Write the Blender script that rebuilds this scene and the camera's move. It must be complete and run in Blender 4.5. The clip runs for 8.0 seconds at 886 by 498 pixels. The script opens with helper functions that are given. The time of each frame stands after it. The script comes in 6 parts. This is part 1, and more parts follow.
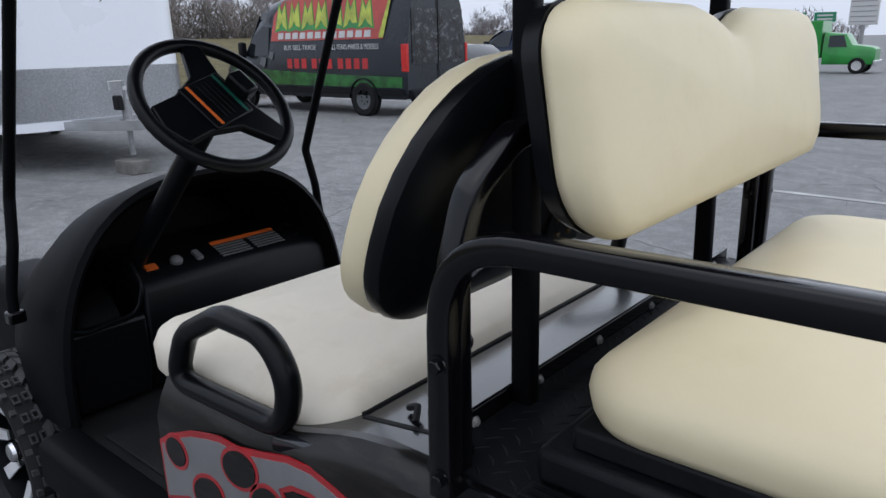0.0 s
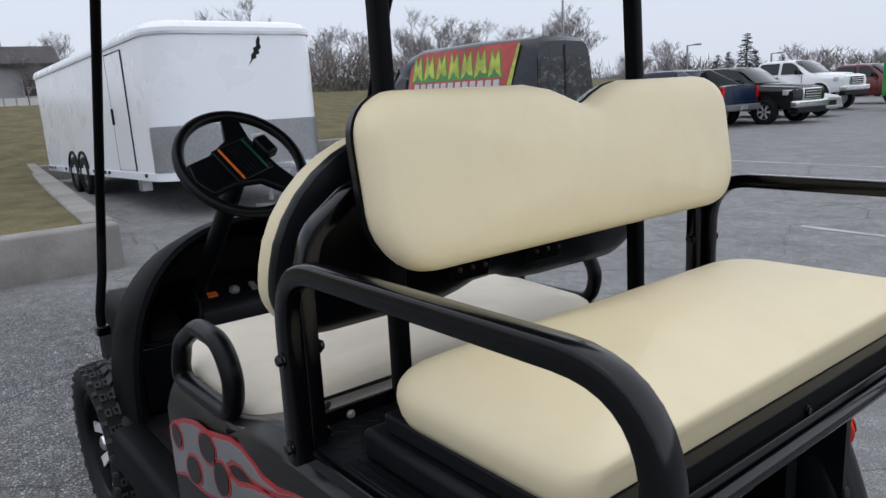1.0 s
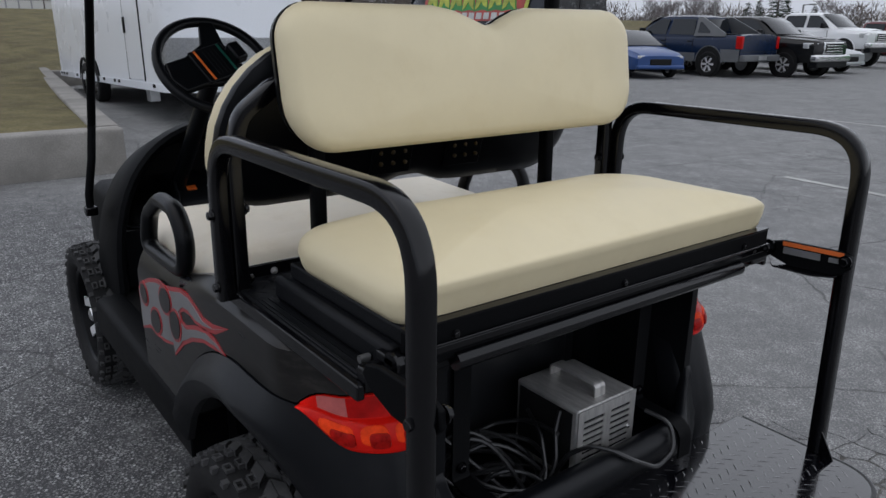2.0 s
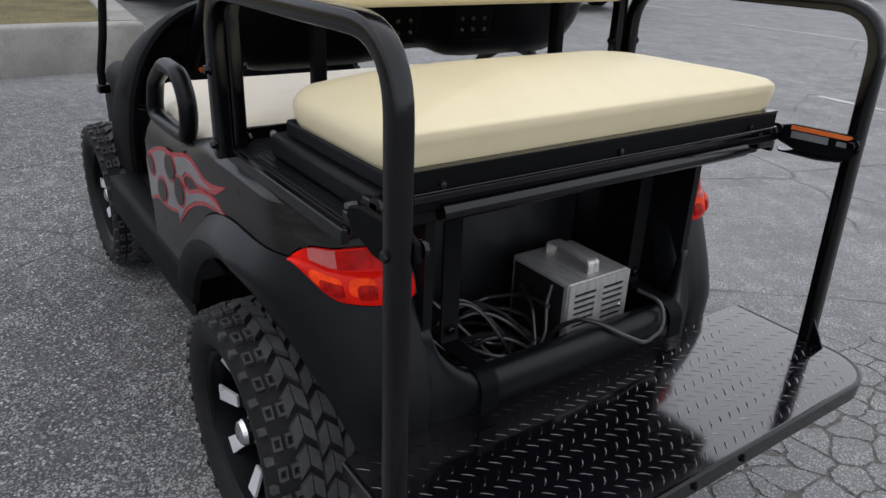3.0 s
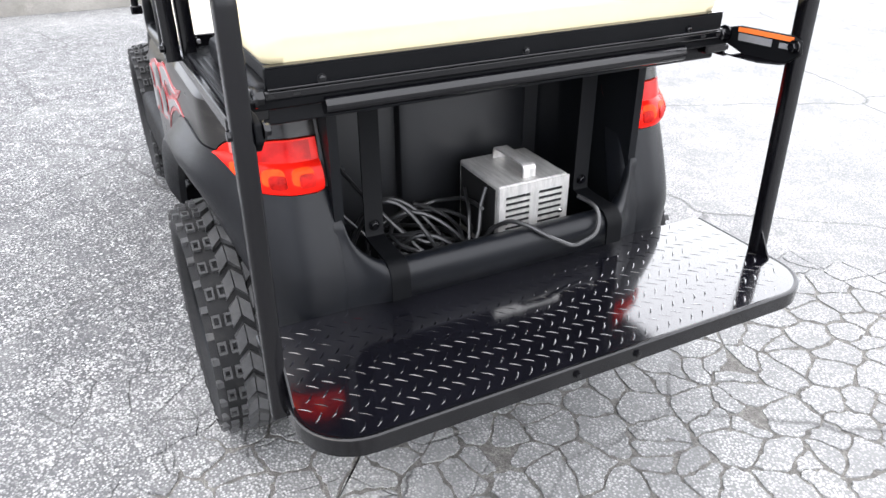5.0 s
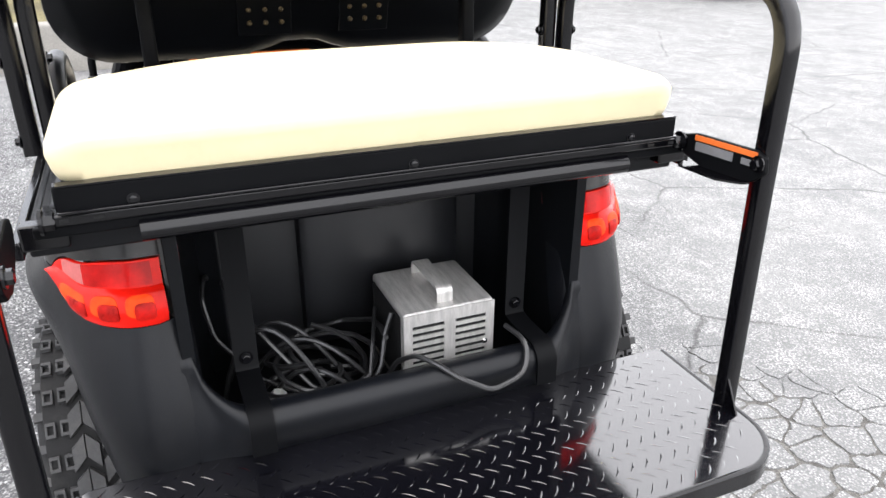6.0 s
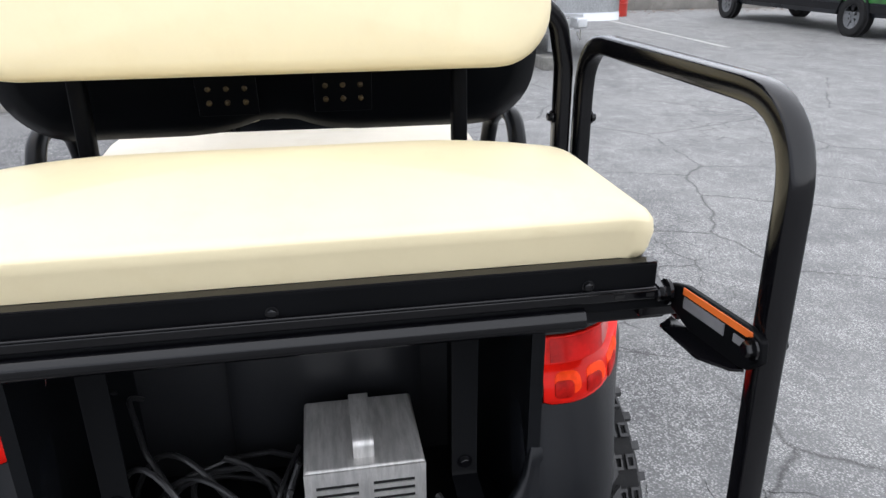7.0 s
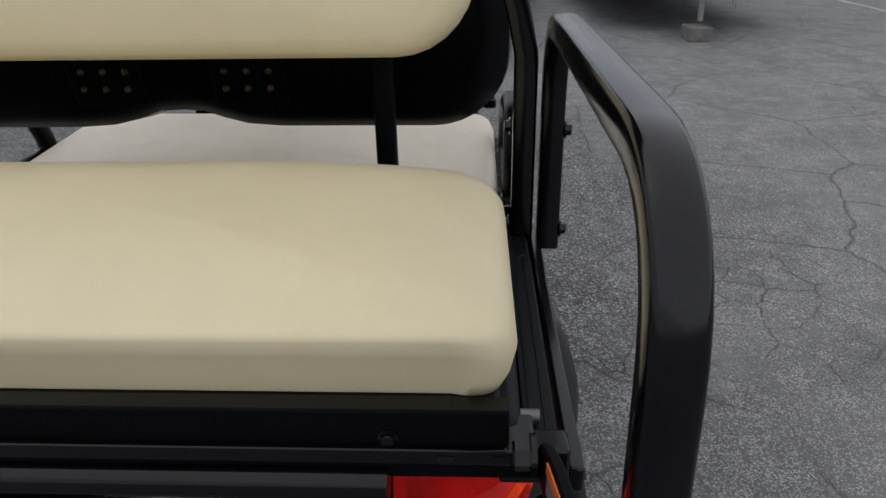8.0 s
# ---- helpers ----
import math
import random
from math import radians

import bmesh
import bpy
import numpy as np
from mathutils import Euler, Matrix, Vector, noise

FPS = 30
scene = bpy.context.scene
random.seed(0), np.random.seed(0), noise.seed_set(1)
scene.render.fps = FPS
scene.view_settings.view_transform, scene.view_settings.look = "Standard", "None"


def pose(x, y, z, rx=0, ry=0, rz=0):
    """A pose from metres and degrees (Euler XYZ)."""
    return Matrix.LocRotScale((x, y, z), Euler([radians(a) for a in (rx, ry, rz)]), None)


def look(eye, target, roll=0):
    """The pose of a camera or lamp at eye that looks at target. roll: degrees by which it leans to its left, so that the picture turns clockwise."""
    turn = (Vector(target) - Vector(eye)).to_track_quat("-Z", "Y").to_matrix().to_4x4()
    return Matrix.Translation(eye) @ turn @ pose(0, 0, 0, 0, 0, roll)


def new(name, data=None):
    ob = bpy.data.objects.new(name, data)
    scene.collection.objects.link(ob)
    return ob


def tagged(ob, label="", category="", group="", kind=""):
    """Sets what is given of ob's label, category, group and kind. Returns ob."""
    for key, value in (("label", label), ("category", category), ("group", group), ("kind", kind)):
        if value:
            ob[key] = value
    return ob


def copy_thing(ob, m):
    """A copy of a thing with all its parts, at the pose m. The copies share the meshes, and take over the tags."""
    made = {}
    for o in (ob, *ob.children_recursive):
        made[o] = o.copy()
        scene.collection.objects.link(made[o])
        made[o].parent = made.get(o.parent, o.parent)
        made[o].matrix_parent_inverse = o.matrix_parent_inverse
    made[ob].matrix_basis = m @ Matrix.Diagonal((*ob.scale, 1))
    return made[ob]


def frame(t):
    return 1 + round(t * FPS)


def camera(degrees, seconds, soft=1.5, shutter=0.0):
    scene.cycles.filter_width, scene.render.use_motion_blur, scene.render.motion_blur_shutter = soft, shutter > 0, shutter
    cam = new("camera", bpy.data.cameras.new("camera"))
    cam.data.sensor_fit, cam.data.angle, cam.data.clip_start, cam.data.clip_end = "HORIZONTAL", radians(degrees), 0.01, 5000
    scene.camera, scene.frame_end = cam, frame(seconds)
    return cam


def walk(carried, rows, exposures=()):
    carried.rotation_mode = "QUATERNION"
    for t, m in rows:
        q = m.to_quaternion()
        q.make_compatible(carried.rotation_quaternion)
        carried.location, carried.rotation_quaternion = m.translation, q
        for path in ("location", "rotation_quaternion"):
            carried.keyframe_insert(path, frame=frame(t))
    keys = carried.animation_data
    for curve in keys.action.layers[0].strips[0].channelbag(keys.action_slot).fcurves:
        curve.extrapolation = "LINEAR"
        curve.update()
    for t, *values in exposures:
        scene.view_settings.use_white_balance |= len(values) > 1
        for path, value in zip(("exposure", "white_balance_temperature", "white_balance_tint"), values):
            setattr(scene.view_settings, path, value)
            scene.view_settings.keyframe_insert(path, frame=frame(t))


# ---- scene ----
cam = camera(63.2, 8.0)
PATH = [
    (0, (0.015, -1.204, 1.532), (-1.226, 0.264, 0.978), -1.3),
    (0.2, (0.143, -1.191, 1.547), (-1.166, 0.241, 1.063), -1.9),
    (0.5, (0.333, -1.132, 1.564), (-1.124, 0.17, 1.139), -0.7),
    (0.7, (0.426, -1.11, 1.583), (-1.077, 0.134, 1.143), -1.8),
    (1, (0.529, -1.082, 1.571), (-1.01, 0.123, 1.148), -3.0),
    (1.2, (0.607, -1.078, 1.567), (-0.946, 0.103, 1.127), -3.6),
    (1.5, (0.754, -1.097, 1.554), (-0.799, 0.079, 1.101), -1.4),
    (1.7, (0.831, -1.101, 1.548), (-0.705, 0.077, 1.044), -0.0),
    (2.8, (0.953, -1.06, 1.469), (-0.554, -0.003, 0.688), 1.1),
    (3, (0.97, -1.068, 1.436), (-0.523, -0.008, 0.63), 2.3),
    (3.2, (0.98, -1.073, 1.413), (-0.49, -0.016, 0.563), 2.8),
    (3.5, (1.006, -1.088, 1.387), (-0.429, -0.037, 0.473), 2.6),
    (3.7, (1.029, -1.093, 1.371), (-0.39, -0.06, 0.411), 1.9),
    (4, (1.062, -1.112, 1.343), (-0.286, -0.093, 0.273), 2.2),
    (4.2, (1.084, -1.105, 1.337), (-0.25, -0.087, 0.249), 2.6),
    (5.3, (1.297, -0.667, 1.427), (-0.34, 0.027, 0.51), -2.0),
    (5.5, (1.272, -0.613, 1.43), (-0.371, 0.089, 0.529), -3.4),
    (5.7, (1.221, -0.539, 1.411), (-0.427, 0.194, 0.547), -1.9),
    (6, (1.097, -0.389, 1.416), (-0.578, 0.317, 0.583), 0.3),
    (6.2, (1.015, -0.303, 1.446), (-0.659, 0.41, 0.616), -0.0),
    (6.5, (0.943, -0.196, 1.462), (-0.747, 0.501, 0.65), -1.1),
    (6.7, (0.925, -0.098, 1.467), (-0.815, 0.484, 0.671), -2.2),
    (7, (0.894, 0.076, 1.477), (-0.93, 0.391, 0.719), -0.4),
    (7.2, (0.878, 0.186, 1.479), (-0.989, 0.352, 0.78), -1.6),
    (7.5, (0.75, 0.316, 1.454), (-1.118, 0.4, 0.745), -0.8),
    (7.7, (0.642, 0.4, 1.434), (-1.234, 0.432, 0.743), 0.3),
    (8, (0.523, 0.493, 1.446), (-1.29, 0.406, 0.61), -1.0),
]
EXPOSURE = [(0, 0.05, 5850, 10), (1, 0.0, 6050, 10), (1.5, -0.26, 5980, 10), (1.7, -0.32, 6000, 10), (2.8, 0.06, 6300, 10), (3, 0.25, 6250, 10), (3.5, 0.68, 6150, 10), (4, 1.58, 6300, 10), (4.2, 1.68, 6350, 10), (5.3, 2.22, 6400, 10), (5.5, 2.22, 6400, 10), (6, 1.85, 6550, 10), (6.5, 1.38, 6500, 10), (7, 0.97, 6250, 10), (7.5, 0.28, 6300, 10), (8, -0.32, 6350, 10)]
walk(cam, [(t, look(eye, target, roll)) for t, eye, target, roll in PATH], EXPOSURE)

# ---- world and light: bright overcast winter day ----
world = bpy.data.worlds.new("overcast_sky")
scene.world = world
world.use_nodes = True
wn, wl = world.node_tree.nodes, world.node_tree.links
wn.clear()
w_out, w_bg = wn.new("ShaderNodeOutputWorld"), wn.new("ShaderNodeBackground")
sky = wn.new("ShaderNodeTexSky")
sky.sky_type, sky.sun_disc = "NISHITA", False
sky.sun_elevation, sky.sun_rotation = radians(67), radians(200)
sky.dust_density, sky.ozone_density = 4.0, 1.0
veil = wn.new("ShaderNodeMix")
veil.data_type = "RGBA"
veil.inputs["Factor"].default_value = 0.78
veil.inputs["B"].default_value = (8.9, 9.1, 9.8, 1)
wl.new(sky.outputs["Color"], veil.inputs["A"])
wl.new(veil.outputs["Result"], w_bg.inputs["Color"])
w_bg.inputs["Strength"].default_value = 0.1
wl.new(w_bg.outputs["Background"], w_out.inputs["Surface"])

sun = new("sun", bpy.data.lights.new("sun", "SUN"))
sun.data.energy, sun.data.angle, sun.data.color = 1.25, radians(150), (1.0, 0.96, 0.9)
sun.matrix_world = look((0, 0, 0), (-0.13, -0.36, -0.92))

# ---- materials ----
def nodes_of(name):
    m = bpy.data.materials.new(name)
    m.use_nodes = True
    nt = m.node_tree
    bsdf = nt.nodes["Principled BSDF"]
    return m, nt.nodes, nt.links, bsdf


def tex_noise(n, l, co, scale, detail=4, rough=0.6):
    t = n.new("ShaderNodeTexNoise")
    t.inputs["Scale"].default_value, t.inputs["Detail"].default_value, t.inputs["Roughness"].default_value = scale, detail, rough
    l.new(co, t.inputs["Vector"])
    return t.outputs["Fac"]


def ramp(n, l, fac, a, b, lo=(0, 0, 0, 1), hi=(1, 1, 1, 1)):
    r = n.new("ShaderNodeValToRGB")
    r.color_ramp.elements[0].position, r.color_ramp.elements[1].position = a, b
    r.color_ramp.elements[0].color, r.color_ramp.elements[1].color = lo, hi
    l.new(fac, r.inputs["Fac"])
    return r.outputs["Color"]


def mix(n, l, fac, a, b, mode="MIX"):
    x = n.new("ShaderNodeMix")
    x.data_type, x.blend_type = "RGBA", mode
    for key, v in (("Factor", fac), ("A", a), ("B", b)):
        if isinstance(v, bpy.types.NodeSocket):
            l.new(v, x.inputs[key])
        elif key == "Factor":
            x.inputs[key].default_value = v
        else:
            x.inputs[key].default_value = (*v[:3], 1)
    return x.outputs["Result"]


def calc(n, l, op, a, b=0.0):
    x = n.new("ShaderNodeMath")
    x.operation = op
    for i, v in enumerate((a, b)):
        if isinstance(v, bpy.types.NodeSocket):
            l.new(v, x.inputs[i])
        else:
            x.inputs[i].default_value = v
    return x.outputs["Value"]


def surface(name, col, rough=0.5, metal=0.0, shine=0.5, var=0.12, scale=3.0, fine=120.0, bump=0.08, grit=0.1, coat=0.0, dirt=None, stretch=(1, 1, 1), spread=0.002):
    """A paint, plastic, metal or stone: two scales of colour change, uneven gloss, fine relief."""
    m, n, l, b = nodes_of(name)
    tc = n.new("ShaderNodeTexCoord")
    mp = n.new("ShaderNodeMapping")
    mp.inputs["Scale"].default_value = stretch
    l.new(tc.outputs["Object"], mp.inputs["Vector"])
    co = mp.outputs["Vector"]
    big, small = tex_noise(n, l, co, scale, 5), tex_noise(n, l, co, fine, 3)
    dark = [c * (1 - var) for c in col]
    lite = [min(1, c * (1 + var)) for c in col]
    c1 = mix(n, l, ramp(n, l, big, 0.35, 0.65), dark, lite)
    c2 = mix(n, l, calc(n, l, "MULTIPLY", ramp(n, l, small, 0.35, 0.65), grit), c1, [c * 0.5 for c in col])
    if dirt:
        d = ramp(n, l, tex_noise(n, l, co, scale * 2.3, 8, 0.7), 0.52, 0.72)
        c2 = mix(n, l, calc(n, l, "MULTIPLY", d, 0.6), c2, dirt)
    l.new(c2, b.inputs["Base Color"])
    r = n.new("ShaderNodeMapRange")
    r.inputs["To Min"].default_value, r.inputs["To Max"].default_value = max(0.03, rough - 0.1), min(1, rough + 0.1)
    l.new(big, r.inputs["Value"])
    l.new(r.outputs["Result"], b.inputs["Roughness"])
    b.inputs["Metallic"].default_value = metal
    b.inputs["Specular IOR Level"].default_value = shine
    b.inputs["Coat Weight"].default_value = coat
    b.inputs["Coat Roughness"].default_value = 0.08
    if bump:
        bp = n.new("ShaderNodeBump")
        bp.inputs["Strength"].default_value, bp.inputs["Distance"].default_value = bump, spread
        l.new(small, bp.inputs["Height"])
        l.new(bp.outputs["Normal"], b.inputs["Normal"])
    return m


def glass(name, tint, rough=0.03, transmission=0.0):
    m, n, l, b = nodes_of(name)
    b.inputs["Base Color"].default_value = (*tint, 1)
    b.inputs["Roughness"].default_value = rough
    b.inputs["Transmission Weight"].default_value = transmission
    b.inputs["IOR"].default_value = 1.5
    return m


def asphalt():
    m, n, l, b = nodes_of("worn_asphalt")
    tc = n.new("ShaderNodeTexCoord")
    co = tc.outputs["Object"]
    warp = n.new("ShaderNodeTexNoise")
    warp.inputs["Scale"].default_value, warp.inputs["Detail"].default_value = 5.0, 5
    l.new(co, warp.inputs["Vector"])
    vm = n.new("ShaderNodeVectorMath")
    vm.operation = "MULTIPLY_ADD"
    vm.inputs[1].default_value = (0.13, 0.13, 0)
    l.new(warp.outputs["Color"], vm.inputs[0])
    l.new(co, vm.inputs[2])
    wco = vm.outputs["Vector"]

    def cracks(scale, width, vec):
        v = n.new("ShaderNodeTexVoronoi")
        v.feature, v.voronoi_dimensions = "DISTANCE_TO_EDGE", "2D"
        v.inputs["Scale"].default_value = scale
        l.new(vec, v.inputs["Vector"])
        return ramp(n, l, v.outputs["Distance"], 0.0, width)

    # thin crazing in patches, long single cracks elsewhere
    gator, wide = cracks(5.5, 0.03, wco), cracks(0.75, 0.011, wco)
    patch = ramp(n, l, tex_noise(n, l, co, 0.45, 3), 0.5, 0.62)
    where = calc(n, l, "MULTIPLY", patch, ramp(n, l, tex_noise(n, l, co, 4.0, 3), 0.35, 0.55))
    gline = calc(n, l, "MULTIPLY", calc(n, l, "SUBTRACT", 1.0, gator), where)
    wline = calc(n, l, "MULTIPLY", calc(n, l, "SUBTRACT", 1.0, wide), ramp(n, l, tex_noise(n, l, co, 0.8, 2), 0.38, 0.5))
    crack = calc(n, l, "MAXIMUM", gline, calc(n, l, "MULTIPLY", wline, 0.8))
    # aggregate
    st = n.new("ShaderNodeTexVoronoi")
    st.inputs["Scale"].default_value = 135
    l.new(co, st.inputs["Vector"])
    sv = n.new("ShaderNodeSeparateColor")
    l.new(st.outputs["Color"], sv.inputs["Color"])
    stone = ramp(n, l, sv.outputs["Red"], 0.0, 1.0, (0.1, 0.1, 0.103, 1), (0.75, 0.75, 0.73, 1))
    grit = tex_noise(n, l, co, 260, 3)
    chip = ramp(n, l, st.outputs["Distance"], 0.22, 0.6, (1, 1, 1, 1), (0, 0, 0, 1))
    c = mix(n, l, chip, (0.075, 0.076, 0.079), stone)
    c = mix(n, l, calc(n, l, "MULTIPLY", ramp(n, l, grit, 0.5, 0.62), 0.55), c, (0.07, 0.071, 0.074))
    big = tex_noise(n, l, co, 0.35, 5)
    mid = tex_noise(n, l, co, 2.6, 6, 0.65)
    c = mix(n, l, ramp(n, l, big, 0.3, 0.7), mix(n, l, 1.0, c, (0.7, 0.7, 0.71), "MULTIPLY"), c)
    c = mix(n, l, calc(n, l, "MULTIPLY", ramp(n, l, mid, 0.46, 0.64), 0.62), c, (0.07, 0.071, 0.075))
    c = mix(n, l, calc(n, l, "MULTIPLY", ramp(n, l, tex_noise(n, l, co, 1.3, 6, 0.7), 0.52, 0.7), 0.45), c, (0.38, 0.38, 0.365))
    blot = tex_noise(n, l, co, 17, 4, 0.65)
    c = mix(n, l, calc(n, l, "MULTIPLY", ramp(n, l, blot, 0.44, 0.6), 0.48), c, (0.05, 0.051, 0.055))
    worn = tex_noise(n, l, co, 8.5, 5, 0.7)
    c = mix(n, l, calc(n, l, "MULTIPLY", calc(n, l, "MULTIPLY", ramp(n, l, worn, 0.48, 0.62), chip), 0.6), c, (0.62, 0.62, 0.6))
    fleck = n.new("ShaderNodeTexVoronoi")
    fleck.inputs["Scale"].default_value = 42
    l.new(co, fleck.inputs["Vector"])
    fs = n.new("ShaderNodeSeparateColor")
    l.new(fleck.outputs["Color"], fs.inputs["Color"])
    c = mix(n, l, calc(n, l, "MULTIPLY", calc(n, l, "MULTIPLY", ramp(n, l, fs.outputs["Green"], 0.72, 0.95), ramp(n, l, fleck.outputs["Distance"], 0.25, 0.45, (1, 1, 1, 1), (0, 0, 0, 1))), calc(n, l, "MULTIPLY", ramp(n, l, tex_noise(n, l, co, 0.35, 2), 0.4, 0.58), 0.5)), c, (0.52, 0.52, 0.5))
    # an older, darker patch of surfacing beside the cart
    away = n.new("ShaderNodeVectorMath")
    away.operation = "DISTANCE"
    l.new(co, away.inputs[0])
    away.inputs[1].default_value = (-3.5, -1.4, 0)
    edge = calc(n, l, "ADD", calc(n, l, "MULTIPLY", away.outputs["Value"], 0.2), calc(n, l, "MULTIPLY", tex_noise(n, l, co, 1.1, 4), 0.4))
    old = ramp(n, l, edge, 0.7, 0.97, (1, 1, 1, 1), (0, 0, 0, 1))
    # elsewhere the surface is worn smooth and evenly grey
    c = mix(n, l, calc(n, l, "MULTIPLY", calc(n, l, "SUBTRACT", 1.0, old), 0.42), c, mix(n, l, ramp(n, l, mid, 0.35, 0.68), (0.285, 0.285, 0.278), (0.16, 0.16, 0.16)))
    c = mix(n, l, calc(n, l, "MULTIPLY", old, 0.5), c, mix(n, l, 1.0, c, (0.3, 0.3, 0.315), "MULTIPLY"))
    lone = n.new("ShaderNodeTexVoronoi")
    lone.inputs["Scale"].default_value = 78
    l.new(co, lone.inputs["Vector"])
    ls = n.new("ShaderNodeSeparateColor")
    l.new(lone.outputs["Color"], ls.inputs["Color"])
    c = mix(n, l, calc(n, l, "MULTIPLY", calc(n, l, "MULTIPLY", ramp(n, l, ls.outputs["Blue"], 0.45, 1.0), ramp(n, l, lone.outputs["Distance"], 0.3, 0.5, (1, 1, 1, 1), (0, 0, 0, 1))), calc(n, l, "MULTIPLY", calc(n, l, "MULTIPLY", old, ramp(n, l, blot, 0.35, 0.65)), 0.9)), c, (0.58, 0.58, 0.57))
    c = mix(n, l, calc(n, l, "MULTIPLY", crack, 0.85), c, (0.035, 0.034, 0.034))
    l.new(c, b.inputs["Base Color"])
    b.inputs["Roughness"].default_value = 0.82
    h = calc(n, l, "SUBTRACT", calc(n, l, "MULTIPLY", st.outputs["Distance"], -0.5), calc(n, l, "MULTIPLY", crack, 2.2))
    bp = n.new("ShaderNodeBump")
    bp.inputs["Strength"].default_value, bp.inputs["Distance"].default_value = 0.65, 0.006
    l.new(h, bp.inputs["Height"])
    l.new(bp.outputs["Normal"], b.inputs["Normal"])
    return m


M_ASPHALT = asphalt()
M_TUBE = surface("black_powder_coat", (0.0022, 0.0022, 0.003), 0.17, 0.0, 0.32, 0.15, 6, 220, 0.02, 0.1, coat=0.08)
M_PLASTIC = surface("black_moulded_plastic", (0.006, 0.0065, 0.008), 0.46, 0, 0.16, 0.2, 4, 420, 0.25, 0.2, dirt=(0.012, 0.012, 0.013))
M_FENDER = surface("black_grained_fender", (0.0036, 0.0042, 0.0058), 0.35, 0, 0.23, 0.2, 4, 420, 0.2, 0.2, dirt=(0.009, 0.009, 0.0098))
M_SHELL = surface("black_smooth_plastic", (0.0035, 0.004, 0.005), 0.32, 0, 0.17, 0.15, 4, 300, 0.12, 0.1)
M_SHEEN = surface("smooth_black_liner", (0.007, 0.0075, 0.009), 0.38, 0, 0.5, 0.15, 4, 300, 0.08, 0.1)
M_DULL = surface("dull_black_plastic", (0.0028, 0.003, 0.0036), 0.5, 0, 0.07, 0.15, 4, 300, 0.12, 0.1)
M_RUBBER = surface("black_rubber", (0.008, 0.008, 0.0085), 0.7, 0, 0.25, 0.25, 9, 160, 0.3, 0.2, dirt=(0.022, 0.021, 0.02))
M_TREAD = surface("worn_tread_rubber", (0.05, 0.05, 0.051), 0.7, 0, 0.3, 0.3, 9, 160, 0.3, 0.2, dirt=(0.085, 0.082, 0.077))
M_CABLE = surface("dusty_black_cable", (0.014, 0.014, 0.015), 0.32, 0, 0.6, 0.25, 30, 160, 0.1, 0.2)
M_GLOSS = surface("glossy_black_cover", (0.012, 0.013, 0.016), 0.2, 0, 0.45, 0.15, 5, 120, 0.03, 0.1, coat=0.25)
M_POLISHED = surface("milled_aluminium", (0.72, 0.72, 0.72), 0.3, 0.35, 0.5, 0.08, 20, 200, 0.05, 0.05)
M_DIM = surface("grey_label_print", (0.14, 0.14, 0.145), 0.5, 0, 0.4, 0.1, 20, 200, 0.03, 0.08)
M_VINYL = surface("cream_vinyl", (0.728, 0.635, 0.415), 0.46, 0, 0.45, 0.03, 4, 520, 0.16, 0.03, dirt=(0.685, 0.585, 0.365), spread=0.001)
M_VINYL_PALE = surface("pale_cream_vinyl", (0.75, 0.685, 0.56), 0.5, 0, 0.5, 0.04, 4, 520, 0.16, 0.03, dirt=(0.66, 0.58, 0.44), spread=0.001)
M_PAINT = surface("dark_bronze_paint", (0.008, 0.0072, 0.0066), 0.3, 0.15, 0.3, 0.8, 9, 300, 0.02, 0.1, coat=0.1, dirt=(0.05, 0.045, 0.04), stretch=(0.35, 1, 2.2))
M_PLATE = surface("black_tread_plate", (0.003, 0.003, 0.0045), 0.1, 0.0, 0.75, 0.2, 6, 90, 0.008, 0.1, coat=0.8)
M_STEEL = surface("brushed_steel", (0.51, 0.5, 0.485), 0.36, 0.55, 0.5, 0.2, 14, 260, 0.15, 0.3, dirt=(0.34, 0.32, 0.29), stretch=(1, 6, 1))
M_CHROME = surface("bright_zinc", (0.7, 0.7, 0.7), 0.2, 1.0, 0.5, 0.1, 20, 300, 0.05, 0.1)
M_SILVER = surface("silver_flame_paint", (0.19, 0.188, 0.19), 0.33, 0.15, 0.5, 0.14, 7, 200, 0.02, 0.06, coat=0.3)
M_RED_LINE = surface("red_flame_outline", (0.36, 0.015, 0.02), 0.35, 0, 0.5, 0.15, 8, 200, 0.02, 0.08, coat=0.4)
M_CONCRETE = surface("weathered_concrete", (0.25, 0.237, 0.216), 0.85, 0, 0.4, 0.25, 1.6, 70, 0.5, 0.4, dirt=(0.15, 0.14, 0.12))
M_GRASS = surface("winter_grass", (0.15, 0.128, 0.058), 0.95, 0, 0.3, 0.4, 1.2, 30, 0.9, 0.7, dirt=(0.2, 0.165, 0.09), spread=0.05)
M_TRAILER = surface("white_trailer_skin", (0.82, 0.84, 0.87), 0.28, 0, 0.5, 0.012, 0.6, 30, 0.03, 0.04, coat=0.3)
M_ALU = surface("diamond_aluminium", (0.52, 0.53, 0.54), 0.32, 0.85, 0.5, 0.15, 3, 160, 0.4, 0.2)
M_WHITE = surface("white_gloss_paint", (0.75, 0.755, 0.76), 0.25, 0, 0.5, 0.03, 1, 60, 0.02, 0.03, coat=0.5)
M_VAN = surface("dark_grey_van_paint", (0.018, 0.021, 0.027), 0.28, 0.1, 0.4, 0.2, 0.8, 60, 0.02, 0.1, coat=0.15)
M_GREEN = surface("green_vehicle_paint", (0.025, 0.25, 0.035), 0.35, 0, 0.5, 0.2, 1.2, 60, 0.02, 0.1, coat=0.4)
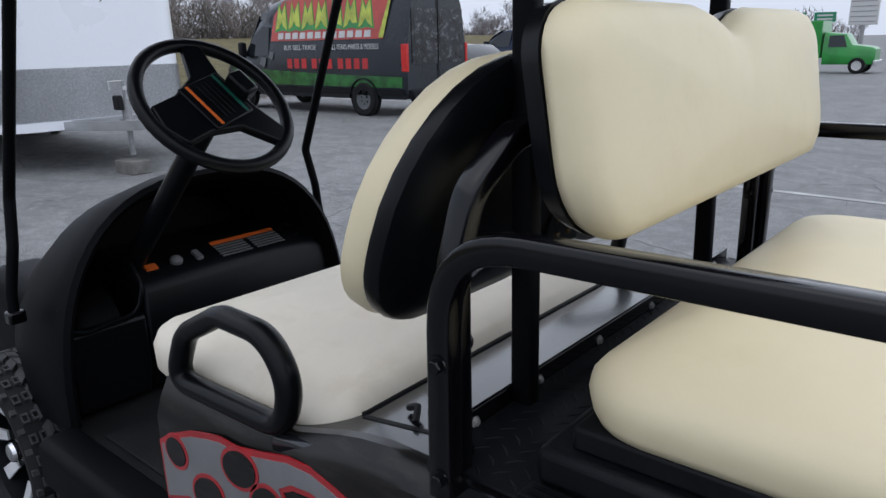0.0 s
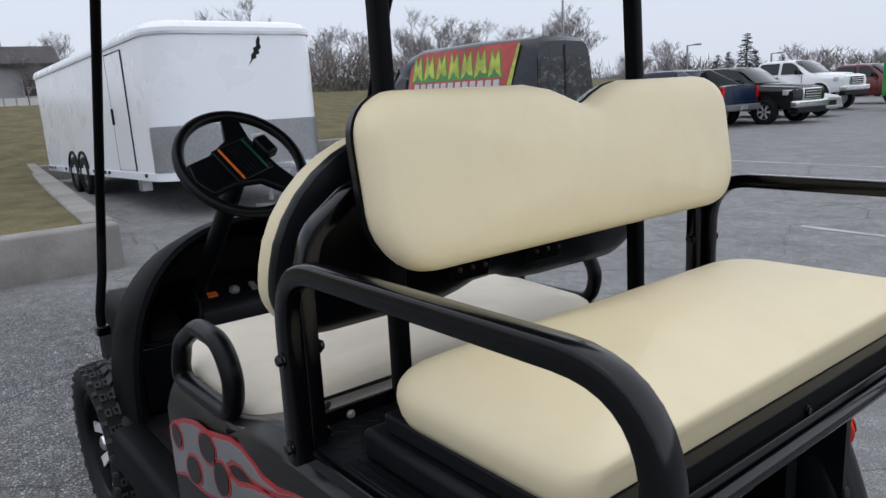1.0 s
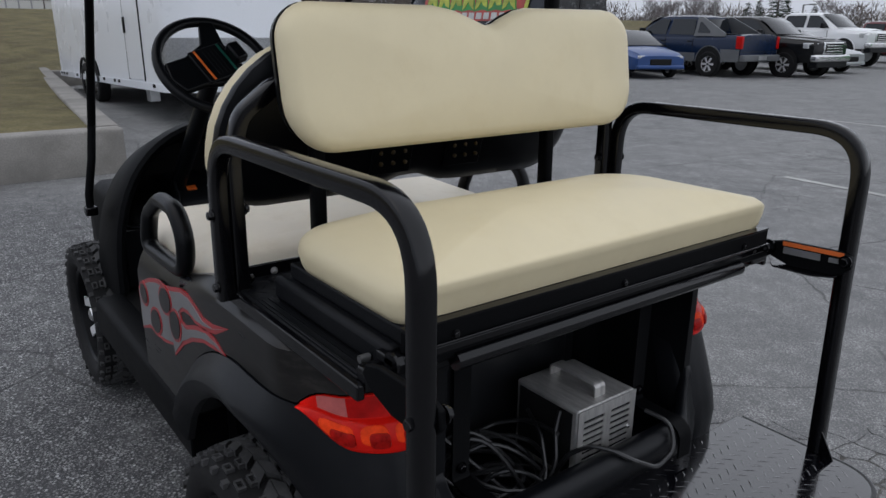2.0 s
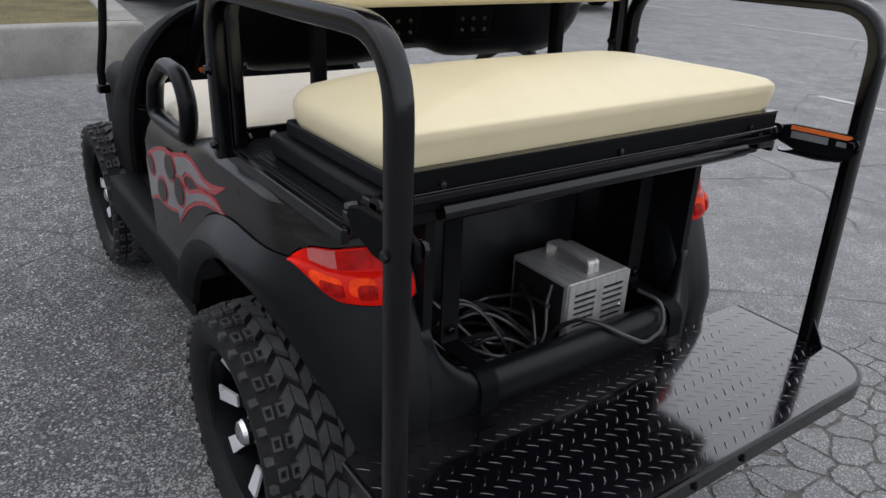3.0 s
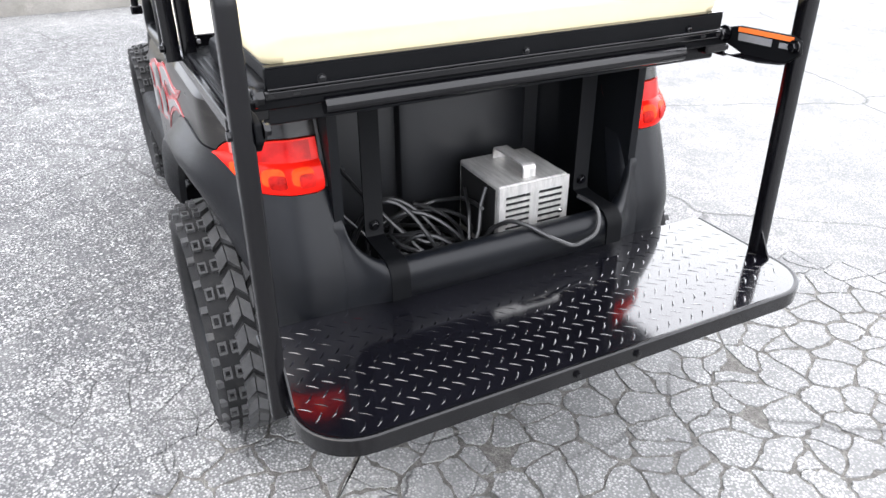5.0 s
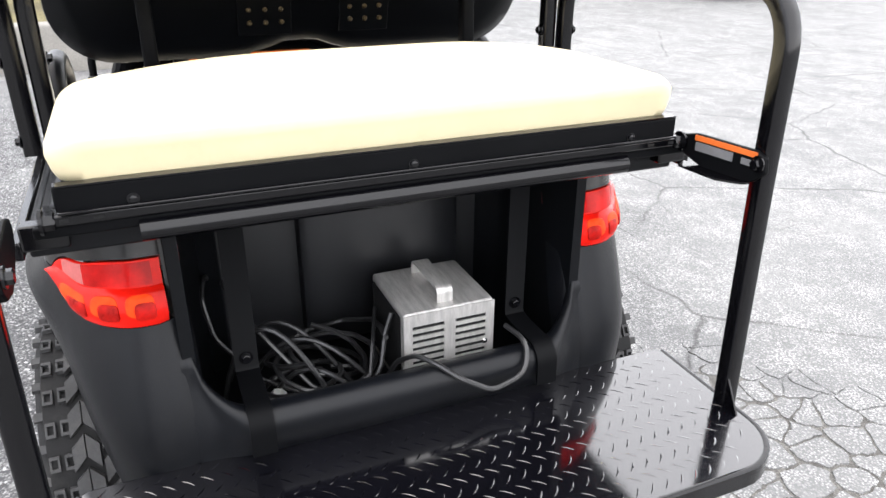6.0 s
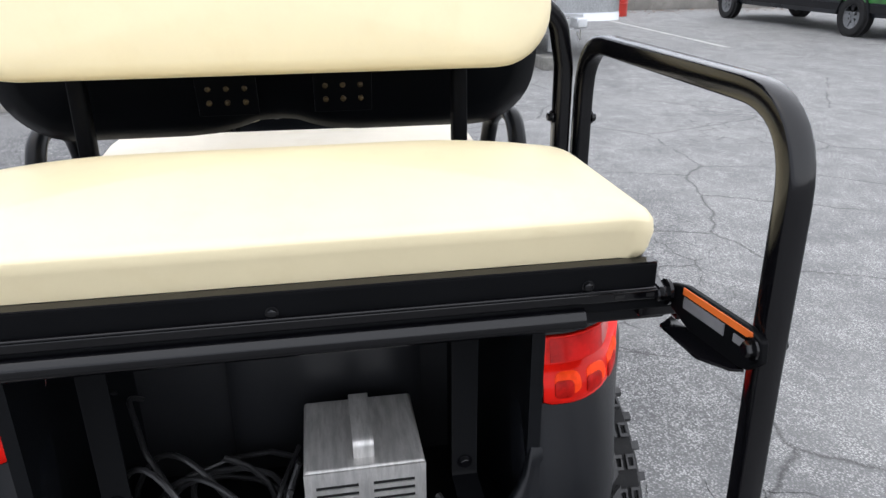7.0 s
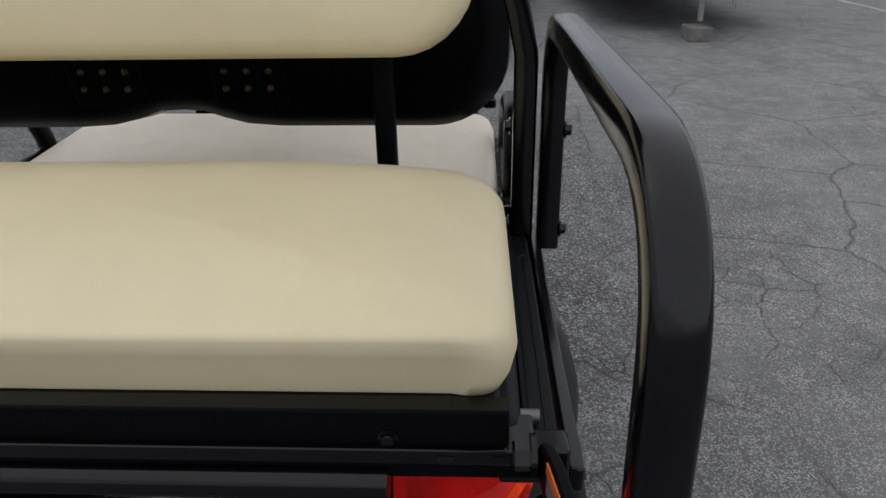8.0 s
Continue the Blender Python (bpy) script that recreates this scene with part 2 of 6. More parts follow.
M_ORANGE = surface("orange_label", (0.62, 0.13, 0.02), 0.45, 0, 0.5, 0.08, 20, 200, 0.03, 0.08)
M_PALE = surface("pale_print", (0.55, 0.55, 0.53), 0.5, 0, 0.5, 0.08, 20, 200, 0.03, 0.08)
M_GREEN_PRINT = surface("teal_green_print", (0.01, 0.09, 0.065), 0.45, 0, 0.5, 0.1, 20, 200, 0.03, 0.08)
M_GLASS = glass("tinted_window_glass", (0.012, 0.015, 0.018), 0.04)
# bark colour is lightened for the haze over the far trees
M_BARK = surface("haze_grey_bark", (0.15, 0.13, 0.12), 0.9, 0, 0.5, 0.3, 2, 20, 0.4, 0.3)
M_NEEDLE = surface("dark_needles", (0.02, 0.035, 0.018), 0.8, 0, 0.5, 0.4, 3, 20, 0.2, 0.3)


M_LENS = surface("red_lamp_lens", (0.68, 0.01, 0.005), 0.16, 0, 0.13, 0.25, 9, 200, 0.02, 0.05)
M_LENS_BRIGHT = surface("bright_bulb_reflector", (0.95, 0.06, 0.01), 0.35, 0, 0.06, 0.2, 60, 160, 0.2, 0.1)
M_LENS_HOOD = surface("dark_red_hood", (0.36, 0.006, 0.004), 0.3, 0, 0.1, 0.35, 70, 200, 0.1, 0.2)
M_LENS_DARK = surface("dark_red_lens", (0.47, 0.006, 0.005), 0.16, 0, 0.15, 0.3, 20, 120, 0.05, 0.1)
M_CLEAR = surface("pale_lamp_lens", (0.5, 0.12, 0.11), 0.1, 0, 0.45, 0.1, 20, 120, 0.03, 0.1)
M_YELLOW_ZINC = surface("yellow_zinc", (0.06, 0.038, 0.01), 0.4, 0.3, 0.5, 0.15, 20, 120, 0.03, 0.1)
M_DULL_ZINC = surface("dull_zinc", (0.2, 0.2, 0.2), 0.42, 0.6, 0.5, 0.2, 20, 200, 0.05, 0.2)

# ---- building tools ----
def part(name, bm, material, parent=None, label="", smooth=True, bevel=0.0, sharp=38):
    """Links a bmesh as one mesh object, under a thing or a part."""
    me = bpy.data.meshes.new(name)
    bmesh.ops.recalc_face_normals(bm, faces=bm.faces)
    bm.to_mesh(me)
    bm.free()
    me.materials.append(material)
    if smooth:
        for p in me.polygons:
            p.use_smooth = True
        me.set_sharp_from_angle(angle=radians(sharp))
    ob = new(name, me)
    if parent:
        ob.parent = parent
    if label:
        ob["label"] = label
    if bevel:
        md = ob.modifiers.new("edge", "BEVEL")
        md.width, md.segments, md.limit_method, md.angle_limit = bevel, 2, "ANGLE", radians(40)
    return ob


def thing(name, label, category, group="", kind="", m=None):
    ob = tagged(new(name), label, category, group, kind)
    if m is not None:
        ob.matrix_world = m
    return ob


def box(bm, lo, hi, m=None):
    vs = [bm.verts.new((x, y, z)) for x in (lo[0], hi[0]) for y in (lo[1], hi[1]) for z in (lo[2], hi[2])]
    for f in ((0, 1, 3, 2), (4, 6, 7, 5), (0, 4, 5, 1), (2, 3, 7, 6), (0, 2, 6, 4), (1, 5, 7, 3)):
        bm.faces.new([vs[i] for i in f])
    if m is not None:
        bmesh.ops.transform(bm, matrix=m, verts=vs)
    return bm


def boxes(*pairs):
    bm = bmesh.new()
    for lo, hi in pairs:
        box(bm, lo, hi)
    return bm


def fillet(pts, r, steps=6):
    """A polyline with its inner corners rounded to radius r."""
    pts = [Vector(p) for p in pts]
    out = [pts[0]]
    for a, b, c in zip(pts, pts[1:], pts[2:]):
        u, v = (a - b).normalized(), (c - b).normalized()
        ang = u.angle(v)
        if ang > 3.05:
            out.append(b)
            continue
        d = min(r / math.tan(ang / 2), (a - b).length * 0.48, (c - b).length * 0.48)
        p, q = b + u * d, b + v * d
        for i in range(steps + 1):
            t = i / steps
            out.append(p * (1 - t) ** 2 + b * 2 * t * (1 - t) + q * t * t)
    out.append(pts[-1])
    return out


def ring_section(w, h=None, n=8, square=0.0):
    """A tube's section: round, or a square with rounded corners (square: the corner's share of the half width)."""
    h = h or w
    if square:
        r = w / 2 * square
        out = []
        for a0, sx, sy in ((0, 1, 1), (90, -1, 1), (180, -1, -1), (270, 1, -1)):
            for k in (10, 45, 80):
                a = radians(a0 + k)
                out.append((sx * (w / 2 - r) + r * math.cos(a), sy * (h / 2 - r) + r * math.sin(a)))
        return out
    return [(w / 2 * math.cos(2 * math.pi * (i + 0.5) / n), h / 2 * math.sin(2 * math.pi * (i + 0.5) / n)) for i in range(n)]


def loop_fillet(pts, r, steps=5):
    """A closed polyline with every corner rounded."""
    pts = [Vector(p) for p in pts]
    n, out = len(pts), []
    for i in range(n):
        a, b, c = pts[i - 1], pts[i], pts[(i + 1) % n]
        u, v = (a - b).normalized(), (c - b).normalized()
        d = min(r / math.tan(u.angle(v) / 2), (a - b).length * 0.49, (c - b).length * 0.49)
        p, q = b + u * d, b + v * d
        out += [p * (1 - t) ** 2 + b * 2 * t * (1 - t) + q * t * t for t in [k / steps for k in range(steps + 1)]]
    return out


def sweep(bm, pts, section, closed=False, up=(0, 0, 1), taper=None):
    pts = [Vector(p) for p in pts]
    rings, n = [], len(pts)
    side = None
    for i, p in enumerate(pts):
        a = pts[i - 1] if (i > 0 or closed) else p
        b = pts[(i + 1) % n] if (i < n - 1 or closed) else p
        t = (b - a).normalized()
        if side is None:
            side = Vector(up).cross(t)
            if side.length < 0.05:
                side = Vector((0, 1, 0)).cross(t)
        side = (side - t * side.dot(t)).normalized()
        nrm = t.cross(side)
        k = taper[i] if taper else 1
        rings.append([bm.verts.new(p + side * x * k + nrm * y * k) for x, y in section])
    m = len(section)
    for i in range(n if closed else n - 1):
        r, q = rings[i], rings[(i + 1) % n]
        for j in range(m):
            bm.faces.new((r[j], r[(j + 1) % m], q[(j + 1) % m], q[j]))
    if not closed:
        bm.faces.new(rings[0][::-1])
        bm.faces.new(rings[-1])
    return bm


def tube(pts, w, r=0.05, square=0.0, h=None, n=8, steps=6, closed=False):
    bm = bmesh.new()
    return sweep(bm, fillet(pts, r, steps), ring_section(w, h, n, square), closed)


def prism(bm, outline, axis, a, b, m=None):
    """A flat outline pushed from a to b along an axis. The outline's pairs are the two other axes in order."""
    def place(p, d):
        return {"x": (d, p[0], p[1]), "y": (p[0], d, p[1]), "z": (p[0], p[1], d)}[axis]
    lo, hi = [bm.verts.new(place(p, a)) for p in outline], [bm.verts.new(place(p, b)) for p in outline]
    n = len(outline)
    bm.faces.new(lo)
    bm.faces.new(hi[::-1])
    for i in range(n):
        bm.faces.new((lo[i], lo[(i + 1) % n], hi[(i + 1) % n], hi[i]))
    if m is not None:
        bmesh.ops.transform(bm, matrix=m, verts=lo + hi)
    return bm


def rounded(w0, h0, w1, h1, r, steps=5):
    """A rectangle's outline with round corners; r is one radius or four (from the low corner, turning left)."""
    rs = r if isinstance(r, (tuple, list)) else (r,) * 4
    out = []
    for (cx, cy, sx, sy, a0), q in zip(((w0, h0, 1, 1, 180), (w1, h0, -1, 1, 270), (w1, h1, -1, -1, 0), (w0, h1, 1, -1, 90)), rs):
        for i in range(steps + 1):
            a = radians(a0 + 90 * i / steps)
            out.append((cx + sx * q + q * math.cos(a), cy + sy * q + q * math.sin(a)))
    return out


def lathe(bm, profile, n=24, m=None, caps=True):
    """Turns (radius, height) pairs round the z axis."""
    rings = []
    for r, z in profile:
        rings.append([bm.verts.new((r * math.cos(2 * math.pi * i / n), r * math.sin(2 * math.pi * i / n), z)) for i in range(n)])
    for a, b in zip(rings, rings[1:]):
        for i in range(n):
            bm.faces.new((a[i], a[(i + 1) % n], b[(i + 1) % n], b[i]))
    if caps and profile[0][0] > 1e-6:
        bm.faces.new(rings[0][::-1])
    if caps and profile[-1][0] > 1e-6:
        bm.faces.new(rings[-1])
    if m is not None:
        bmesh.ops.transform(bm, matrix=m, verts=[v for r in rings for v in r])
    return bm


def inset(outline, d):
    """The outline moved inwards by d (outline turns left)."""
    n, out = len(outline), []
    for i in range(n):
        a, b, c = Vector(outline[i - 1]), Vector(outline[i]), Vector(outline[(i + 1) % n])
        u, v = (b - a), (c - b)
        nu, nv = Vector((-u.y, u.x)), Vector((-v.y, v.x))
        k = (nu.normalized() if nu.length > 1e-9 else nv.normalized()) + (nv.normalized() if nv.length > 1e-9 else nu.normalized())
        k = k.normalized() if k.length > 1e-6 else nu.normalized()
        out.append((b.x + k.x * d, b.y + k.y * d))
    return out


def pillow(outline, levels, place, crown=0.0, centre=None, rings=5, warp=None, other=None, share=None):
    """A stuffed pad: the outline at each (inset, height), closed below by a flat face and above by rings that rise to a crown."""
    bm = bmesh.new()
    loops = []
    for i, (d, h) in enumerate(levels):
        lp = [(x, y, h) for x, y in inset(outline, d)]
        if other:
            # a second edge profile, mixed in by share(x, y)
            d2, h2 = other[i]
            lp = [tuple(Vector(p).lerp(Vector((x, y, h2)), share(*o))) for p, (x, y), o in zip(lp, inset(outline, d2), outline)]
        loops.append(lp)
    top = loops[-1]
    cx, cy = centre or (sum(p[0] for p in top) / len(top), sum(p[1] for p in top) / len(top))
    top_h = sum(p[2] for p in top) / len(top)
    for i in range(1, rings):
        k = 1 - i / rings
        loops.append([(cx + (x - cx) * k, cy + (y - cy) * k, h + (top_h + crown - h) * (1 - k ** 2.2)) for x, y, h in top])
    if warp:
        loops = [[warp(*p) for p in lp] for lp in loops]
    vs = [[bm.verts.new(place(*p)) for p in lp] for lp in loops]
    n = len(outline)
    for a, b in zip(vs, vs[1:]):
        for i in range(n):
            bm.faces.new((a[i], a[(i + 1) % n], b[(i + 1) % n], b[i]))
    bm.faces.new(vs[0][::-1])
    end = (cx, cy, top_h + crown)
    c = bm.verts.new(place(*(warp(*end) if warp else end)))
    for i in range(n):
        bm.faces.new((vs[-1][i], vs[-1][(i + 1) % n], c))
    return bm


def mirrored(bm):
    bmesh.ops.scale(bm, vec=(1, -1, 1), verts=bm.verts)
    bmesh.ops.reverse_faces(bm, faces=bm.faces)
    return bm


def sided(make, s):
    """The mesh of the left side, or its mirror image on the right (s is -1 or 1)."""
    bm = make()
    return mirrored(bm) if s > 0 else bm


def bolt(bm, at, axis, r=0.009, h=0.01):
    """A hexagonal bolt head on a washer."""
    turn = Vector((0, 0, 1)).rotation_difference(Vector(axis)).to_matrix().to_4x4()
    m = Matrix.Translation(at) @ turn
    lathe(bm, [(r * 1.45, 0), (r * 1.45, h * 0.25)], 12, m)
    lathe(bm, [(r, h * 0.25), (r, h * 0.9), (r * 0.85, h)], 6, m)
    return bm


def words(name, text, size, material, parent, m, label="", depth=0.002, stretch=1.0):
    cu = bpy.data.curves.new(name, "FONT")
    cu.body, cu.size, cu.extrude, cu.align_x, cu.align_y = text, size, depth, "CENTER", "CENTER"
    cu.materials.append(material)
    ob = new(name, cu)
    ob.parent = parent
    ob.matrix_local = m @ Matrix.Diagonal((stretch, 1, 1, 1))
    if label:
        ob["label"] = label
    return ob

# ---- golf cart: forward is -x, its middle plane is y = 0 ----
cart = thing("golf_cart", "lifted black golf cart with silver flames and cream vinyl seats", "golf cart")

def ease(t):
    t = min(1.0, max(0.0, t))
    return 3 * t * t - 2 * t ** 3


# seat cushion over the rear deck
REAR_SEAT = rounded(-0.38, -0.522, 0.05, 0.525, (0.1, 0.05, 0.05, 0.1), 7)


def rear_warp(x, y, h):
    # soft sag along the rear edge, fuller towards the middle
    return x, y, h * (1 - 0.05 * math.sin(y * 9 + 1) * max(0.0, 1 + (x - 0.05) * 4))


def rear_share(x, y):
    """1 along the creased rear edge, 0 round the soft sides and front."""
    return ease((x + 0.06) / 0.08) * ease((0.53 - abs(y)) / 0.06)


part("rear_seat_cushion", pillow(REAR_SEAT, [(0.006, 0.0), (0.0, 0.012), (-0.005, 0.034), (-0.002, 0.05), (0.006, 0.06), (0.02, 0.0695)],
     lambda x, y, h: (x, y, 1.084 + h), 0.0485, (-0.18, 0.0), 10, rear_warp,
     [(0.024, 0.0), (0.02, 0.016), (0.012, 0.04), (0.002, 0.06), (0.006, 0.066), (0.02, 0.0695)], rear_share), M_VINYL, cart, "cream vinyl bench cushion with creased rear edge", sharp=75)


def back_outline():
    """The rear backrest: round corners and a dip in the middle of the top edge."""
    lo = rounded(-0.495, 1.29, 0.494, 1.578, (0.1, 0.1, 0.075, 0.075), 7)
    cut = 24
    dip = [(0.145, 1.577), (0.11, 1.57), (0.075, 1.556), (0.047, 1.542), (0.025, 1.537), (0.003, 1.541), (-0.035, 1.555), (-0.075, 1.569), (-0.125, 1.577)]
    return lo[:cut] + dip + lo[cut:]


def lean(x0, k, z0):
    return lambda y, z, h: (x0 + h - k * (z - z0), y, z)


part("rear_backrest_cushion", pillow(back_outline(), [(0.004, 0.0), (-0.001, 0.016), (0.002, 0.034), (0.012, 0.05), (0.03, 0.058)],
     lean(-0.4, 0.16, 1.28), 0.014, (0.0, 1.42), 7), M_VINYL, cart, "cream vinyl backrest with a dip in its top edge", sharp=75)
part("rear_backrest_shell", pillow(back_outline(), [(0.03, 0.0), (0.008, 0.012), (0.0, 0.04)], lambda y, z, h: (-0.442 + h - 0.16 * (z - 1.28), y, z), 0.0, (0.0, 1.42), 2), M_SHELL, cart, "black plastic backrest shell")

# front seat
FRONT_SEAT = rounded(-1.385, -0.54, -0.79, 0.54, (0.07, 0.08, 0.08, 0.07), 8)


def front_warp(x, y, h):
    # loose cover: folds along the sides and the rear edge
    r = max(0.0, 1 - (x + 0.8) ** 2 * 30)
    return x, y, h + (0.006 * math.sin(y * 23 + x * 9) + 0.004 * math.sin(y * 51)) * (0.35 + r) * min(1.0, h * 14)


part("front_seat_cushion", pillow(FRONT_SEAT, [(0.02, 0.0), (0.0, 0.03), (-0.002, 0.08), (0.01, 0.105), (0.03, 0.118)],
     lambda x, y, h: (x, y, 0.845 + h + 0.03 * (-0.9 - x)), 0.03, None, 8, front_warp), M_VINYL_PALE, cart, "pale cream vinyl bench cushion, a little rumpled", sharp=75)

FRONT_BACK = rounded(-0.547, 1.12, 0.547, 1.515, (0.125, 0.125, 0.24, 0.24), 8)
# a notch in the middle of the lower edge
FRONT_BACK = FRONT_BACK[:9] + [(-0.16, 1.121), (-0.1, 1.126), (-0.06, 1.138), (-0.03, 1.15), (0.0, 1.153), (0.05, 1.151), (0.09, 1.136), (0.14, 1.124), (0.2, 1.12)] + FRONT_BACK[9:]
part("front_backrest_shell", pillow(FRONT_BACK, [(0.0, 0.0), (-0.003, 0.025), (0.0, 0.05), (0.03, 0.085), (0.06, 0.095)],
     lambda y, z, h: (-0.717 + h * 0.6 + 0.34 * (z - 1.14), -y, z), 0.01, None, 4), M_SHELL, cart, "black plastic backrest shell")
part("front_backrest_cushion", pillow(FRONT_BACK, [(0.004, 0.0), (-0.002, 0.02), (0.004, 0.05), (0.03, 0.068)],
     lambda y, z, h: (-0.719 - h + 0.34 * (z - 1.14), y, z), 0.02, None, 6), M_VINYL, cart, "cream vinyl backrest")
for y in (-0.103, 0.13):
    plate_b = part("backrest_bracket", box(bmesh.new(), (-0.003, y - 0.06, -0.045), (0.003, y + 0.06, 0.06), pose(-0.628, 0, 1.215, 0, 17, 0)), M_SHELL, cart, bevel=0.002)
    for k in range(3):
        for z in (-0.014, 0.014):
            part("stud", lathe(bmesh.new(), [(0.006, 0), (0.006, 0.005), (0.003, 0.008)], 8, pose(-0.624, y - 0.036 + 0.036 * k, 1.215 + z, 0, 90, 0)), M_YELLOW_ZINC, plate_b, "small yellow zinc stud")


# roof posts, seat posts and armrests
def seat_post():
    return tube([(-0.51, -0.565, 0.96), (-0.51, -0.565, 1.27), (-0.5, -0.545, 1.36), (-0.49, -0.47, 1.42), (-0.485, -0.38, 1.43)], 0.033, 0.07, 0.35)


def splayed(bm, k):
    """Shears a brace so that its rail end stands further in than its armrest end."""
    for v in bm.verts:
        v.co.y -= k * (v.co.x - 0.21)
    return bm


def armrest(w, low):
    return tube([(-0.496, -0.604, 0.985), (-0.492, -0.604, 1.322), (0.2, -w + 0.004, 1.325), (0.204, -w + 0.002, 0.99), (0.212, -w - 0.004, low)], 0.033, 0.115, 0.35, steps=9)


for s in (-1, 1):
    part("roof_post", sided(lambda: tube([(-0.54, -0.36, 0.99), (-0.545, -0.355, 1.6), (-0.56, -0.35, 2.0)], 0.036, 0.02, 0.35, 0.03), s), M_DULL, cart)
    part("seat_post", sided(seat_post, s), M_TUBE, cart)
    arm = part("armrest", sided(lambda: armrest(0.602, 0.49) if s < 0 else armrest(0.6, 0.535), s), M_TUBE, cart, "black square tube grab rail")
    for z in (1.168, 1.015):
        part("bolt", bolt(bmesh.new(), (-0.49, s * 0.621, z), (0, s, 0)), M_TUBE, arm)
        part("bolt", bolt(bmesh.new(), (-0.51, s * 0.546, z), (0, -s, 0)), M_TUBE, arm)
    part("bolt", bolt(bmesh.new(), (0.201, s * 0.613, 1.03), (0, s, 0)), M_TUBE, arm)
    part("gusset", sided(lambda: prism(bmesh.new(), [(0.222, 0.534), (0.262, 0.534), (0.224, 0.6)], "y", -0.592, -0.588), s), M_TUBE, arm)
    # hinged brace between seat rail and armrest, with a warning label
    splay = 0.15 if s > 0 else -0.04
    brace = part("folding_brace", sided(lambda: splayed(prism(bmesh.new(), [(0.034, 1.03), (0.044, 1.048), (0.075, 1.056), (0.2, 1.056), (0.222, 1.048), (0.226, 1.02), (0.205, 1.0), (0.16, 0.988), (0.11, 0.99), (0.05, 1.012)], "y", -0.584, -0.572), splay), s), M_DULL, cart, bevel=0.003)
    if s > 0:
        part("brace_flange", sided(lambda: splayed(prism(bmesh.new(), [(0.05, -0.575), (0.07, -0.545), (0.16, -0.538), (0.195, -0.56), (0.2, -0.575)], "z", 0.994, 0.998), splay), s), M_TUBE, brace, "folded lower flange")
    if s > 0:
        part("label", sided(lambda: splayed(boxes(((0.075, -0.572, 1.044), (0.208, -0.5705, 1.054))), splay), s), M_ORANGE, brace, "orange warning label")
        part("label", sided(lambda: splayed(boxes(((0.078, -0.572, 1.025), (0.16, -0.5705, 1.041)), ((0.178, -0.572, 1.027), (0.2, -0.5705, 1.038))), splay), s), M_DIM, brace, "grey label print")
    part("bolt", bolt(bmesh.new(), (0.045, s * 0.545, 1.035), (0, -s, 0), 0.013, 0.02), M_TUBE, brace)
    part("bolt", bolt(bmesh.new(), (0.214, s * 0.57, 1.036), (0, -s, 0), 0.01, 0.012), M_TUBE, brace)

# hip restraints of the front seat
for s in (-1, 1):
    part("hip_restraint", sided(lambda: sweep(bmesh.new(), loop_fillet([(-1.195, -0.572, 0.922), (-1.14, -0.572, 1.03), (-1.02, -0.572, 1.092), (-0.89, -0.572, 1.088), (-0.84, -0.572, 1.02), (-0.865, -0.572, 0.93), (-1.0, -0.572, 0.926)], 0.09, 8), ring_section(0.047, 0.04, n=14), True), s), M_SHELL, cart, "black moulded hip restraint loop")

# rear deck and the rails under the seat
part("seat_base", boxes(((-0.41, -0.535, 0.998), (0.02, 0.535, 1.05))), M_PLASTIC, cart, bevel=0.012)
part("seat_board", boxes(((-0.37, -0.515, 1.05), (0.034, 0.515, 1.083))), M_PLASTIC, cart, bevel=0.006)
part("deck", boxes(((-0.555, -0.575, 0.962), (-0.01, 0.575, 0.998))), M_PLASTIC, cart, "black textured deck plate", bevel=0.005)
cover = part("deck_cover", prism(bmesh.new(), [(-0.9, 0.86), (-0.56, 0.88), (-0.56, 0.968), (-0.62, 0.962), (-0.78, 0.938), (-0.9, 0.915)], "y", -0.585, 0.585), M_GLOSS, cart, "glossy dark seat pod cover", bevel=0.014)
part("lid_seam", prism(bmesh.new(), [(-0.795, 0.9), (-0.785, 0.9), (-0.785, 0.9405), (-0.795, 0.939)], "y", -0.47, 0.47), M_RUBBER, cover)
for y in (-0.475, 0.475):
    part("lid_seam", prism(bmesh.new(), [(-0.79, 0.9), (-0.58, 0.9), (-0.58, 0.969), (-0.62, 0.9635), (-0.78, 0.9395)], "y", y - 0.005, y + 0.005), M_RUBBER, cover)
part("cover_latch", tube([(-0.72, -0.43, 0.955), (-0.69, -0.44, 0.972), (-0.67, -0.47, 0.962)], 0.012, 0.01, n=6), M_RUBBER, cover, "small black hook")
for s in (-1, 1):
    part("deck_side_rail", sided(lambda: boxes(((-0.53, -0.592, 0.972), (0.02, -0.577, 0.9995))), s), M_TUBE, cart, "black steel angle along the deck", bevel=0.003)
    part("deck_end", sided(lambda: boxes(((-0.005, -0.578, 0.985), (0.025, -0.515, 1.024))), s), M_TUBE, cart, bevel=0.004)
    tray = part("deck_tray", sided(lambda: boxes(((-0.41, -0.572, 0.999), (0.0, -0.54, 1.004))), s), M_PLASTIC, cart, bevel=0.0015)
    part("tray_rib", sided(lambda: boxes(((-0.4, -0.552, 1.004), (-0.01, -0.547, 1.0055))), s), M_SHELL, tray)
    part("tray_rib", sided(lambda: boxes(((-0.4, -0.566, 1.004), (-0.01, -0.561, 1.0055))), s), M_SHELL, tray)
shelf_slots = ((-0.52, -0.508), (-0.476, -0.462), (0.462, 0.476), (0.508, 0.52))
rail = part("seat_rail", boxes(((0.036, -0.522, 1.046), (0.05, 0.522, 1.083))), M_DULL, cart, bevel=0.003)
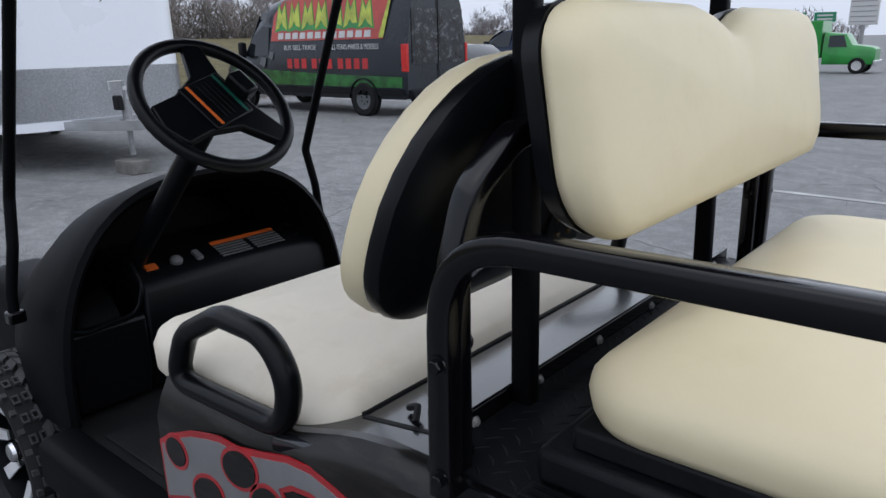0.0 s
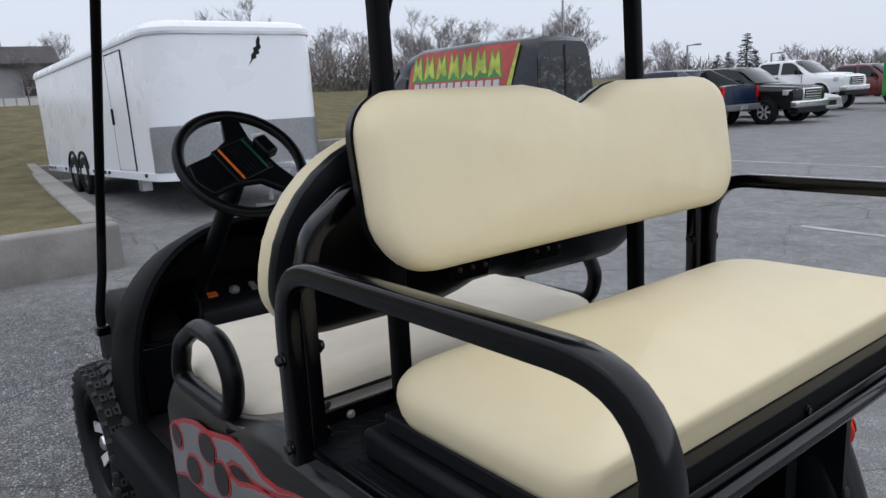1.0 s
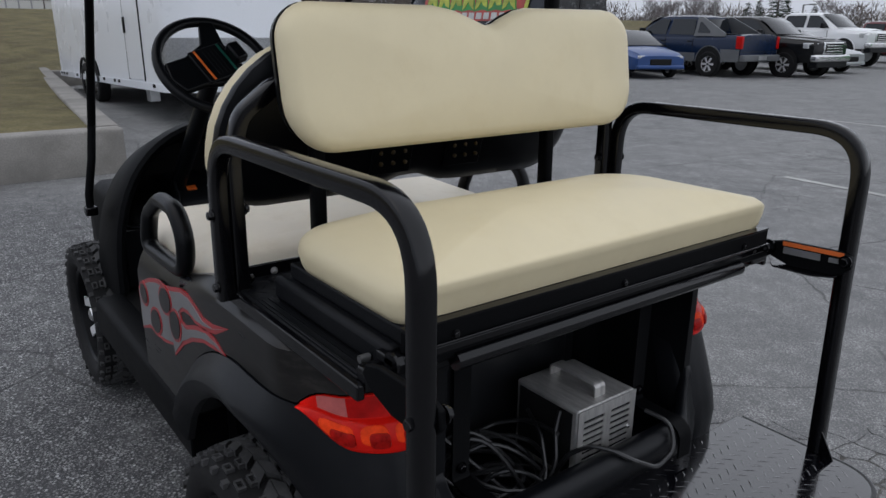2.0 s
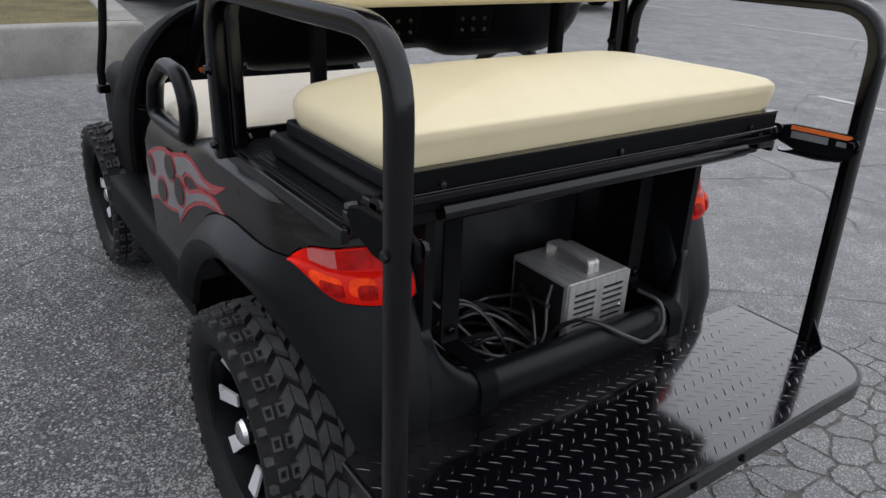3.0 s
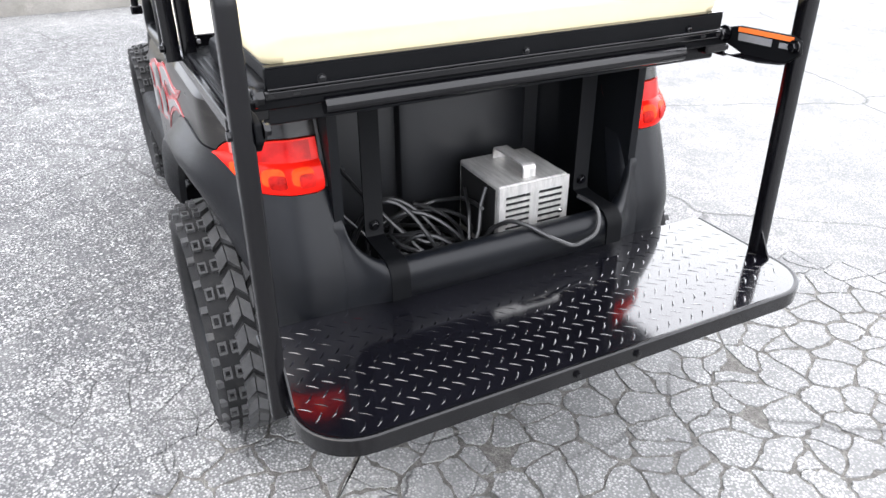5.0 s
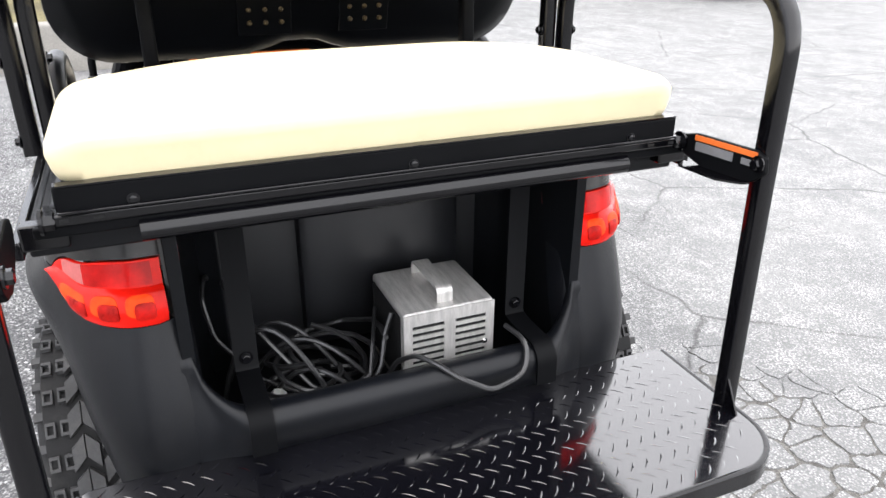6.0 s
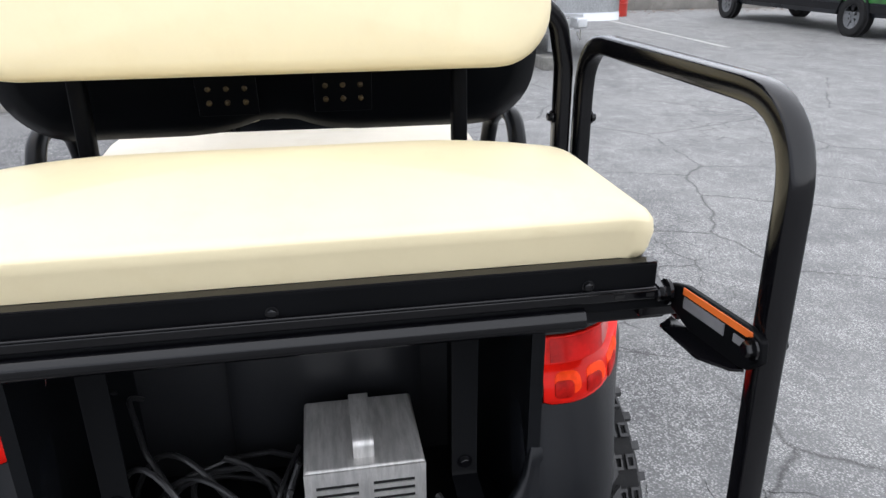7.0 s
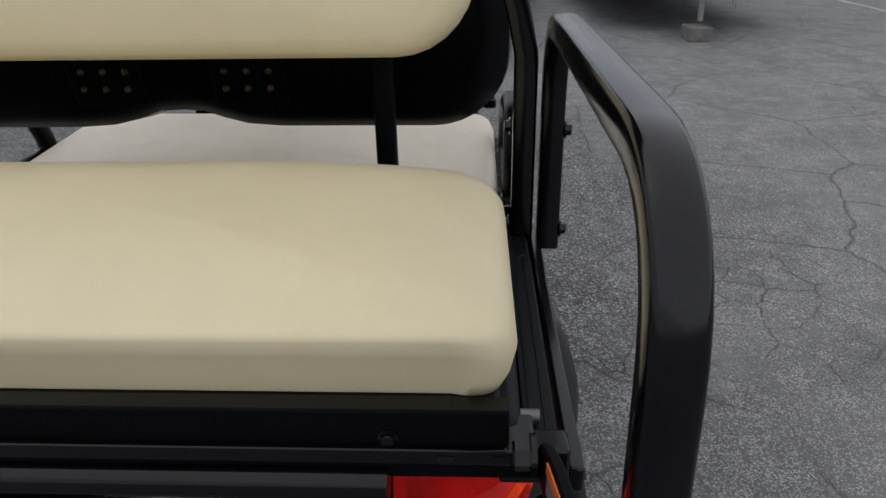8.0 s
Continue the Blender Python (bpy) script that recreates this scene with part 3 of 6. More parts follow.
shelf = part("rail_shelf", boxes(((0.0, -0.545, 1.028), (0.052, 0.545, 1.044))), M_TUBE, cart, bevel=0.003)
# raised black strips paint the shade of slot holes on the uncut shelf
for a, b in shelf_slots:
    part("slot_shade_strip", boxes(((0.05, a, 1.033), (0.0528, b, 1.039))), M_RUBBER, shelf)
part("rail_flange", boxes(((0.03, -0.556, 1.01), (0.046, 0.556, 1.027))), M_DULL, cart, bevel=0.003)
part("grab_bar", tube([(0.045, -0.42, 1.005), (0.045, 0.42, 1.005)], 0.034, n=12), M_TUBE, cart)
part("rail_lip", boxes(((0.051, -0.52, 1.046), (0.058, 0.52, 1.05))), M_TUBE, cart, bevel=0.0015)
part("rail_lip", boxes(((0.0335, -0.52, 1.0835), (0.0515, 0.52, 1.086))), M_TUBE, cart)
for y in (-0.422, 0.0, 0.422):
    part("bolt", bolt(bmesh.new(), (0.05, y, 1.056), (1, 0, 0), 0.0062, 0.006), M_TUBE, rail)
for s in (-1, 1):
    hinge = part("deck_hinge", sided(lambda: boxes(((-0.055, -0.548, 1.0), (-0.012, -0.512, 1.006)), ((-0.03, -0.535, 1.006), (-0.022, -0.52, 1.03))), s), M_DULL_ZINC, cart, "dull zinc hinge bracket", bevel=0.0015)
    part("pin", sided(lambda: tube([(-0.035, -0.555, 1.014), (-0.035, -0.505, 1.014)], 0.014, n=10), s), M_DULL_ZINC, hinge)
rack = part("seat_support", boxes(((-0.56, -0.56, 0.975), (-0.552, 0.56, 1.025))), M_TUBE, cart, bevel=0.002)
for y in (-0.47, -0.3, -0.1, 0.12, 0.3, 0.47):
    part("bolt", bolt(bmesh.new(), (-0.552, y, 1.005), (1, 0, 0), 0.006, 0.006), M_STEEL, rack)


# body sides: each layer follows one plan line from the step to the bag well
def plan_line():
    pts = [(-1.24 + 0.046 * i, -0.6) for i in range(21)]
    pts += [(-0.32 + 0.32 * math.sin(radians(a)), -0.44 - 0.16 * math.cos(radians(a))) for a in range(3, 91, 3)]
    pts += [(0.0, -0.43), (0.0, -0.42), (0.0, -0.405)]
    pts += [(-0.03 + 0.03 * math.cos(radians(a)), -0.405 + 0.03 * math.sin(radians(a))) for a in (30, 60, 90)]
    pts += [(-0.08, -0.374), (-0.2, -0.372), (-0.33, -0.37)]
    return pts


ARCH = (-0.44, 0.33, 0.415)


def arch_z(x, r):
    d = r * r - (x - ARCH[0]) ** 2
    return ARCH[1] + math.sqrt(d) if d > 0 else -1


def fender_low(x, y):
    if x < ARCH[0]:
        return max(arch_z(x, ARCH[2]), 0.42)
    return max(arch_z(x, ARCH[2]), 0.47)


def fender_top(x, y):
    if y > -0.42:
        return 0.795 + max(0, y + 0.405) * 0.3
    if x < -0.47:
        return max(arch_z(x, 0.515), 0.5)
    return 0.845 + 0.008 * ease((x + 0.4) / 0.2) - 0.062 * ease((x + 0.168) / 0.12)


def light_top(x, y):
    t = min(1.0, max(0.0, (x + 0.17) / 0.1))
    return 0.855 + 0.032 * math.sin(t * math.pi / 2) + 0.013 * ease((x + 0.07) / 0.07)


def body_top(x, y):
    return 0.912 + 0.07 * ease((x + 0.96) / 0.34) - 0.01 * max(0, (x + 0.2) / 0.2)


def layer(low, top, keep, out=None, rows=6, thick=0.018):
    """A shell of the body side between two heights. out(x, y, k): how far it swells outwards at k from bottom to top."""
    bm = bmesh.new()
    line = plan_line()
    outer, inner = [], []
    for i, (x, y) in enumerate(line):
        if not keep(x, y):
            continue
        a, b = Vector(line[max(0, i - 1)]), Vector(line[min(len(line) - 1, i + 1)])
        t = (b - a).normalized()
        nx, ny = t.y, -t.x
        z0, z1 = low(x, y), top(x, y)
        cols, back = [], []
        for r in range(rows + 1):
            k = r / rows
            o = out(x, y, k) if out else 0
            z = z0 + (z1 - z0) * k
            # the tail leans forward as it rises
            dx = -0.3 * max(0.0, z - 0.6) * ease((x + 0.32) / 0.24)
            cols.append(bm.verts.new((x + nx * o + dx, y + ny * o, z)))
            back.append(bm.verts.new((x + nx * (o - thick) + dx, y + ny * (o - thick), z)))
        outer.append(cols)
        inner.append(back)
    for g, flip in ((outer, False), (inner, True)):
        for a, b in zip(g, g[1:]):
            for r in range(rows):
                q = (a[r], b[r], b[r + 1], a[r + 1])
                bm.faces.new(q[::-1] if flip else q)
    for a, b, c, d in zip(outer, outer[1:], inner, inner[1:]):
        bm.faces.new((a[0], c[0], d[0], b[0]))
        bm.faces.new((a[-1], b[-1], d[-1], c[-1]))
    for o, i in ((outer[0], inner[0]), (outer[-1], inner[-1])):
        for r in range(rows):
            bm.faces.new((o[r], o[r + 1], i[r + 1], i[r]))
    return bm


def flare(x, y, k):
    # rolled lip of the arch, fading towards the corner
    side = 1.0 - ease((x + 0.42) / 0.3)
    return side * (0.045 * math.sin(min(1.0, k * 1.25) * math.pi * 0.5 + 0.5) * (1 - 0.9 * max(0, k - 0.55) / 0.45)) + 0.008 * math.sin(k * math.pi)


def panel_low(x, y):
    if x < -0.86:
        return 0.54
    return max(fender_top(x, y), light_top(x, y) if x > -0.168 else 0) + 0.004


def lens_out(k):
    # the lower lobe of the lamp swells past the upper one
    return 0.004 + 0.011 * math.sin(min(1.0, k / 0.58) * math.pi) ** 0.7 if k < 0.58 else 0.001


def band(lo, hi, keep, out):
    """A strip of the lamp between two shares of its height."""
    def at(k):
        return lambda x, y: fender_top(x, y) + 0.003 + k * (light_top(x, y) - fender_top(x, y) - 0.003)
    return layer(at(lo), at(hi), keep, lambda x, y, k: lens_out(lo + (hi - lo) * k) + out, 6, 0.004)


def lens_spot(cy, ck, ry, rk, out, square):
    """A shallow domed patch on the lamp: rounded off, flatter where square is small."""
    def at(y, k, lift):
        a = math.acos(min(1.0, max(0.0, (-0.44 - y) / 0.16)))
        x = -0.32 + 0.32 * math.sin(a)
        nrm = Vector((math.sin(a) * 0.16, -math.cos(a) * 0.32)).normalized() if y < -0.44 else Vector((1, 0))
        z0 = fender_top(x, y) + 0.003
        z = z0 + k * (light_top(x, y) - z0)
        o = lens_out(k) + out + lift
        return x + nrm.x * o - 0.3 * max(0.0, z - 0.6) * ease((x + 0.32) / 0.24), y + nrm.y * o, z
    bm = bmesh.new()
    rings = []
    for f, lift in ((1.0, -0.003), (0.96, 0.0), (0.6, 0.001)):
        ring = []
        for i in range(20):
            c, q = math.cos(i * math.pi / 10), math.sin(i * math.pi / 10)
            ring.append(bm.verts.new(at(cy + f * ry * math.copysign(abs(c) ** square, c), ck + f * rk * math.copysign(abs(q) ** square, q), lift)))
        rings.append(ring)
    for a, b in zip(rings, rings[1:]):
        for i in range(20):
            bm.faces.new((a[i], a[(i + 1) % 20], b[(i + 1) % 20], b[i]))
    bm.faces.new(rings[-1])
    return bm


for s in (-1, 1):
    part("fender", sided(lambda: layer(fender_low, fender_top, lambda x, y: x > -0.87 and not (y > -0.376 and x < -0.1), flare, 8), s), M_FENDER, cart, "matte black plastic fender")
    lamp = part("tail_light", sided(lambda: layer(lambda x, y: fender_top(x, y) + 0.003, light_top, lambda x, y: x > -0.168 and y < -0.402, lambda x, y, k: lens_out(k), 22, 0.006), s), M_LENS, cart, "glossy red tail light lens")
    part("upper_lens", sided(lambda: band(0.62, 0.97, lambda x, y: x > -0.055 and y < -0.41, 0.001), s), M_LENS_DARK, lamp, "deep red upper lens")
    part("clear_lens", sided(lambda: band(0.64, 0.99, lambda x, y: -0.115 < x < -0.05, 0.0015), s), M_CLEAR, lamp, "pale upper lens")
    for y, w in ((-0.533, 0.019), (-0.488, 0.02), (-0.438, 0.022)):
        part("bulb_reflector", sided(lambda: lens_spot(y - 0.005, 0.35, w * 0.98, 0.17, 0.0012, 0.6), s), M_LENS_BRIGHT, lamp, "bright orange bulb reflector")
        part("bulb_hood", sided(lambda: lens_spot(y + 0.001, 0.27, w * 0.72, 0.14, 0.0026, 0.5), s), M_LENS_HOOD, lamp, "dark red bulb hood")
    panel = part("side_panel", sided(lambda: layer(panel_low, body_top, lambda x, y: y < -0.372, lambda x, y, k: 0.0 if k < 0.8 else -0.08 * (k - 0.8) - 0.4 * (k - 0.8) ** 2, 10), s), M_PAINT, cart, "dark bronze painted side panel with silver flames")
    part("rocker", sided(lambda: prism(bmesh.new(), rounded(-0.605, 0.39, -0.5, 0.53, (0.02, 0.01, 0.01, 0.03)), "x", -1.93, -0.86), s), M_DULL, cart, bevel=0.004)
    part("well_trim", sided(lambda: tube([(-0.112, -0.398, 0.965), (-0.062, -0.396, 0.8)], 0.012, n=6), s), M_PAINT, cart)
    part("well_side", sided(lambda: prism(bmesh.new(), [(-0.35, -0.395), (-0.035, -0.395), (-0.035, -0.374), (-0.2, -0.371), (-0.27, -0.34), (-0.3, -0.335), (-0.318, -0.3), (-0.35, -0.29)], "z", 0.5, 0.965), s), M_SHELL, cart, "curved black side wall of the bag well", sharp=60)
    # flames, laid on the panel in thin coats of paint
    outer = [(-1.235, 0.785), (-1.19, 0.812), (-1.12, 0.842), (-1.06, 0.858), (-1.02, 0.866), (-0.965, 0.866), (-0.89, 0.884), (-0.83, 0.9), (-0.77, 0.903), (-0.715, 0.89), (-0.673, 0.877), (-0.61, 0.88), (-0.512, 0.908), (-0.593, 0.874), (-0.66, 0.858), (-0.726, 0.852), (-0.775, 0.86), (-0.82, 0.854), (-0.852, 0.835), (-0.842, 0.812), (-0.808, 0.808), (-0.733, 0.834), (-0.66, 0.851), (-0.6, 0.85), (-0.545, 0.836), (-0.6, 0.832), (-0.68, 0.82), (-0.765, 0.792), (-0.845, 0.752), (-0.925, 0.69), (-0.932, 0.717), (-1.0, 0.7), (-1.084, 0.69), (-1.15, 0.692), (-1.235, 0.66)]
    outer = outer[::-1]
    part("flame_outline", sided(lambda: prism(bmesh.new(), inset(outer, -0.006), "y", -0.598, -0.602), s), M_RED_LINE, panel, "red outline of the flames")
    part("flame", sided(lambda: prism(bmesh.new(), inset(outer, 0.005), "y", -0.6, -0.6035), s), M_SILVER, panel, "silver painted flames")
    for cx, cz, rx, rz, rot in ((-1.175, 0.785, 0.034, 0.03, 12), (-0.963, 0.832, 0.05, 0.034, 20), (-1.075, 0.733, 0.05, 0.034, 25), (-0.892, 0.785, 0.046, 0.036, 40)):
        def oval(k, e=0.0):
            c, q = math.cos(radians(rot)), math.sin(radians(rot))
            return [(cx + (rx + e) * math.cos(a) * c - (rz + e) * math.sin(a) * q, cz + (rx + e) * math.cos(a) * q + (rz + e) * math.sin(a) * c) for a in [2 * math.pi * i / 20 for i in range(20)]]
        part("flame_spot", sided(lambda: prism(bmesh.new(), oval(0, 0.008), "y", -0.6, -0.605), s), M_RED_LINE, panel)
        part("flame_spot", sided(lambda: prism(bmesh.new(), oval(0), "y", -0.6, -0.6065), s), M_PAINT, panel)

# bag well at the rear
part("bag_well_back", boxes(((-0.35, -0.372, 0.5), (-0.335, 0.372, 0.962))), M_SHEEN, cart, "black plastic back wall of the bag well")
part("bag_well_floor", boxes(((-0.335, -0.372, 0.5), (-0.01, 0.372, 0.52))), M_DULL, cart)
part("well_bulge", pillow(rounded(-0.13, 0.53, 0.24, 0.96, 0.05), [(0.0, 0.0), (0.004, 0.03), (0.02, 0.04)], lambda y, z, h: (-0.338 + h, y, z), 0.006, None, 3), M_SHEEN, cart)


def valance():
    """One moulding across the rear: a rolled lip in the middle that sweeps up into both fenders."""
    bm = bmesh.new()
    rows = []
    for i in range(81):
        y = -0.4 + 0.01 * i
        u = min(1.0, max(0.0, (abs(y) - 0.29) / 0.087))
        top = 0.632 + 0.1 * (1 - math.sqrt(1 - u * u))
        w = ease((abs(y) - 0.285) / 0.085)
        sink = 0.004 * ease((abs(y) - 0.37) / 0.03)
        line = []
        for k in range(9):
            z = 0.47 + (top - 0.032 - 0.47) * k / 8
            t = (z - 0.47) / 0.13
            mid = -0.012 + 0.056 * ease(t) ** 0.8
            side = 0.007 - 0.3 * max(0.0, z - 0.6) - 0.004 * (1 - min(1.0, t)) - sink
            line.append((mid * (1 - w) + side * w, z))
        x, z = line[-1]
        r = 0.032 * (1 - w) + 0.018 * w
        line += [(x - r + r * math.cos(radians(a)), z + 0.032 * math.sin(radians(a))) for a in (18, 36, 54, 72, 90, 108, 126, 144, 162, 180)]
        line += [(x - 2 * r, z - 0.03), (x - 2 * r, 0.505)]
        rows.append([bm.verts.new((a, y, b)) for a, b in line])
    for a, b in zip(rows, rows[1:]):
        for k in range(len(a) - 1):
            bm.faces.new((a[k], b[k], b[k + 1], a[k + 1]))
        bm.faces.new((a[-1], b[-1], b[0], a[0]))
    bm.faces.new(rows[0])
    bm.faces.new(rows[-1][::-1])
    bmesh.ops.recalc_face_normals(bm, faces=bm.faces)
    return bm


part("rear_valance", valance(), M_FENDER, cart, "black moulded valance with a rolled lip", sharp=70)
for y in (-0.285, 0.282):
    bend = [(-0.1, 1.0), (-0.1, 0.648), (-0.094, 0.64), (-0.07, 0.636), (-0.01, 0.636), (0.012, 0.637)] + [(0.012 + 0.037 * math.sin(radians(a)), 0.6 + 0.037 * math.cos(radians(a))) for a in (25, 50, 75, 95)] + [(0.05, 0.555)]
    strap = part("support_strap", sweep(bmesh.new(), [(x, y, z) for x, z in bend], [(-0.022, -0.0025), (0.022, -0.0025), (0.022, 0.0025), (-0.022, 0.0025)], up=(1, 0, 0.2)), M_DULL, cart)
    part("bolt", bolt(bmesh.new(), (-0.097, y, 0.668), (1, 0, 0), 0.009, 0.01), M_TUBE, strap)

# fold-down foot plate
PLATE = rounded(0.0, -0.592, 0.388, 0.606, (0.02, 0.11, 0.11, 0.02), 8)
plate = part("foot_plate", prism(bmesh.new(), PLATE, "z", 0.512, 0.533), M_PLATE, cart, "glossy black diamond tread foot plate", bevel=0.004)
part("rim", sweep(bmesh.new(), [(x, y, 0.52) for x, y in PLATE[6:-6]], [(-0.005, -0.024), (0.005, -0.024), (0.006, 0.0125), (0.003, 0.0142), (-0.003, 0.0142), (-0.006, 0.0125)]), M_TUBE, plate, "folded edge of the foot plate")
for y in (-0.067, 0.08):
    part("bolt", bolt(bmesh.new(), (0.395, y, 0.515), (1, 0, 0), 0.006, 0.006), M_TUBE, plate)


def tread(x0, x1, half, top, tall=0.5, corner=0.29):
    """Raised slim arcs, each row turned against the next."""
    bm = bmesh.new()
    step = 0.031
    for i in range(int((x1 - x0) / step / 0.92) + 1):
        for j in range(-40, 41):
            x, y = x0 + i * step * 0.92, j * step * 0.5
            if (i + j) % 2 or x > x1 or abs(y) > half - max(0, x - corner) * 0.8:
                continue
            a = radians(48 if j % 2 else -42)
            c, s = math.cos(a), math.sin(a)
            low, mid, high = [], [], []
            for k in range(6):
                u = -0.0135 + 0.0054 * k
                w = 0.0018 * (1 - (abs(u) / 0.0146) ** 2)
                v = 0.002 * (1 - (u / 0.0135) ** 2)
                for row, d, z in ((low, -w, top), (mid, 0, top + tall * w), (high, w, top)):
                    row.append(bm.verts.new((x + c * u - s * (v + d), y + s * u + c * (v + d), z)))
            for k in range(5):
                bm.faces.new((low[k], low[k + 1], mid[k + 1], mid[k]))
                bm.faces.new((mid[k], mid[k + 1], high[k + 1], high[k]))
    return bm


tagged(part("tread", tread(0.02, 0.368, 0.575, 0.5331, 0.42), M_PLATE, plate), kind="stuff")
tagged(part("deck_tread", tread(-0.54, -0.425, 0.56, 0.9981, 0.7), M_PLASTIC, cart), kind="stuff")
part("plate_frame", boxes(((-0.3, -0.42, 0.46), (0.36, -0.38, 0.508)), ((-0.3, 0.38, 0.46), (0.36, 0.42, 0.508)), ((0.3, -0.5, 0.47), (0.34, 0.5, 0.508)), ((-0.6, -0.33, 0.36), (-0.02, 0.33, 0.44))), M_TUBE, cart, bevel=0.004)


# wheels with blocky all-terrain tyres
def tyre_mesh(r=0.3, w=0.25):
    prof = [(0.196, -w * 0.36), (0.206, -w * 0.44), (0.222, -w * 0.5), (r * 0.86, -w * 0.52), (r * 0.955, -w * 0.46), (r * 0.965, 0), (r * 0.955, w * 0.46), (r * 0.86, w * 0.52), (0.222, w * 0.5), (0.206, w * 0.44), (0.196, w * 0.36)]
    return lathe(bmesh.new(), prof, 48, caps=False)


def tread_blocks(r=0.3, w=0.25):
    bm = bmesh.new()
    n = 30

    def block(a, z0, z1, skew, da, r0, r1):
        vs = []
        for rr, sh in ((r0, 1.0), (r1, 0.9)):
            for z, off in ((z0, 0), (z1, skew)):
                mid = (z0 + z1) / 2
                zz = mid + (z - mid) * sh
                for e in (-1, 1):
                    t = a + off + e * da * sh
                    vs.append(bm.verts.new((rr * math.cos(t), rr * math.sin(t), zz)))
        for f in ((0, 1, 5, 4), (2, 6, 7, 3), (0, 4, 6, 2), (1, 3, 7, 5), (4, 5, 7, 6)):
            bm.faces.new([vs[i] for i in f])

    for i in range(n):
        a = 2 * math.pi * i / n
        h = math.pi / n
        # three columns of zigzag blocks
        for c in (-1, 0, 1):
            o = a + (h if c else 0)
            block(o, c * 0.05 - 0.024, c * 0.05 + 0.0, 0.075, 0.078, r * 0.955, r)
            block(o + 0.075, c * 0.05 + 0.0, c * 0.05 + 0.024, -0.075, 0.078, r * 0.955, r)
        for e in (-1, 1):
            # hollow square lugs on the shoulder and sidewall
            for q, z0, rr, lift in ((0.05, 0.078, r * 0.957, 0), (0.05, 0.104, r * 0.945, 0), (0.03, 0.118, r * 0.91, 1)):
                t = a + h * (e + 1) / 2 + (h if lift else 0)
                if lift:
                    block(t, e * 0.112, e * 0.131, 0.0, q, rr, rr + 0.012)
                else:
                    w2 = 0.009
                    block(t - q * 0.75, e * (z0 - w2), e * (z0 + w2), 0.0, q * 0.22, rr - 0.004, rr + 0.011)
                    block(t + q * 0.75, e * (z0 - w2), e * (z0 + w2), 0.0, q * 0.22, rr - 0.004, rr + 0.011)
                    block(t, e * (z0 - w2), e * (z0 - w2 + 0.004), 0.0, q, rr - 0.004, rr + 0.011)
                    block(t, e * (z0 + w2 - 0.004), e * (z0 + w2), 0.0, q, rr - 0.004, rr + 0.009)
    return bm


def rim_mesh():
    return lathe(bmesh.new(), [(0.202, -0.1), (0.204, 0.1), (0.196, 0.108), (0.188, 0.1), (0.182, 0.05), (0.176, 0.0), (0.05, 0.005), (0.0001, 0.006)], 40, caps=False)


def spoke_mesh(k):
    m = Matrix.Rotation(2 * math.pi * k / 8, 4, "Z")
    bm = bmesh.new()
    rows = [[bm.verts.new(m @ Vector((r, y, z))) for r, z in ((0.03, 0.04), (0.1, 0.045), (0.176, 0.075), (0.186, 0.03))] for y in (-0.016, 0.016)]
    for i in range(3):
        bm.faces.new((rows[0][i], rows[0][i + 1], rows[1][i + 1], rows[1][i]))
    for r in rows:
        bm.faces.new((r[0], r[1], r[2], r[3]))
    return bm


def pad_mesh(k):
    """The milled face at a spoke's outer end."""
    m = Matrix.Rotation(2 * math.pi * k / 8, 4, "Z") @ pose(0.157, 0, 0.071, 0, -20, 0)
    return prism(bmesh.new(), [(-0.04, -0.016), (0.026, -0.021), (0.026, 0.021), (-0.04, 0.016)], "z", -0.003, 0.004, m)


wheel_at = [(-0.44, -0.54, -1), (-0.44, 0.54, 1), (-2.33, -0.458, -1), (-2.33, 0.458, 1)]
shared = {}
for x, y, s in wheel_at:
    m = pose(x, y, 0.317, 90 if s < 0 else -90, 0, 0) @ Matrix.Scale(1.055, 4)
    wheel = new("wheel")
    wheel.parent, wheel.matrix_local = cart, m
    wheel["label"] = "knobby black off-road tyre on a black and chrome rim"
    makers = {"tyre": (tyre_mesh, M_RUBBER), "tread": (tread_blocks, M_TREAD), "rim": (rim_mesh, M_SHELL), "hub_cap": (lambda: lathe(bmesh.new(), [(0.034, 0.01), (0.034, 0.07), (0.029, 0.073), (0.029, 0.084), (0.032, 0.088), (0.027, 0.098), (0.014, 0.104), (0.0001, 0.105)], 18), M_CHROME)}
    for k in range(8):
        makers["spoke_%d" % k] = (lambda k=k: spoke_mesh(k), M_SHELL)
        makers["milled_face_%d" % k] = (lambda k=k: pad_mesh(k), M_POLISHED)
    for key, (mk, mt) in makers.items():
        nm = key.rstrip("0123456789_")
        if key in shared:
            ob = new(nm, shared[key])
            ob.parent = wheel
        else:
            ob = part(nm, mk(), mt, wheel)
            shared[key] = ob.data
        if key == "tread":
            ob["kind"] = "stuff"

# underside
part("rear_axle", tube([(-0.44, -0.45, 0.3), (-0.44, 0.45, 0.3)], 0.08, n=12), M_TUBE, cart)
part("front_axle", tube([(-2.33, -0.42, 0.3), (-2.33, 0.42, 0.3)], 0.05, n=12), M_TUBE, cart)
part("chassis", boxes(((-2.5, -0.3, 0.36), (-0.3, -0.24, 0.44)), ((-2.5, 0.24, 0.36), (-0.3, 0.3, 0.44)), ((-1.3, -0.48, 0.44), (-0.36, 0.48, 0.9))), M_TUBE, cart, bevel=0.004)
part("wheel_well", boxes(((-0.87, -0.5, 0.42), (-0.855, 0.5, 0.86)), ((-0.86, -0.5, 0.74), (-0.36, -0.38, 0.76)), ((-0.86, 0.38, 0.74), (-0.36, 0.5, 0.76))), M_PLASTIC, cart)

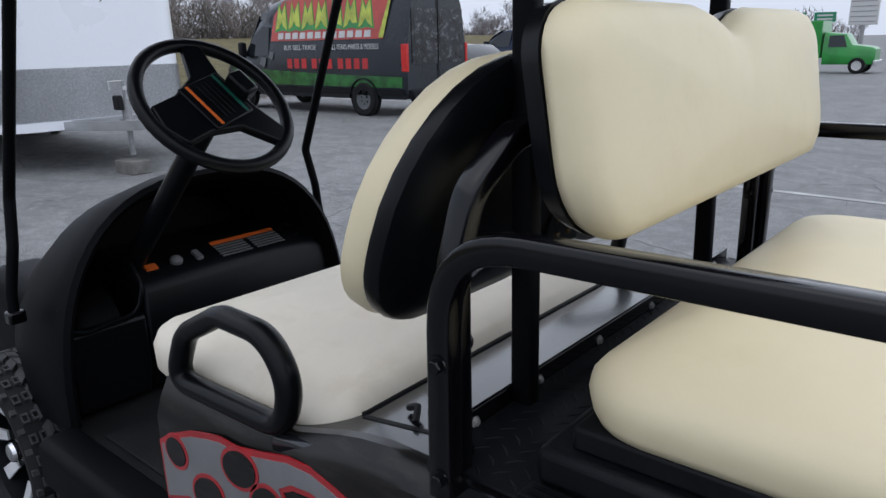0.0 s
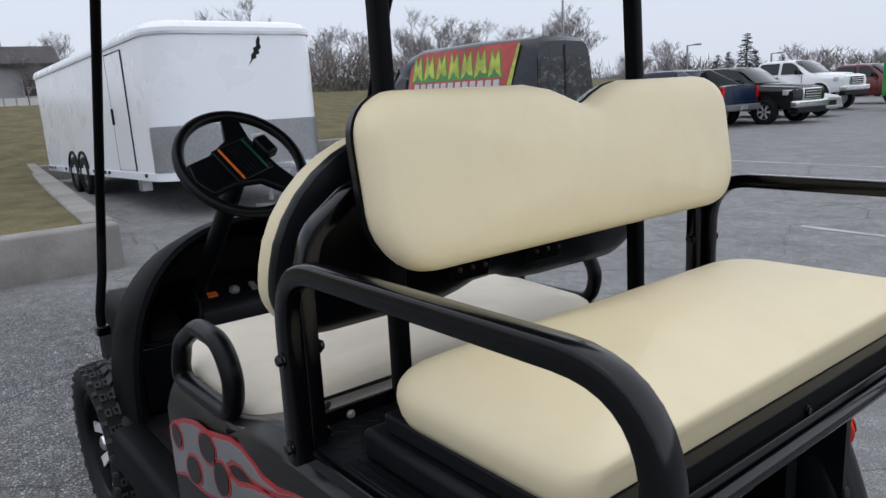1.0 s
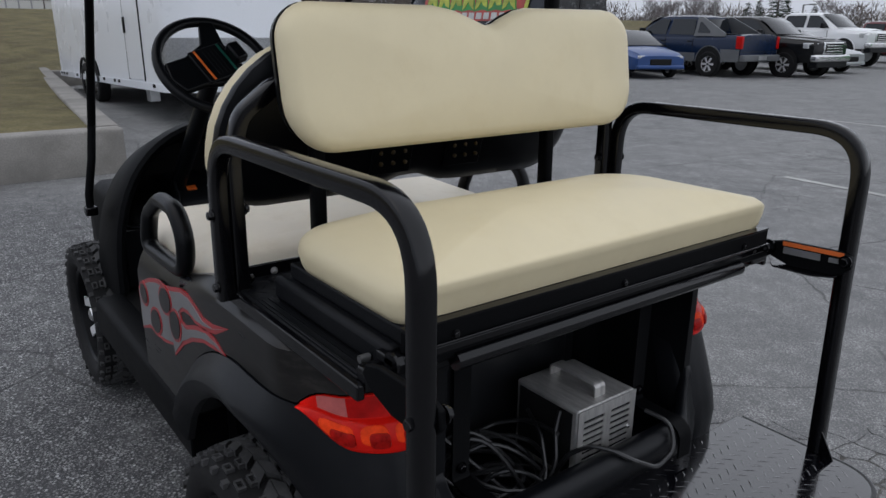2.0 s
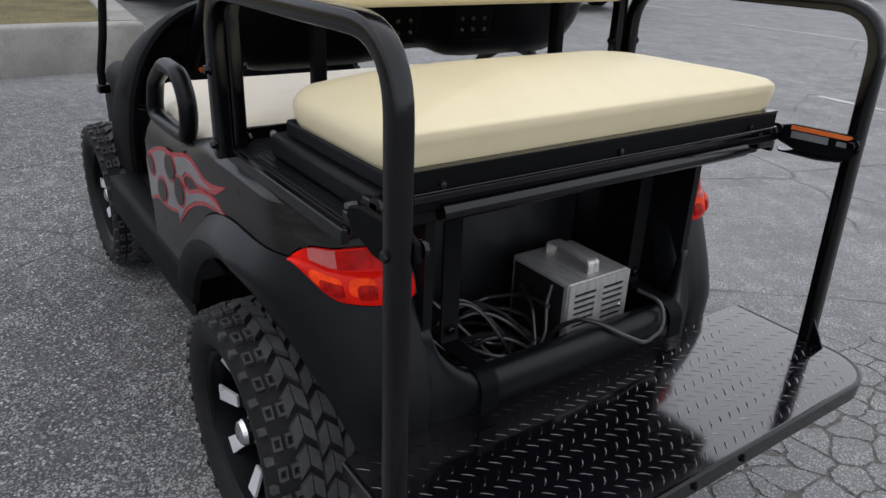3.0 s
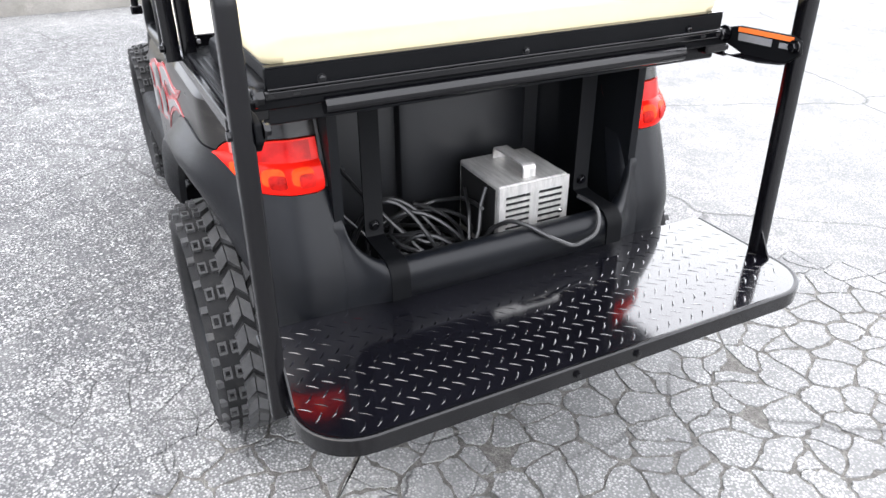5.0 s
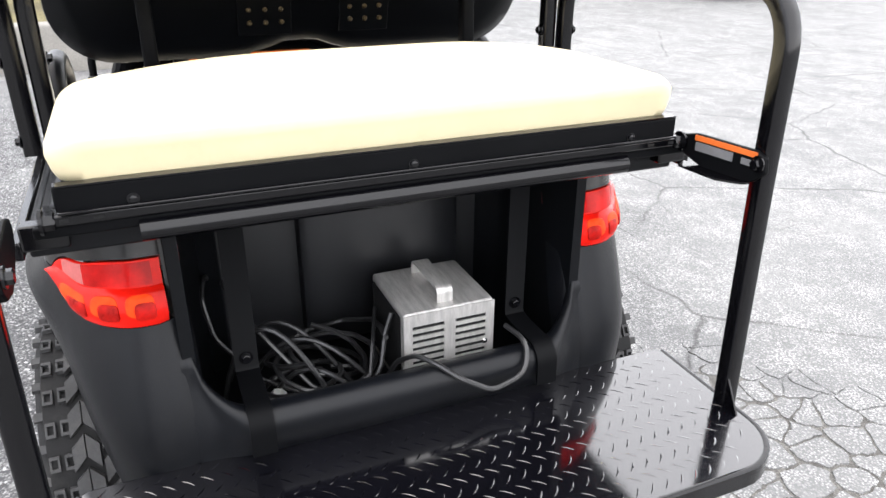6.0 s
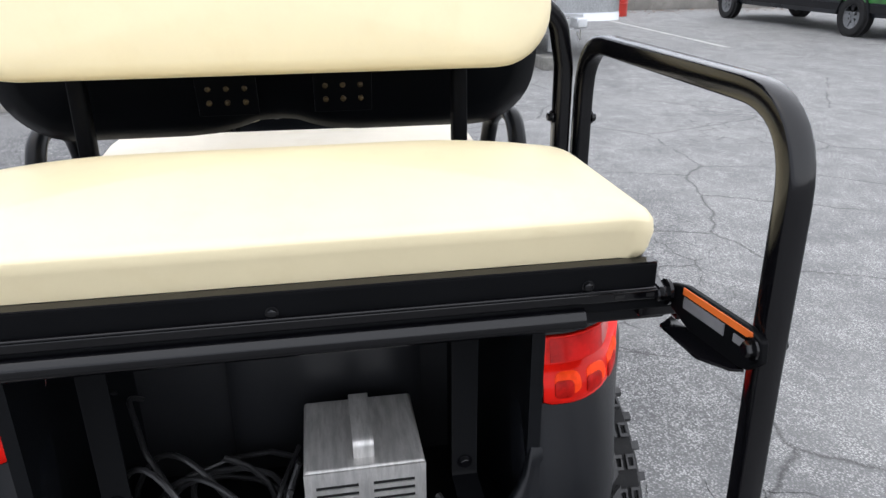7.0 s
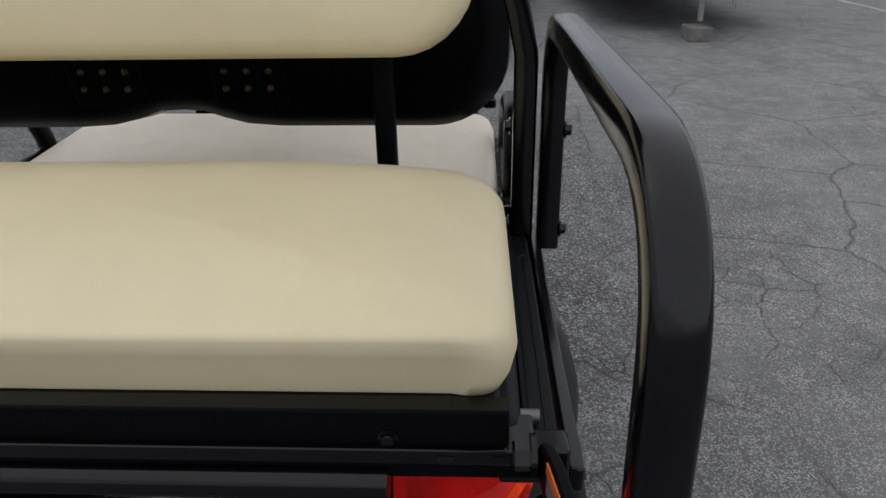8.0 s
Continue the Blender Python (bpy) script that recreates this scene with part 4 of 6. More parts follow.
# floor, front cowl and dash
part("floor_mat", boxes(((-2.1, -0.5, 0.47), (-1.25, 0.5, 0.5)), ((-1.85, -0.46, 0.5), (-1.35, -0.06, 0.508)), ((-1.85, 0.06, 0.5), (-1.35, 0.46, 0.508))), M_RUBBER, cart, "black rubber floor mat", bevel=0.006)
part("seat_kick_panel", boxes(((-1.29, -0.5, 0.5), (-1.26, 0.5, 0.86))), M_PLASTIC, cart)


def cowl_line(w, top, low=0.52, n=28, p=2.6):
    out = []
    for i in range(n + 1):
        a = math.pi * i / n
        c, s = math.cos(a), math.sin(a)
        out.append((w * math.copysign(abs(c) ** (2 / p), c), low + (top - low) * abs(s) ** (2 / p)))
    return out


def cowl():
    bm = bmesh.new()
    secs = [(-2.3, cowl_line(0.42, 1.04)), (-1.98, cowl_line(0.465, 1.13)), (-1.93, cowl_line(0.485, 1.15)), (-1.915, cowl_line(0.5, 1.165)), (-1.925, cowl_line(0.515, 1.178)), (-1.97, cowl_line(0.525, 1.18)), (-2.15, cowl_line(0.53, 1.12)), (-2.4, cowl_line(0.47, 0.98)), (-2.6, cowl_line(0.36, 0.82)), (-2.72, cowl_line(0.2, 0.68))]
    rows = [[bm.verts.new((x, y, z)) for y, z in sec] for x, sec in secs]
    for a, b in zip(rows, rows[1:]):
        for i in range(len(a) - 1):
            bm.faces.new((a[i], a[i + 1], b[i + 1], b[i]))
    bm.faces.new(rows[0])
    bm.faces.new(rows[-1])
    return bm


part("front_cowl", cowl(), M_DULL, cart, "black plastic front cowl")
for s in (-1, 1):
    part("front_fender", sided(lambda: pillow(rounded(-2.72, 0.5, -1.98, 0.86, (0.05, 0.05, 0.16, 0.2)), [(0.0, 0.0), (0.0, 0.1), (0.02, 0.13), (0.05, 0.145)], lambda x, z, h: (x, -0.3 - h, z), 0.01, None, 3), s), M_DULL, cart)
    part("strut_foot", sided(lambda: boxes(((-2.1, -0.57, 0.815), (-2.06, -0.525, 0.85))), s), M_TUBE, cart, bevel=0.006)
    part("roof_strut", sided(lambda: tube([(-1.69, -0.5, 2.0), (-1.865, -0.5, 1.65), (-2.085, -0.505, 1.16), (-2.068, -0.525, 1.03), (-2.078, -0.548, 0.9), (-2.08, -0.55, 0.83)], 0.03, 0.05, n=10), s), M_DULL, cart)
dash = part("dash_panel", prism(bmesh.new(), [(-2.28, 0.5), (-1.99, 0.52), (-1.96, 0.6), (-1.96, 0.83), (-1.98, 0.86), (-2.09, 0.904), (-2.28, 0.91)], "y", -0.24, 0.465), M_SHELL, cart, "black dash with switches and warning decal", bevel=0.012)
SLOPE = pose(-2.035, 0, 0.882, 0, 21.8, 0)


def on_dash(y, lo, hi, up=0.004):
    """A plate lying on the dash's sloping face."""
    return box(bmesh.new(), (lo[0], y + lo[1], 0), (hi[0], y + hi[1], up), SLOPE)


part("switch", on_dash(-0.17, (-0.012, -0.018), (0.012, 0.018), 0.008), M_ORANGE, dash, "small orange switch")
part("key_switch", lathe(bmesh.new(), [(0.02, 0), (0.02, 0.012), (0.011, 0.02), (0.0001, 0.021)], 14, SLOPE @ Matrix.Translation((0, -0.085, 0))), M_DIM, dash, "round key switch")
part("toggle", on_dash(-0.01, (-0.022, -0.01), (0.02, 0.01), 0.012), M_DIM, dash, "grey rocker switch")
part("decal", on_dash(0.19, (-0.05, -0.125), (-0.034, 0.125), 0.003), M_ORANGE, dash, "orange strip of the warning decal")
for r in range(5):
    part("decal", on_dash(0.19, (-0.026 + 0.014 * r, -0.125), (-0.02 + 0.014 * r, -0.01), 0.003), M_DIM, dash)
    part("decal", on_dash(0.19, (-0.026 + 0.014 * r, 0.01), (-0.02 + 0.014 * r, 0.125), 0.003), M_DIM, dash)
for y in (0.365, 0.43):
    part("cup_holder", lathe(bmesh.new(), [(0.036, 0.0), (0.036, 0.012), (0.03, 0.012), (0.028, 0.002)], 18, SLOPE @ Matrix.Translation((-0.01, y, 0.0))), M_SHELL, dash)
part("dash_pocket", prism(bmesh.new(), [(-2.28, 0.5), (-1.98, 0.52), (-1.955, 0.6), (-1.955, 0.77), (-1.985, 0.78), (-2.0, 0.74), (-2.28, 0.74)], "y", -0.47, -0.244), M_SHELL, cart, "deep open dash pocket", bevel=0.008)
part("pocket_rim", tube([(-1.955, -0.48, 0.86), (-1.95, -0.475, 0.79), (-1.948, -0.42, 0.775), (-1.95, -0.27, 0.79), (-1.955, -0.245, 0.86), (-2.02, -0.24, 0.93)], 0.012, 0.05, n=8), M_SHELL, cart)

# steering wheel and column
steer = new("steering_wheel")
steer.parent = cart
steer["label"] = "black three-spoke steering wheel with a score card holder"
steer.matrix_local = pose(-1.52, -0.215, 1.4, 0, 48, 0) @ pose(0, 0, 0, 0, 0, -70)
part("wheel_rim", sweep(bmesh.new(), [(0.183 * math.cos(a), 0.183 * math.sin(a), 0) for a in [2 * math.pi * i / 48 for i in range(48)]], ring_section(0.034, n=10), True), M_SHELL, steer)
part("spokes", prism(bmesh.new(), [(-0.06, -0.175), (-0.1, -0.155), (-0.075, -0.06), (-0.085, 0.06), (-0.105, 0.155), (-0.06, 0.175), (0.0, 0.085), (0.08, 0.06), (0.155, 0.06), (0.175, 0.0), (0.155, -0.06), (0.08, -0.06), (0.0, -0.085)], "z", -0.012, 0.012), M_SHELL, steer, bevel=0.006)
part("card_holder", boxes(((-0.06, -0.065, 0.012), (0.07, 0.065, 0.02))), M_SHELL, steer, bevel=0.004)
part("card_clip", boxes(((-0.1, -0.035, 0.012), (-0.055, 0.035, 0.05))), M_SHELL, steer, bevel=0.008)
part("print", boxes(((0.044, -0.06, 0.0203), (0.052, 0.06, 0.0215))), M_ORANGE, steer, "orange printed bar")
part("print", boxes(((-0.046, -0.06, 0.0203), (-0.038, 0.06, 0.0215))), M_GREEN_PRINT, steer, "green printed bar")
for r in range(4):
    part("print", boxes(((-0.022 + 0.014 * r, -0.05, 0.0203), (-0.02 + 0.014 * r, 0.05, 0.0212))), M_RUBBER, steer)
part("steering_column", tube([(-1.535, -0.215, 1.385), (-1.7, -0.215, 1.23), (-2.1, -0.215, 0.86)], 0.06, 0.05, n=10), M_SHELL, cart)

# canopy roof that the posts and struts carry
part("roof", pillow(rounded(-1.95, -0.55, -0.35, 0.55, 0.12), [(0.0, 0.0), (0.0, 0.04), (0.03, 0.06)], lambda x, y, h: (x, y, 1.99 + h), 0.03, None, 3), M_SHELL, cart, "black plastic canopy roof")

# ---- battery charger and its cables in the bag well ----
charger = thing("battery_charger", "dull silver metal battery charger with a handle in the bag well", "charger")


CX0, CX1, CY0, CY1, CZ0, CZ1 = -0.252, -0.048, 0.012, 0.208, 0.522, 0.716
part("case", boxes(((CX0, CY0, CZ0), (CX1 - 0.004, CY1, CZ1))), M_STEEL, charger, bevel=0.006)
# black sheet on the case stands in for the shade inside its open side
part("side_dark_sheet", boxes(((CX0 + 0.012, CY0 - 0.0015, CZ0 + 0.02), (CX1 - 0.02, CY0 + 0.002, CZ1 - 0.012))), M_RUBBER, charger, "dark sheet in place of the shaded open side")


def grille():
    """The slotted front sheet, built of bars so that the slots are open."""
    bm = bmesh.new()
    x0, x1 = CX1 - 0.003, CX1
    w = CY1 - CY0
    cols = ((CY0, CY0 + 0.018), (CY0 + w / 2 - 0.012, CY0 + w / 2 + 0.012), (CY1 - 0.018, CY1))
    for a, b in cols:
        box(bm, (x0, a, CZ0), (x1, b, CZ1 - 0.002))
    n, z = 9, CZ0 + 0.03
    pitch = (CZ1 - 0.02 - z) / n
    for a, b in ((CY0 + 0.018, CY0 + w / 2 - 0.012), (CY0 + w / 2 + 0.012, CY1 - 0.018)):
        box(bm, (x0, a, CZ0), (x1, b, z))
        for i in range(n):
            box(bm, (x0, a, z + pitch * (i + 0.5)), (x1, b, z + pitch * (i + 1)))
        box(bm, (x0, a, z + pitch * n), (x1, b, CZ1 - 0.002))
    return bm


# black sheet close behind the slots stands in for the case's shaded inside
part("dark_backing", boxes(((CX1 - 0.0045, CY0 + 0.01, CZ0 + 0.02), (CX1 - 0.0036, CY1 - 0.01, CZ1 - 0.012))), M_RUBBER, charger)
part("front_grille", grille(), M_STEEL, charger, "slotted steel front sheet")
HY = (CY0 + CY1) / 2
part("handle", sweep(bmesh.new(), fillet([(CX1 - 0.03, HY, CZ1), (CX1 - 0.03, HY, CZ1 + 0.03), (CX0 + 0.03, HY, CZ1 + 0.03), (CX0 + 0.03, HY, CZ1)], 0.02), [(-0.0025, -0.017), (0.0025, -0.017), (0.0025, 0.017), (-0.0025, 0.017)]), M_STEEL, charger, "flat steel carrying handle")
for y in (CY0 + 0.02, CY1 - 0.02):
    part("screw", bolt(bmesh.new(), (CX1, y, CZ0 + 0.1), (1, 0, 0), 0.004, 0.004), M_CHROME, charger)

cable = thing("charger_cable", "coiled black rubber charger cables lying in the bag well", "cable")


def coil(cx, cy, r, turns, seed, lift):
    pts = []
    n = int(turns * 12)
    for i in range(n + 1):
        a = 2 * math.pi * i / 12
        rr = r * (1 + 0.3 * math.sin(a * 0.41 + seed))
        y = cy + rr * math.sin(a + seed)
        x = cx + rr * 0.8 * math.cos(a + seed)
        pts.append((min(-0.045, max(-0.31, x)), min(-0.005, max(-0.35, y)), 0.53 + lift * (0.5 + 0.5 * math.sin(a * 0.57 + seed * 2)) + 0.01 * i / 12))
    return pts


for k, (cx, cy, r, tn, lf) in enumerate(((-0.15, -0.14, 0.12, 1.4, 0.13), (-0.12, -0.17, 0.1, 1.6, 0.05), (-0.19, -0.12, 0.1, 1.3, 0.1), (-0.13, -0.12, 0.085, 1.5, 0.08))):
    part("cable_loop", sweep(bmesh.new(), fillet(coil(cx, cy, r, tn, k * 1.7 + 1, lf), 0.03, 3), ring_section(0.011, n=7)), M_CABLE, cable)
part("cord", tube([(-0.08, -0.02, 0.56), (-0.06, 0.0, 0.61), (-0.02, 0.025, 0.643), (0.02, 0.05, 0.642), (0.055, 0.09, 0.618), (0.07, 0.15, 0.585), (0.062, 0.225, 0.6), (0.03, 0.245, 0.65), (-0.03, 0.225, 0.66)], 0.011, 0.05, n=8), M_CABLE, cable, "cord looping over the lip")
part("cord", tube([(-0.2, 0.0, 0.66), (-0.12, -0.03, 0.64), (-0.06, -0.06, 0.55), (-0.08, -0.15, 0.545), (-0.15, -0.26, 0.58), (-0.2, -0.33, 0.66), (-0.22, -0.345, 0.74), (-0.27, -0.33, 0.77), (-0.335, -0.32, 0.72)], 0.009, 0.06, n=7), M_CABLE, cable, "thin cord rising behind the support strap")
part("cord", tube([(-0.1, 0.004, 0.7), (-0.095, -0.012, 0.66), (-0.07, -0.03, 0.6), (-0.06, -0.07, 0.545), (-0.1, -0.16, 0.56), (-0.2, -0.26, 0.68), (-0.29, -0.3, 0.74), (-0.31, -0.28, 0.72)], 0.0105, 0.06, n=7), M_CABLE, cable)
for k, (y0, h, y1) in enumerate(((-0.31, 0.15, -0.07), (-0.27, 0.12, -0.02), (-0.33, 0.18, -0.12), (-0.24, 0.09, -0.05))):
    part("cord", sweep(bmesh.new(), [(-0.24 + 0.035 * k + 0.13 * t, y0 + (y1 - y0) * t, 0.53 + h * math.sin(math.pi * t ** 0.8)) for t in [i / 14 for i in range(15)]], ring_section(0.0105, n=7)), M_CABLE, cable, "arched loose cord")
part("plug", tube([(-0.12, -0.23, 0.55), (-0.05, -0.25, 0.56)], 0.035, n=8), M_PALE, cable, "pale plug end")

# ---- ground, kerbs and grass bank ----
def sheet(name, x0, x1, y0, y1, material, label, height=None, nx=1, ny=1, edge=None):
    bm = bmesh.new()
    g = []
    for i in range(nx + 1):
        x = x0 + (x1 - x0) * i / nx
        top = edge(x) if edge else y1
        ys = [y0 + (top - y0) * j / ny for j in range(ny + 1)]
        g.append([bm.verts.new((x, y, height(x, y) if height else 0)) for y in ys])
    for i in range(nx):
        for j in range(ny):
            bm.faces.new((g[i][j], g[i + 1][j], g[i + 1][j + 1], g[i][j + 1]))
    return tagged(part(name, bm, material), label, "ground", kind="structure")


sheet("ground", -400, 400, -400, 400, M_ASPHALT, "grey cracked and weathered asphalt parking lot")


def bank(x, y):
    """The lawn: level with the kerb, then rising gently."""
    d = max(0.0, -7.5 - x)
    return 0.43 + min(1.75, max(0.0, d - 9) * 0.065) + 0.05 * math.sin(x * 0.7) * math.sin(y * 0.5)


sheet("lawn", -130, -7.35, -40, 0.6, M_GRASS, "dull winter lawn behind the kerb", bank, 120, 40, lambda x: 0.6 + 0.102 * max(0, min(11.2, -7.4 - x)))
sheet("lawn", -130, -19.2, 1.7, 60, M_GRASS, "dull winter lawn rising beyond the lot", lambda x, y: 0.36 + min(1.75, max(0.0, -19.2 - x) * 0.065), 30, 40)


def kerb(p, q, w=0.3, h=0.43, name="kerb"):
    root = tagged(new(name), "weathered pale concrete retaining kerb", "kerb", kind="structure")
    p, q = Vector(p), Vector(q)
    L = (q - p).length
    n = max(1, round(L / 2.4))
    ang = math.atan2(q.y - p.y, q.x - p.x)
    for i in range(n):
        bm = prism(bmesh.new(), rounded(0, 0, w, h, (0.002, 0.002, 0.03, 0.03), 3), "x", 0.004, L / n - 0.004)
        b = part("kerb_block", bm, M_CONCRETE, root)
        b.matrix_local = Matrix.Translation(p.to_3d()) @ Matrix.Rotation(ang, 4, "Z") @ Matrix.Translation((L / n * i, 0, 0))
    return root


kerb((-7.13, -14.0), (-7.13, 0.79), h=0.46)
kerb((-7.44, 0.83), (-18.6, 1.97), h=0.46)
kerb((-18.9, 1.75), (-18.9, 40), h=0.36)

# painted bay lines
M_LINE = surface("worn_line_paint", (0.42, 0.42, 0.4), 0.8, 0, 0.5, 0.25, 2, 60, 0.2, 0.5, dirt=(0.15, 0.15, 0.15))
for x0, y0, x1, y1 in ((-17.0, 7.0, -10.5, 6.9), (-3.0, 6.5, 6.0, 6.0), (-18.0, 13.4, -10.5, 13.2), (-8, 12, 2, 12.0)):
    tagged(part("bay_line", sweep(bmesh.new(), [(x0, y0, 0.004), (x1, y1, 0.004)], [(-0.05, -0.001), (0.05, -0.001), (0.05, 0.001), (-0.05, 0.001)]), M_LINE), "worn white parking bay line", "road marking", kind="structure")


M_BLOCK = surface("grey_block", (0.2, 0.195, 0.18), 0.9, 0, 0.3, 0.25, 6, 70, 0.5, 0.4)


# ---- vehicle wheels for the lot ----
def road_wheel(parent, x, y, r, w, s, rim_mat, z=None):
    root = new("wheel")
    root.parent, root.matrix_local = parent, pose(x, y, r if z is None else z, 90 if s < 0 else -90, 0, 0)
    part("tyre", lathe(bmesh.new(), [(r * 0.6, -w * 0.45), (r * 0.7, -w * 0.5), (r * 0.93, -w * 0.48), (r, -w * 0.35), (r, w * 0.35), (r * 0.93, w * 0.48), (r * 0.7, w * 0.5), (r * 0.6, w * 0.45)], 28, caps=False), M_RUBBER, root)
    bm = lathe(bmesh.new(), [(r * 0.62, -w * 0.3), (r * 0.62, w * 0.42), (r * 0.55, w * 0.36), (r * 0.2, w * 0.3), (0.0001, w * 0.36)], 20)
    for k in range(6):
        prism(bm, [(r * 0.1, -r * 0.06), (r * 0.56, -r * 0.1), (r * 0.56, r * 0.1), (r * 0.1, r * 0.06)], "z", w * 0.3, w * 0.4, Matrix.Rotation(k * math.pi / 3, 4, "Z"))
    part("rim", bm, rim_mat, root)
    return root


# ---- enclosed cargo trailer ----
trailer = thing("cargo_trailer", "white enclosed cargo trailer with aluminium stone guard on a jack", "trailer", m=Matrix.Translation((-15.02, 3.45, 0)) @ pose(0, 0, 0, 0, -1.66, -0.2))
TW, TN, TR = 1.295, 5.3, -3.05


def nose_line(out=0.0, r=0.45, n=7):
    """The body's plan: a square tail and a round-cornered nose."""
    pts = [(TR - out, -TW - out), (TN - r, -TW - out)]
    pts += [(TN - r + (r + out) * math.sin(radians(a)), -TW + r - (r + out) * math.cos(radians(a))) for a in [90 * i / n for i in range(1, n + 1)]]
    pts += [(TN - r + (r + out) * math.cos(radians(a)), TW - r + (r + out) * math.sin(radians(a))) for a in [90 * i / n for i in range(n + 1)]]
    pts += [(TR - out, TW + out)]
    return pts


part("body", prism(bmesh.new(), nose_line(), "z", 0.48, 2.45), M_TRAILER, trailer, "white aluminium skin")
part("roof", pillow(nose_line(0.02), [(0.0, 0.0), (0.0, 0.05), (0.06, 0.12), (0.2, 0.16)], lambda x, y, h: (x, y, 2.45 + h), 0.03, (0.6, 0.0), 2), M_TRAILER, trailer)
part("roof_trim", prism(bmesh.new(), nose_line(0.025), "z", 2.41, 2.45), M_ALU, trailer)
part("base_rail", prism(bmesh.new(), nose_line(0.02), "z", 0.39, 0.5), M_TRAILER, trailer)


def guard():
    bm = bmesh.new()
    line = [p for p in nose_line(0.012) if p[0] > TN - 0.47]
    a = [bm.verts.new((x, y, 0.51)) for x, y in line]
    b = [bm.verts.new((x, y, 1.16)) for x, y in line]
    for i in range(len(line) - 1):
        bm.faces.new((a[i], a[i + 1], b[i + 1], b[i]))
    bmesh.ops.solidify(bm, geom=bm.faces[:], thickness=0.006)
    return bm


part("stone_guard", guard(), surface("tread_plate_aluminium", (0.6, 0.61, 0.62), 0.34, 0.4, 0.5, 0.1, 1.5, 38, 0.9, 0.5, spread=0.004), trailer, "diamond plate aluminium stone guard")
side_door = part("side_door", boxes(((3.05, -TW - 0.02, 0.53), (3.93, -TW - 0.002, 2.32))), M_TRAILER, trailer, "white side door", bevel=0.01)
part("door_seam", boxes(((3.935, -TW - 0.018, 0.52), (3.955, -TW - 0.001, 2.33)), ((3.025, -TW - 0.018, 0.52), (3.045, -TW - 0.001, 2.33)), ((3.045, -TW - 0.018, 2.325), (3.935, -TW - 0.001, 2.34))), M_RUBBER, trailer)
part("latch", boxes(((3.1, -TW - 0.05, 1.25), (3.14, -TW - 0.02, 1.5))), M_RUBBER, side_door)
for x in (-2.9, -2.6, -2.3, -1.2, 1.2, 2.0, 2.3, 4.4):
    part("marker_light", boxes(((x, -TW - 0.035, 0.44), (x + 0.1, -TW - 0.018, 0.49))), M_RUBBER, trailer)
for x in (-0.42, 0.42):
    road_wheel(trailer, x, -TW + 0.08, 0.36, 0.22, -1, M_CHROME)
    road_wheel(trailer, x, TW - 0.08, 0.36, 0.22, 1, M_CHROME)
    part("wheel_arch", sweep(bmesh.new(), [(x + 0.41 * math.cos(a), -TW - 0.012, 0.4 + 0.41 * math.sin(a)) for a in [math.pi * i / 14 for i in range(15)]], [(-0.02, -0.02), (0.02, -0.02), (0.02, 0.02), (-0.02, 0.02)]), M_RUBBER, trailer)
part("stabiliser", boxes(((3.7, -TW + 0.05, 0.2), (3.9, -TW + 0.2, 0.4))), M_ALU, trailer)
# wing-like emblem on the nose, as a plain shape
part("emblem", prism(bmesh.new(), [(-0.17, 1.94), (-0.12, 2.03), (-0.115, 2.1), (-0.07, 2.13), (-0.075, 2.19), (-0.02, 2.22), (-0.02, 2.29), (0.03, 2.37), (0.05, 2.31), (0.035, 2.26), (0.055, 2.2), (0.01, 2.16), (0.02, 2.11), (-0.04, 2.09), (-0.035, 2.05), (-0.1, 2.02), (-0.13, 1.98)], "x", TN - 0.002, TN + 0.004, Matrix.Translation((0, 0.28, 0.02))), M_RUBBER, trailer, "black feather-shaped emblem")
# drawbar and jack
M_JACK = surface("worn_grey_steel", (0.3, 0.3, 0.3), 0.4, 0.5, 0.5, 0.2, 12, 80, 0.1, 0.2, dirt=(0.1, 0.09, 0.085))
M_PALE_PRINT = surface("pale_sticker", (0.6, 0.6, 0.58), 0.5, 0, 0.5, 0.1, 12, 80, 0.02, 0.1)
part("drawbar", sweep(sweep(bmesh.new(), [(TN - 0.1, -0.6, 0.43), (TN + 1.35, -0.03, 0.43)], [(-0.05, -0.06), (0.05, -0.06), (0.05, 0.06), (-0.05, 0.06)]), [(TN - 0.1, 0.6, 0.43), (TN + 1.35, 0.03, 0.43)], [(-0.05, -0.06), (0.05, -0.06), (0.05, 0.06), (-0.05, 0.06)]), M_ALU, trailer)
part("coupler", boxes(((TN + 1.3, -0.07, 0.4), (TN + 1.65, 0.07, 0.53))), M_ALU, trailer, bevel=0.02)
part("jack", lathe(lathe(lathe(bmesh.new(), [(0.035, -0.05), (0.035, 0.62)], 12, Matrix.Translation((TN + 0.8, -0.14, 0.1))), [(0.055, 0.0), (0.055, 0.3)], 12, Matrix.Translation((TN + 0.8, -0.14, 0.45))), [(0.02, 0.0), (0.02, 0.25)], 8, Matrix.Translation((TN + 0.8, -0.14, 0.72))), M_JACK, trailer, "trailer tongue jack")
part("jack_head", boxes(((TN + 0.72, -0.27, 0.62), (TN + 0.86, -0.19, 0.8))), M_RUBBER, trailer, "black gear box of the jack", bevel=0.02)
part("jack_label", boxes(((TN + 0.83, -0.165, 0.86), (TN + 0.843, -0.115, 0.91))), M_PALE_PRINT, trailer)
part("crank", tube([(TN + 0.8, -0.14, 0.97), (TN + 0.8, -0.32, 0.97), (TN + 0.8, -0.32, 0.86)], 0.022, 0.02, n=6), M_STEEL, trailer)
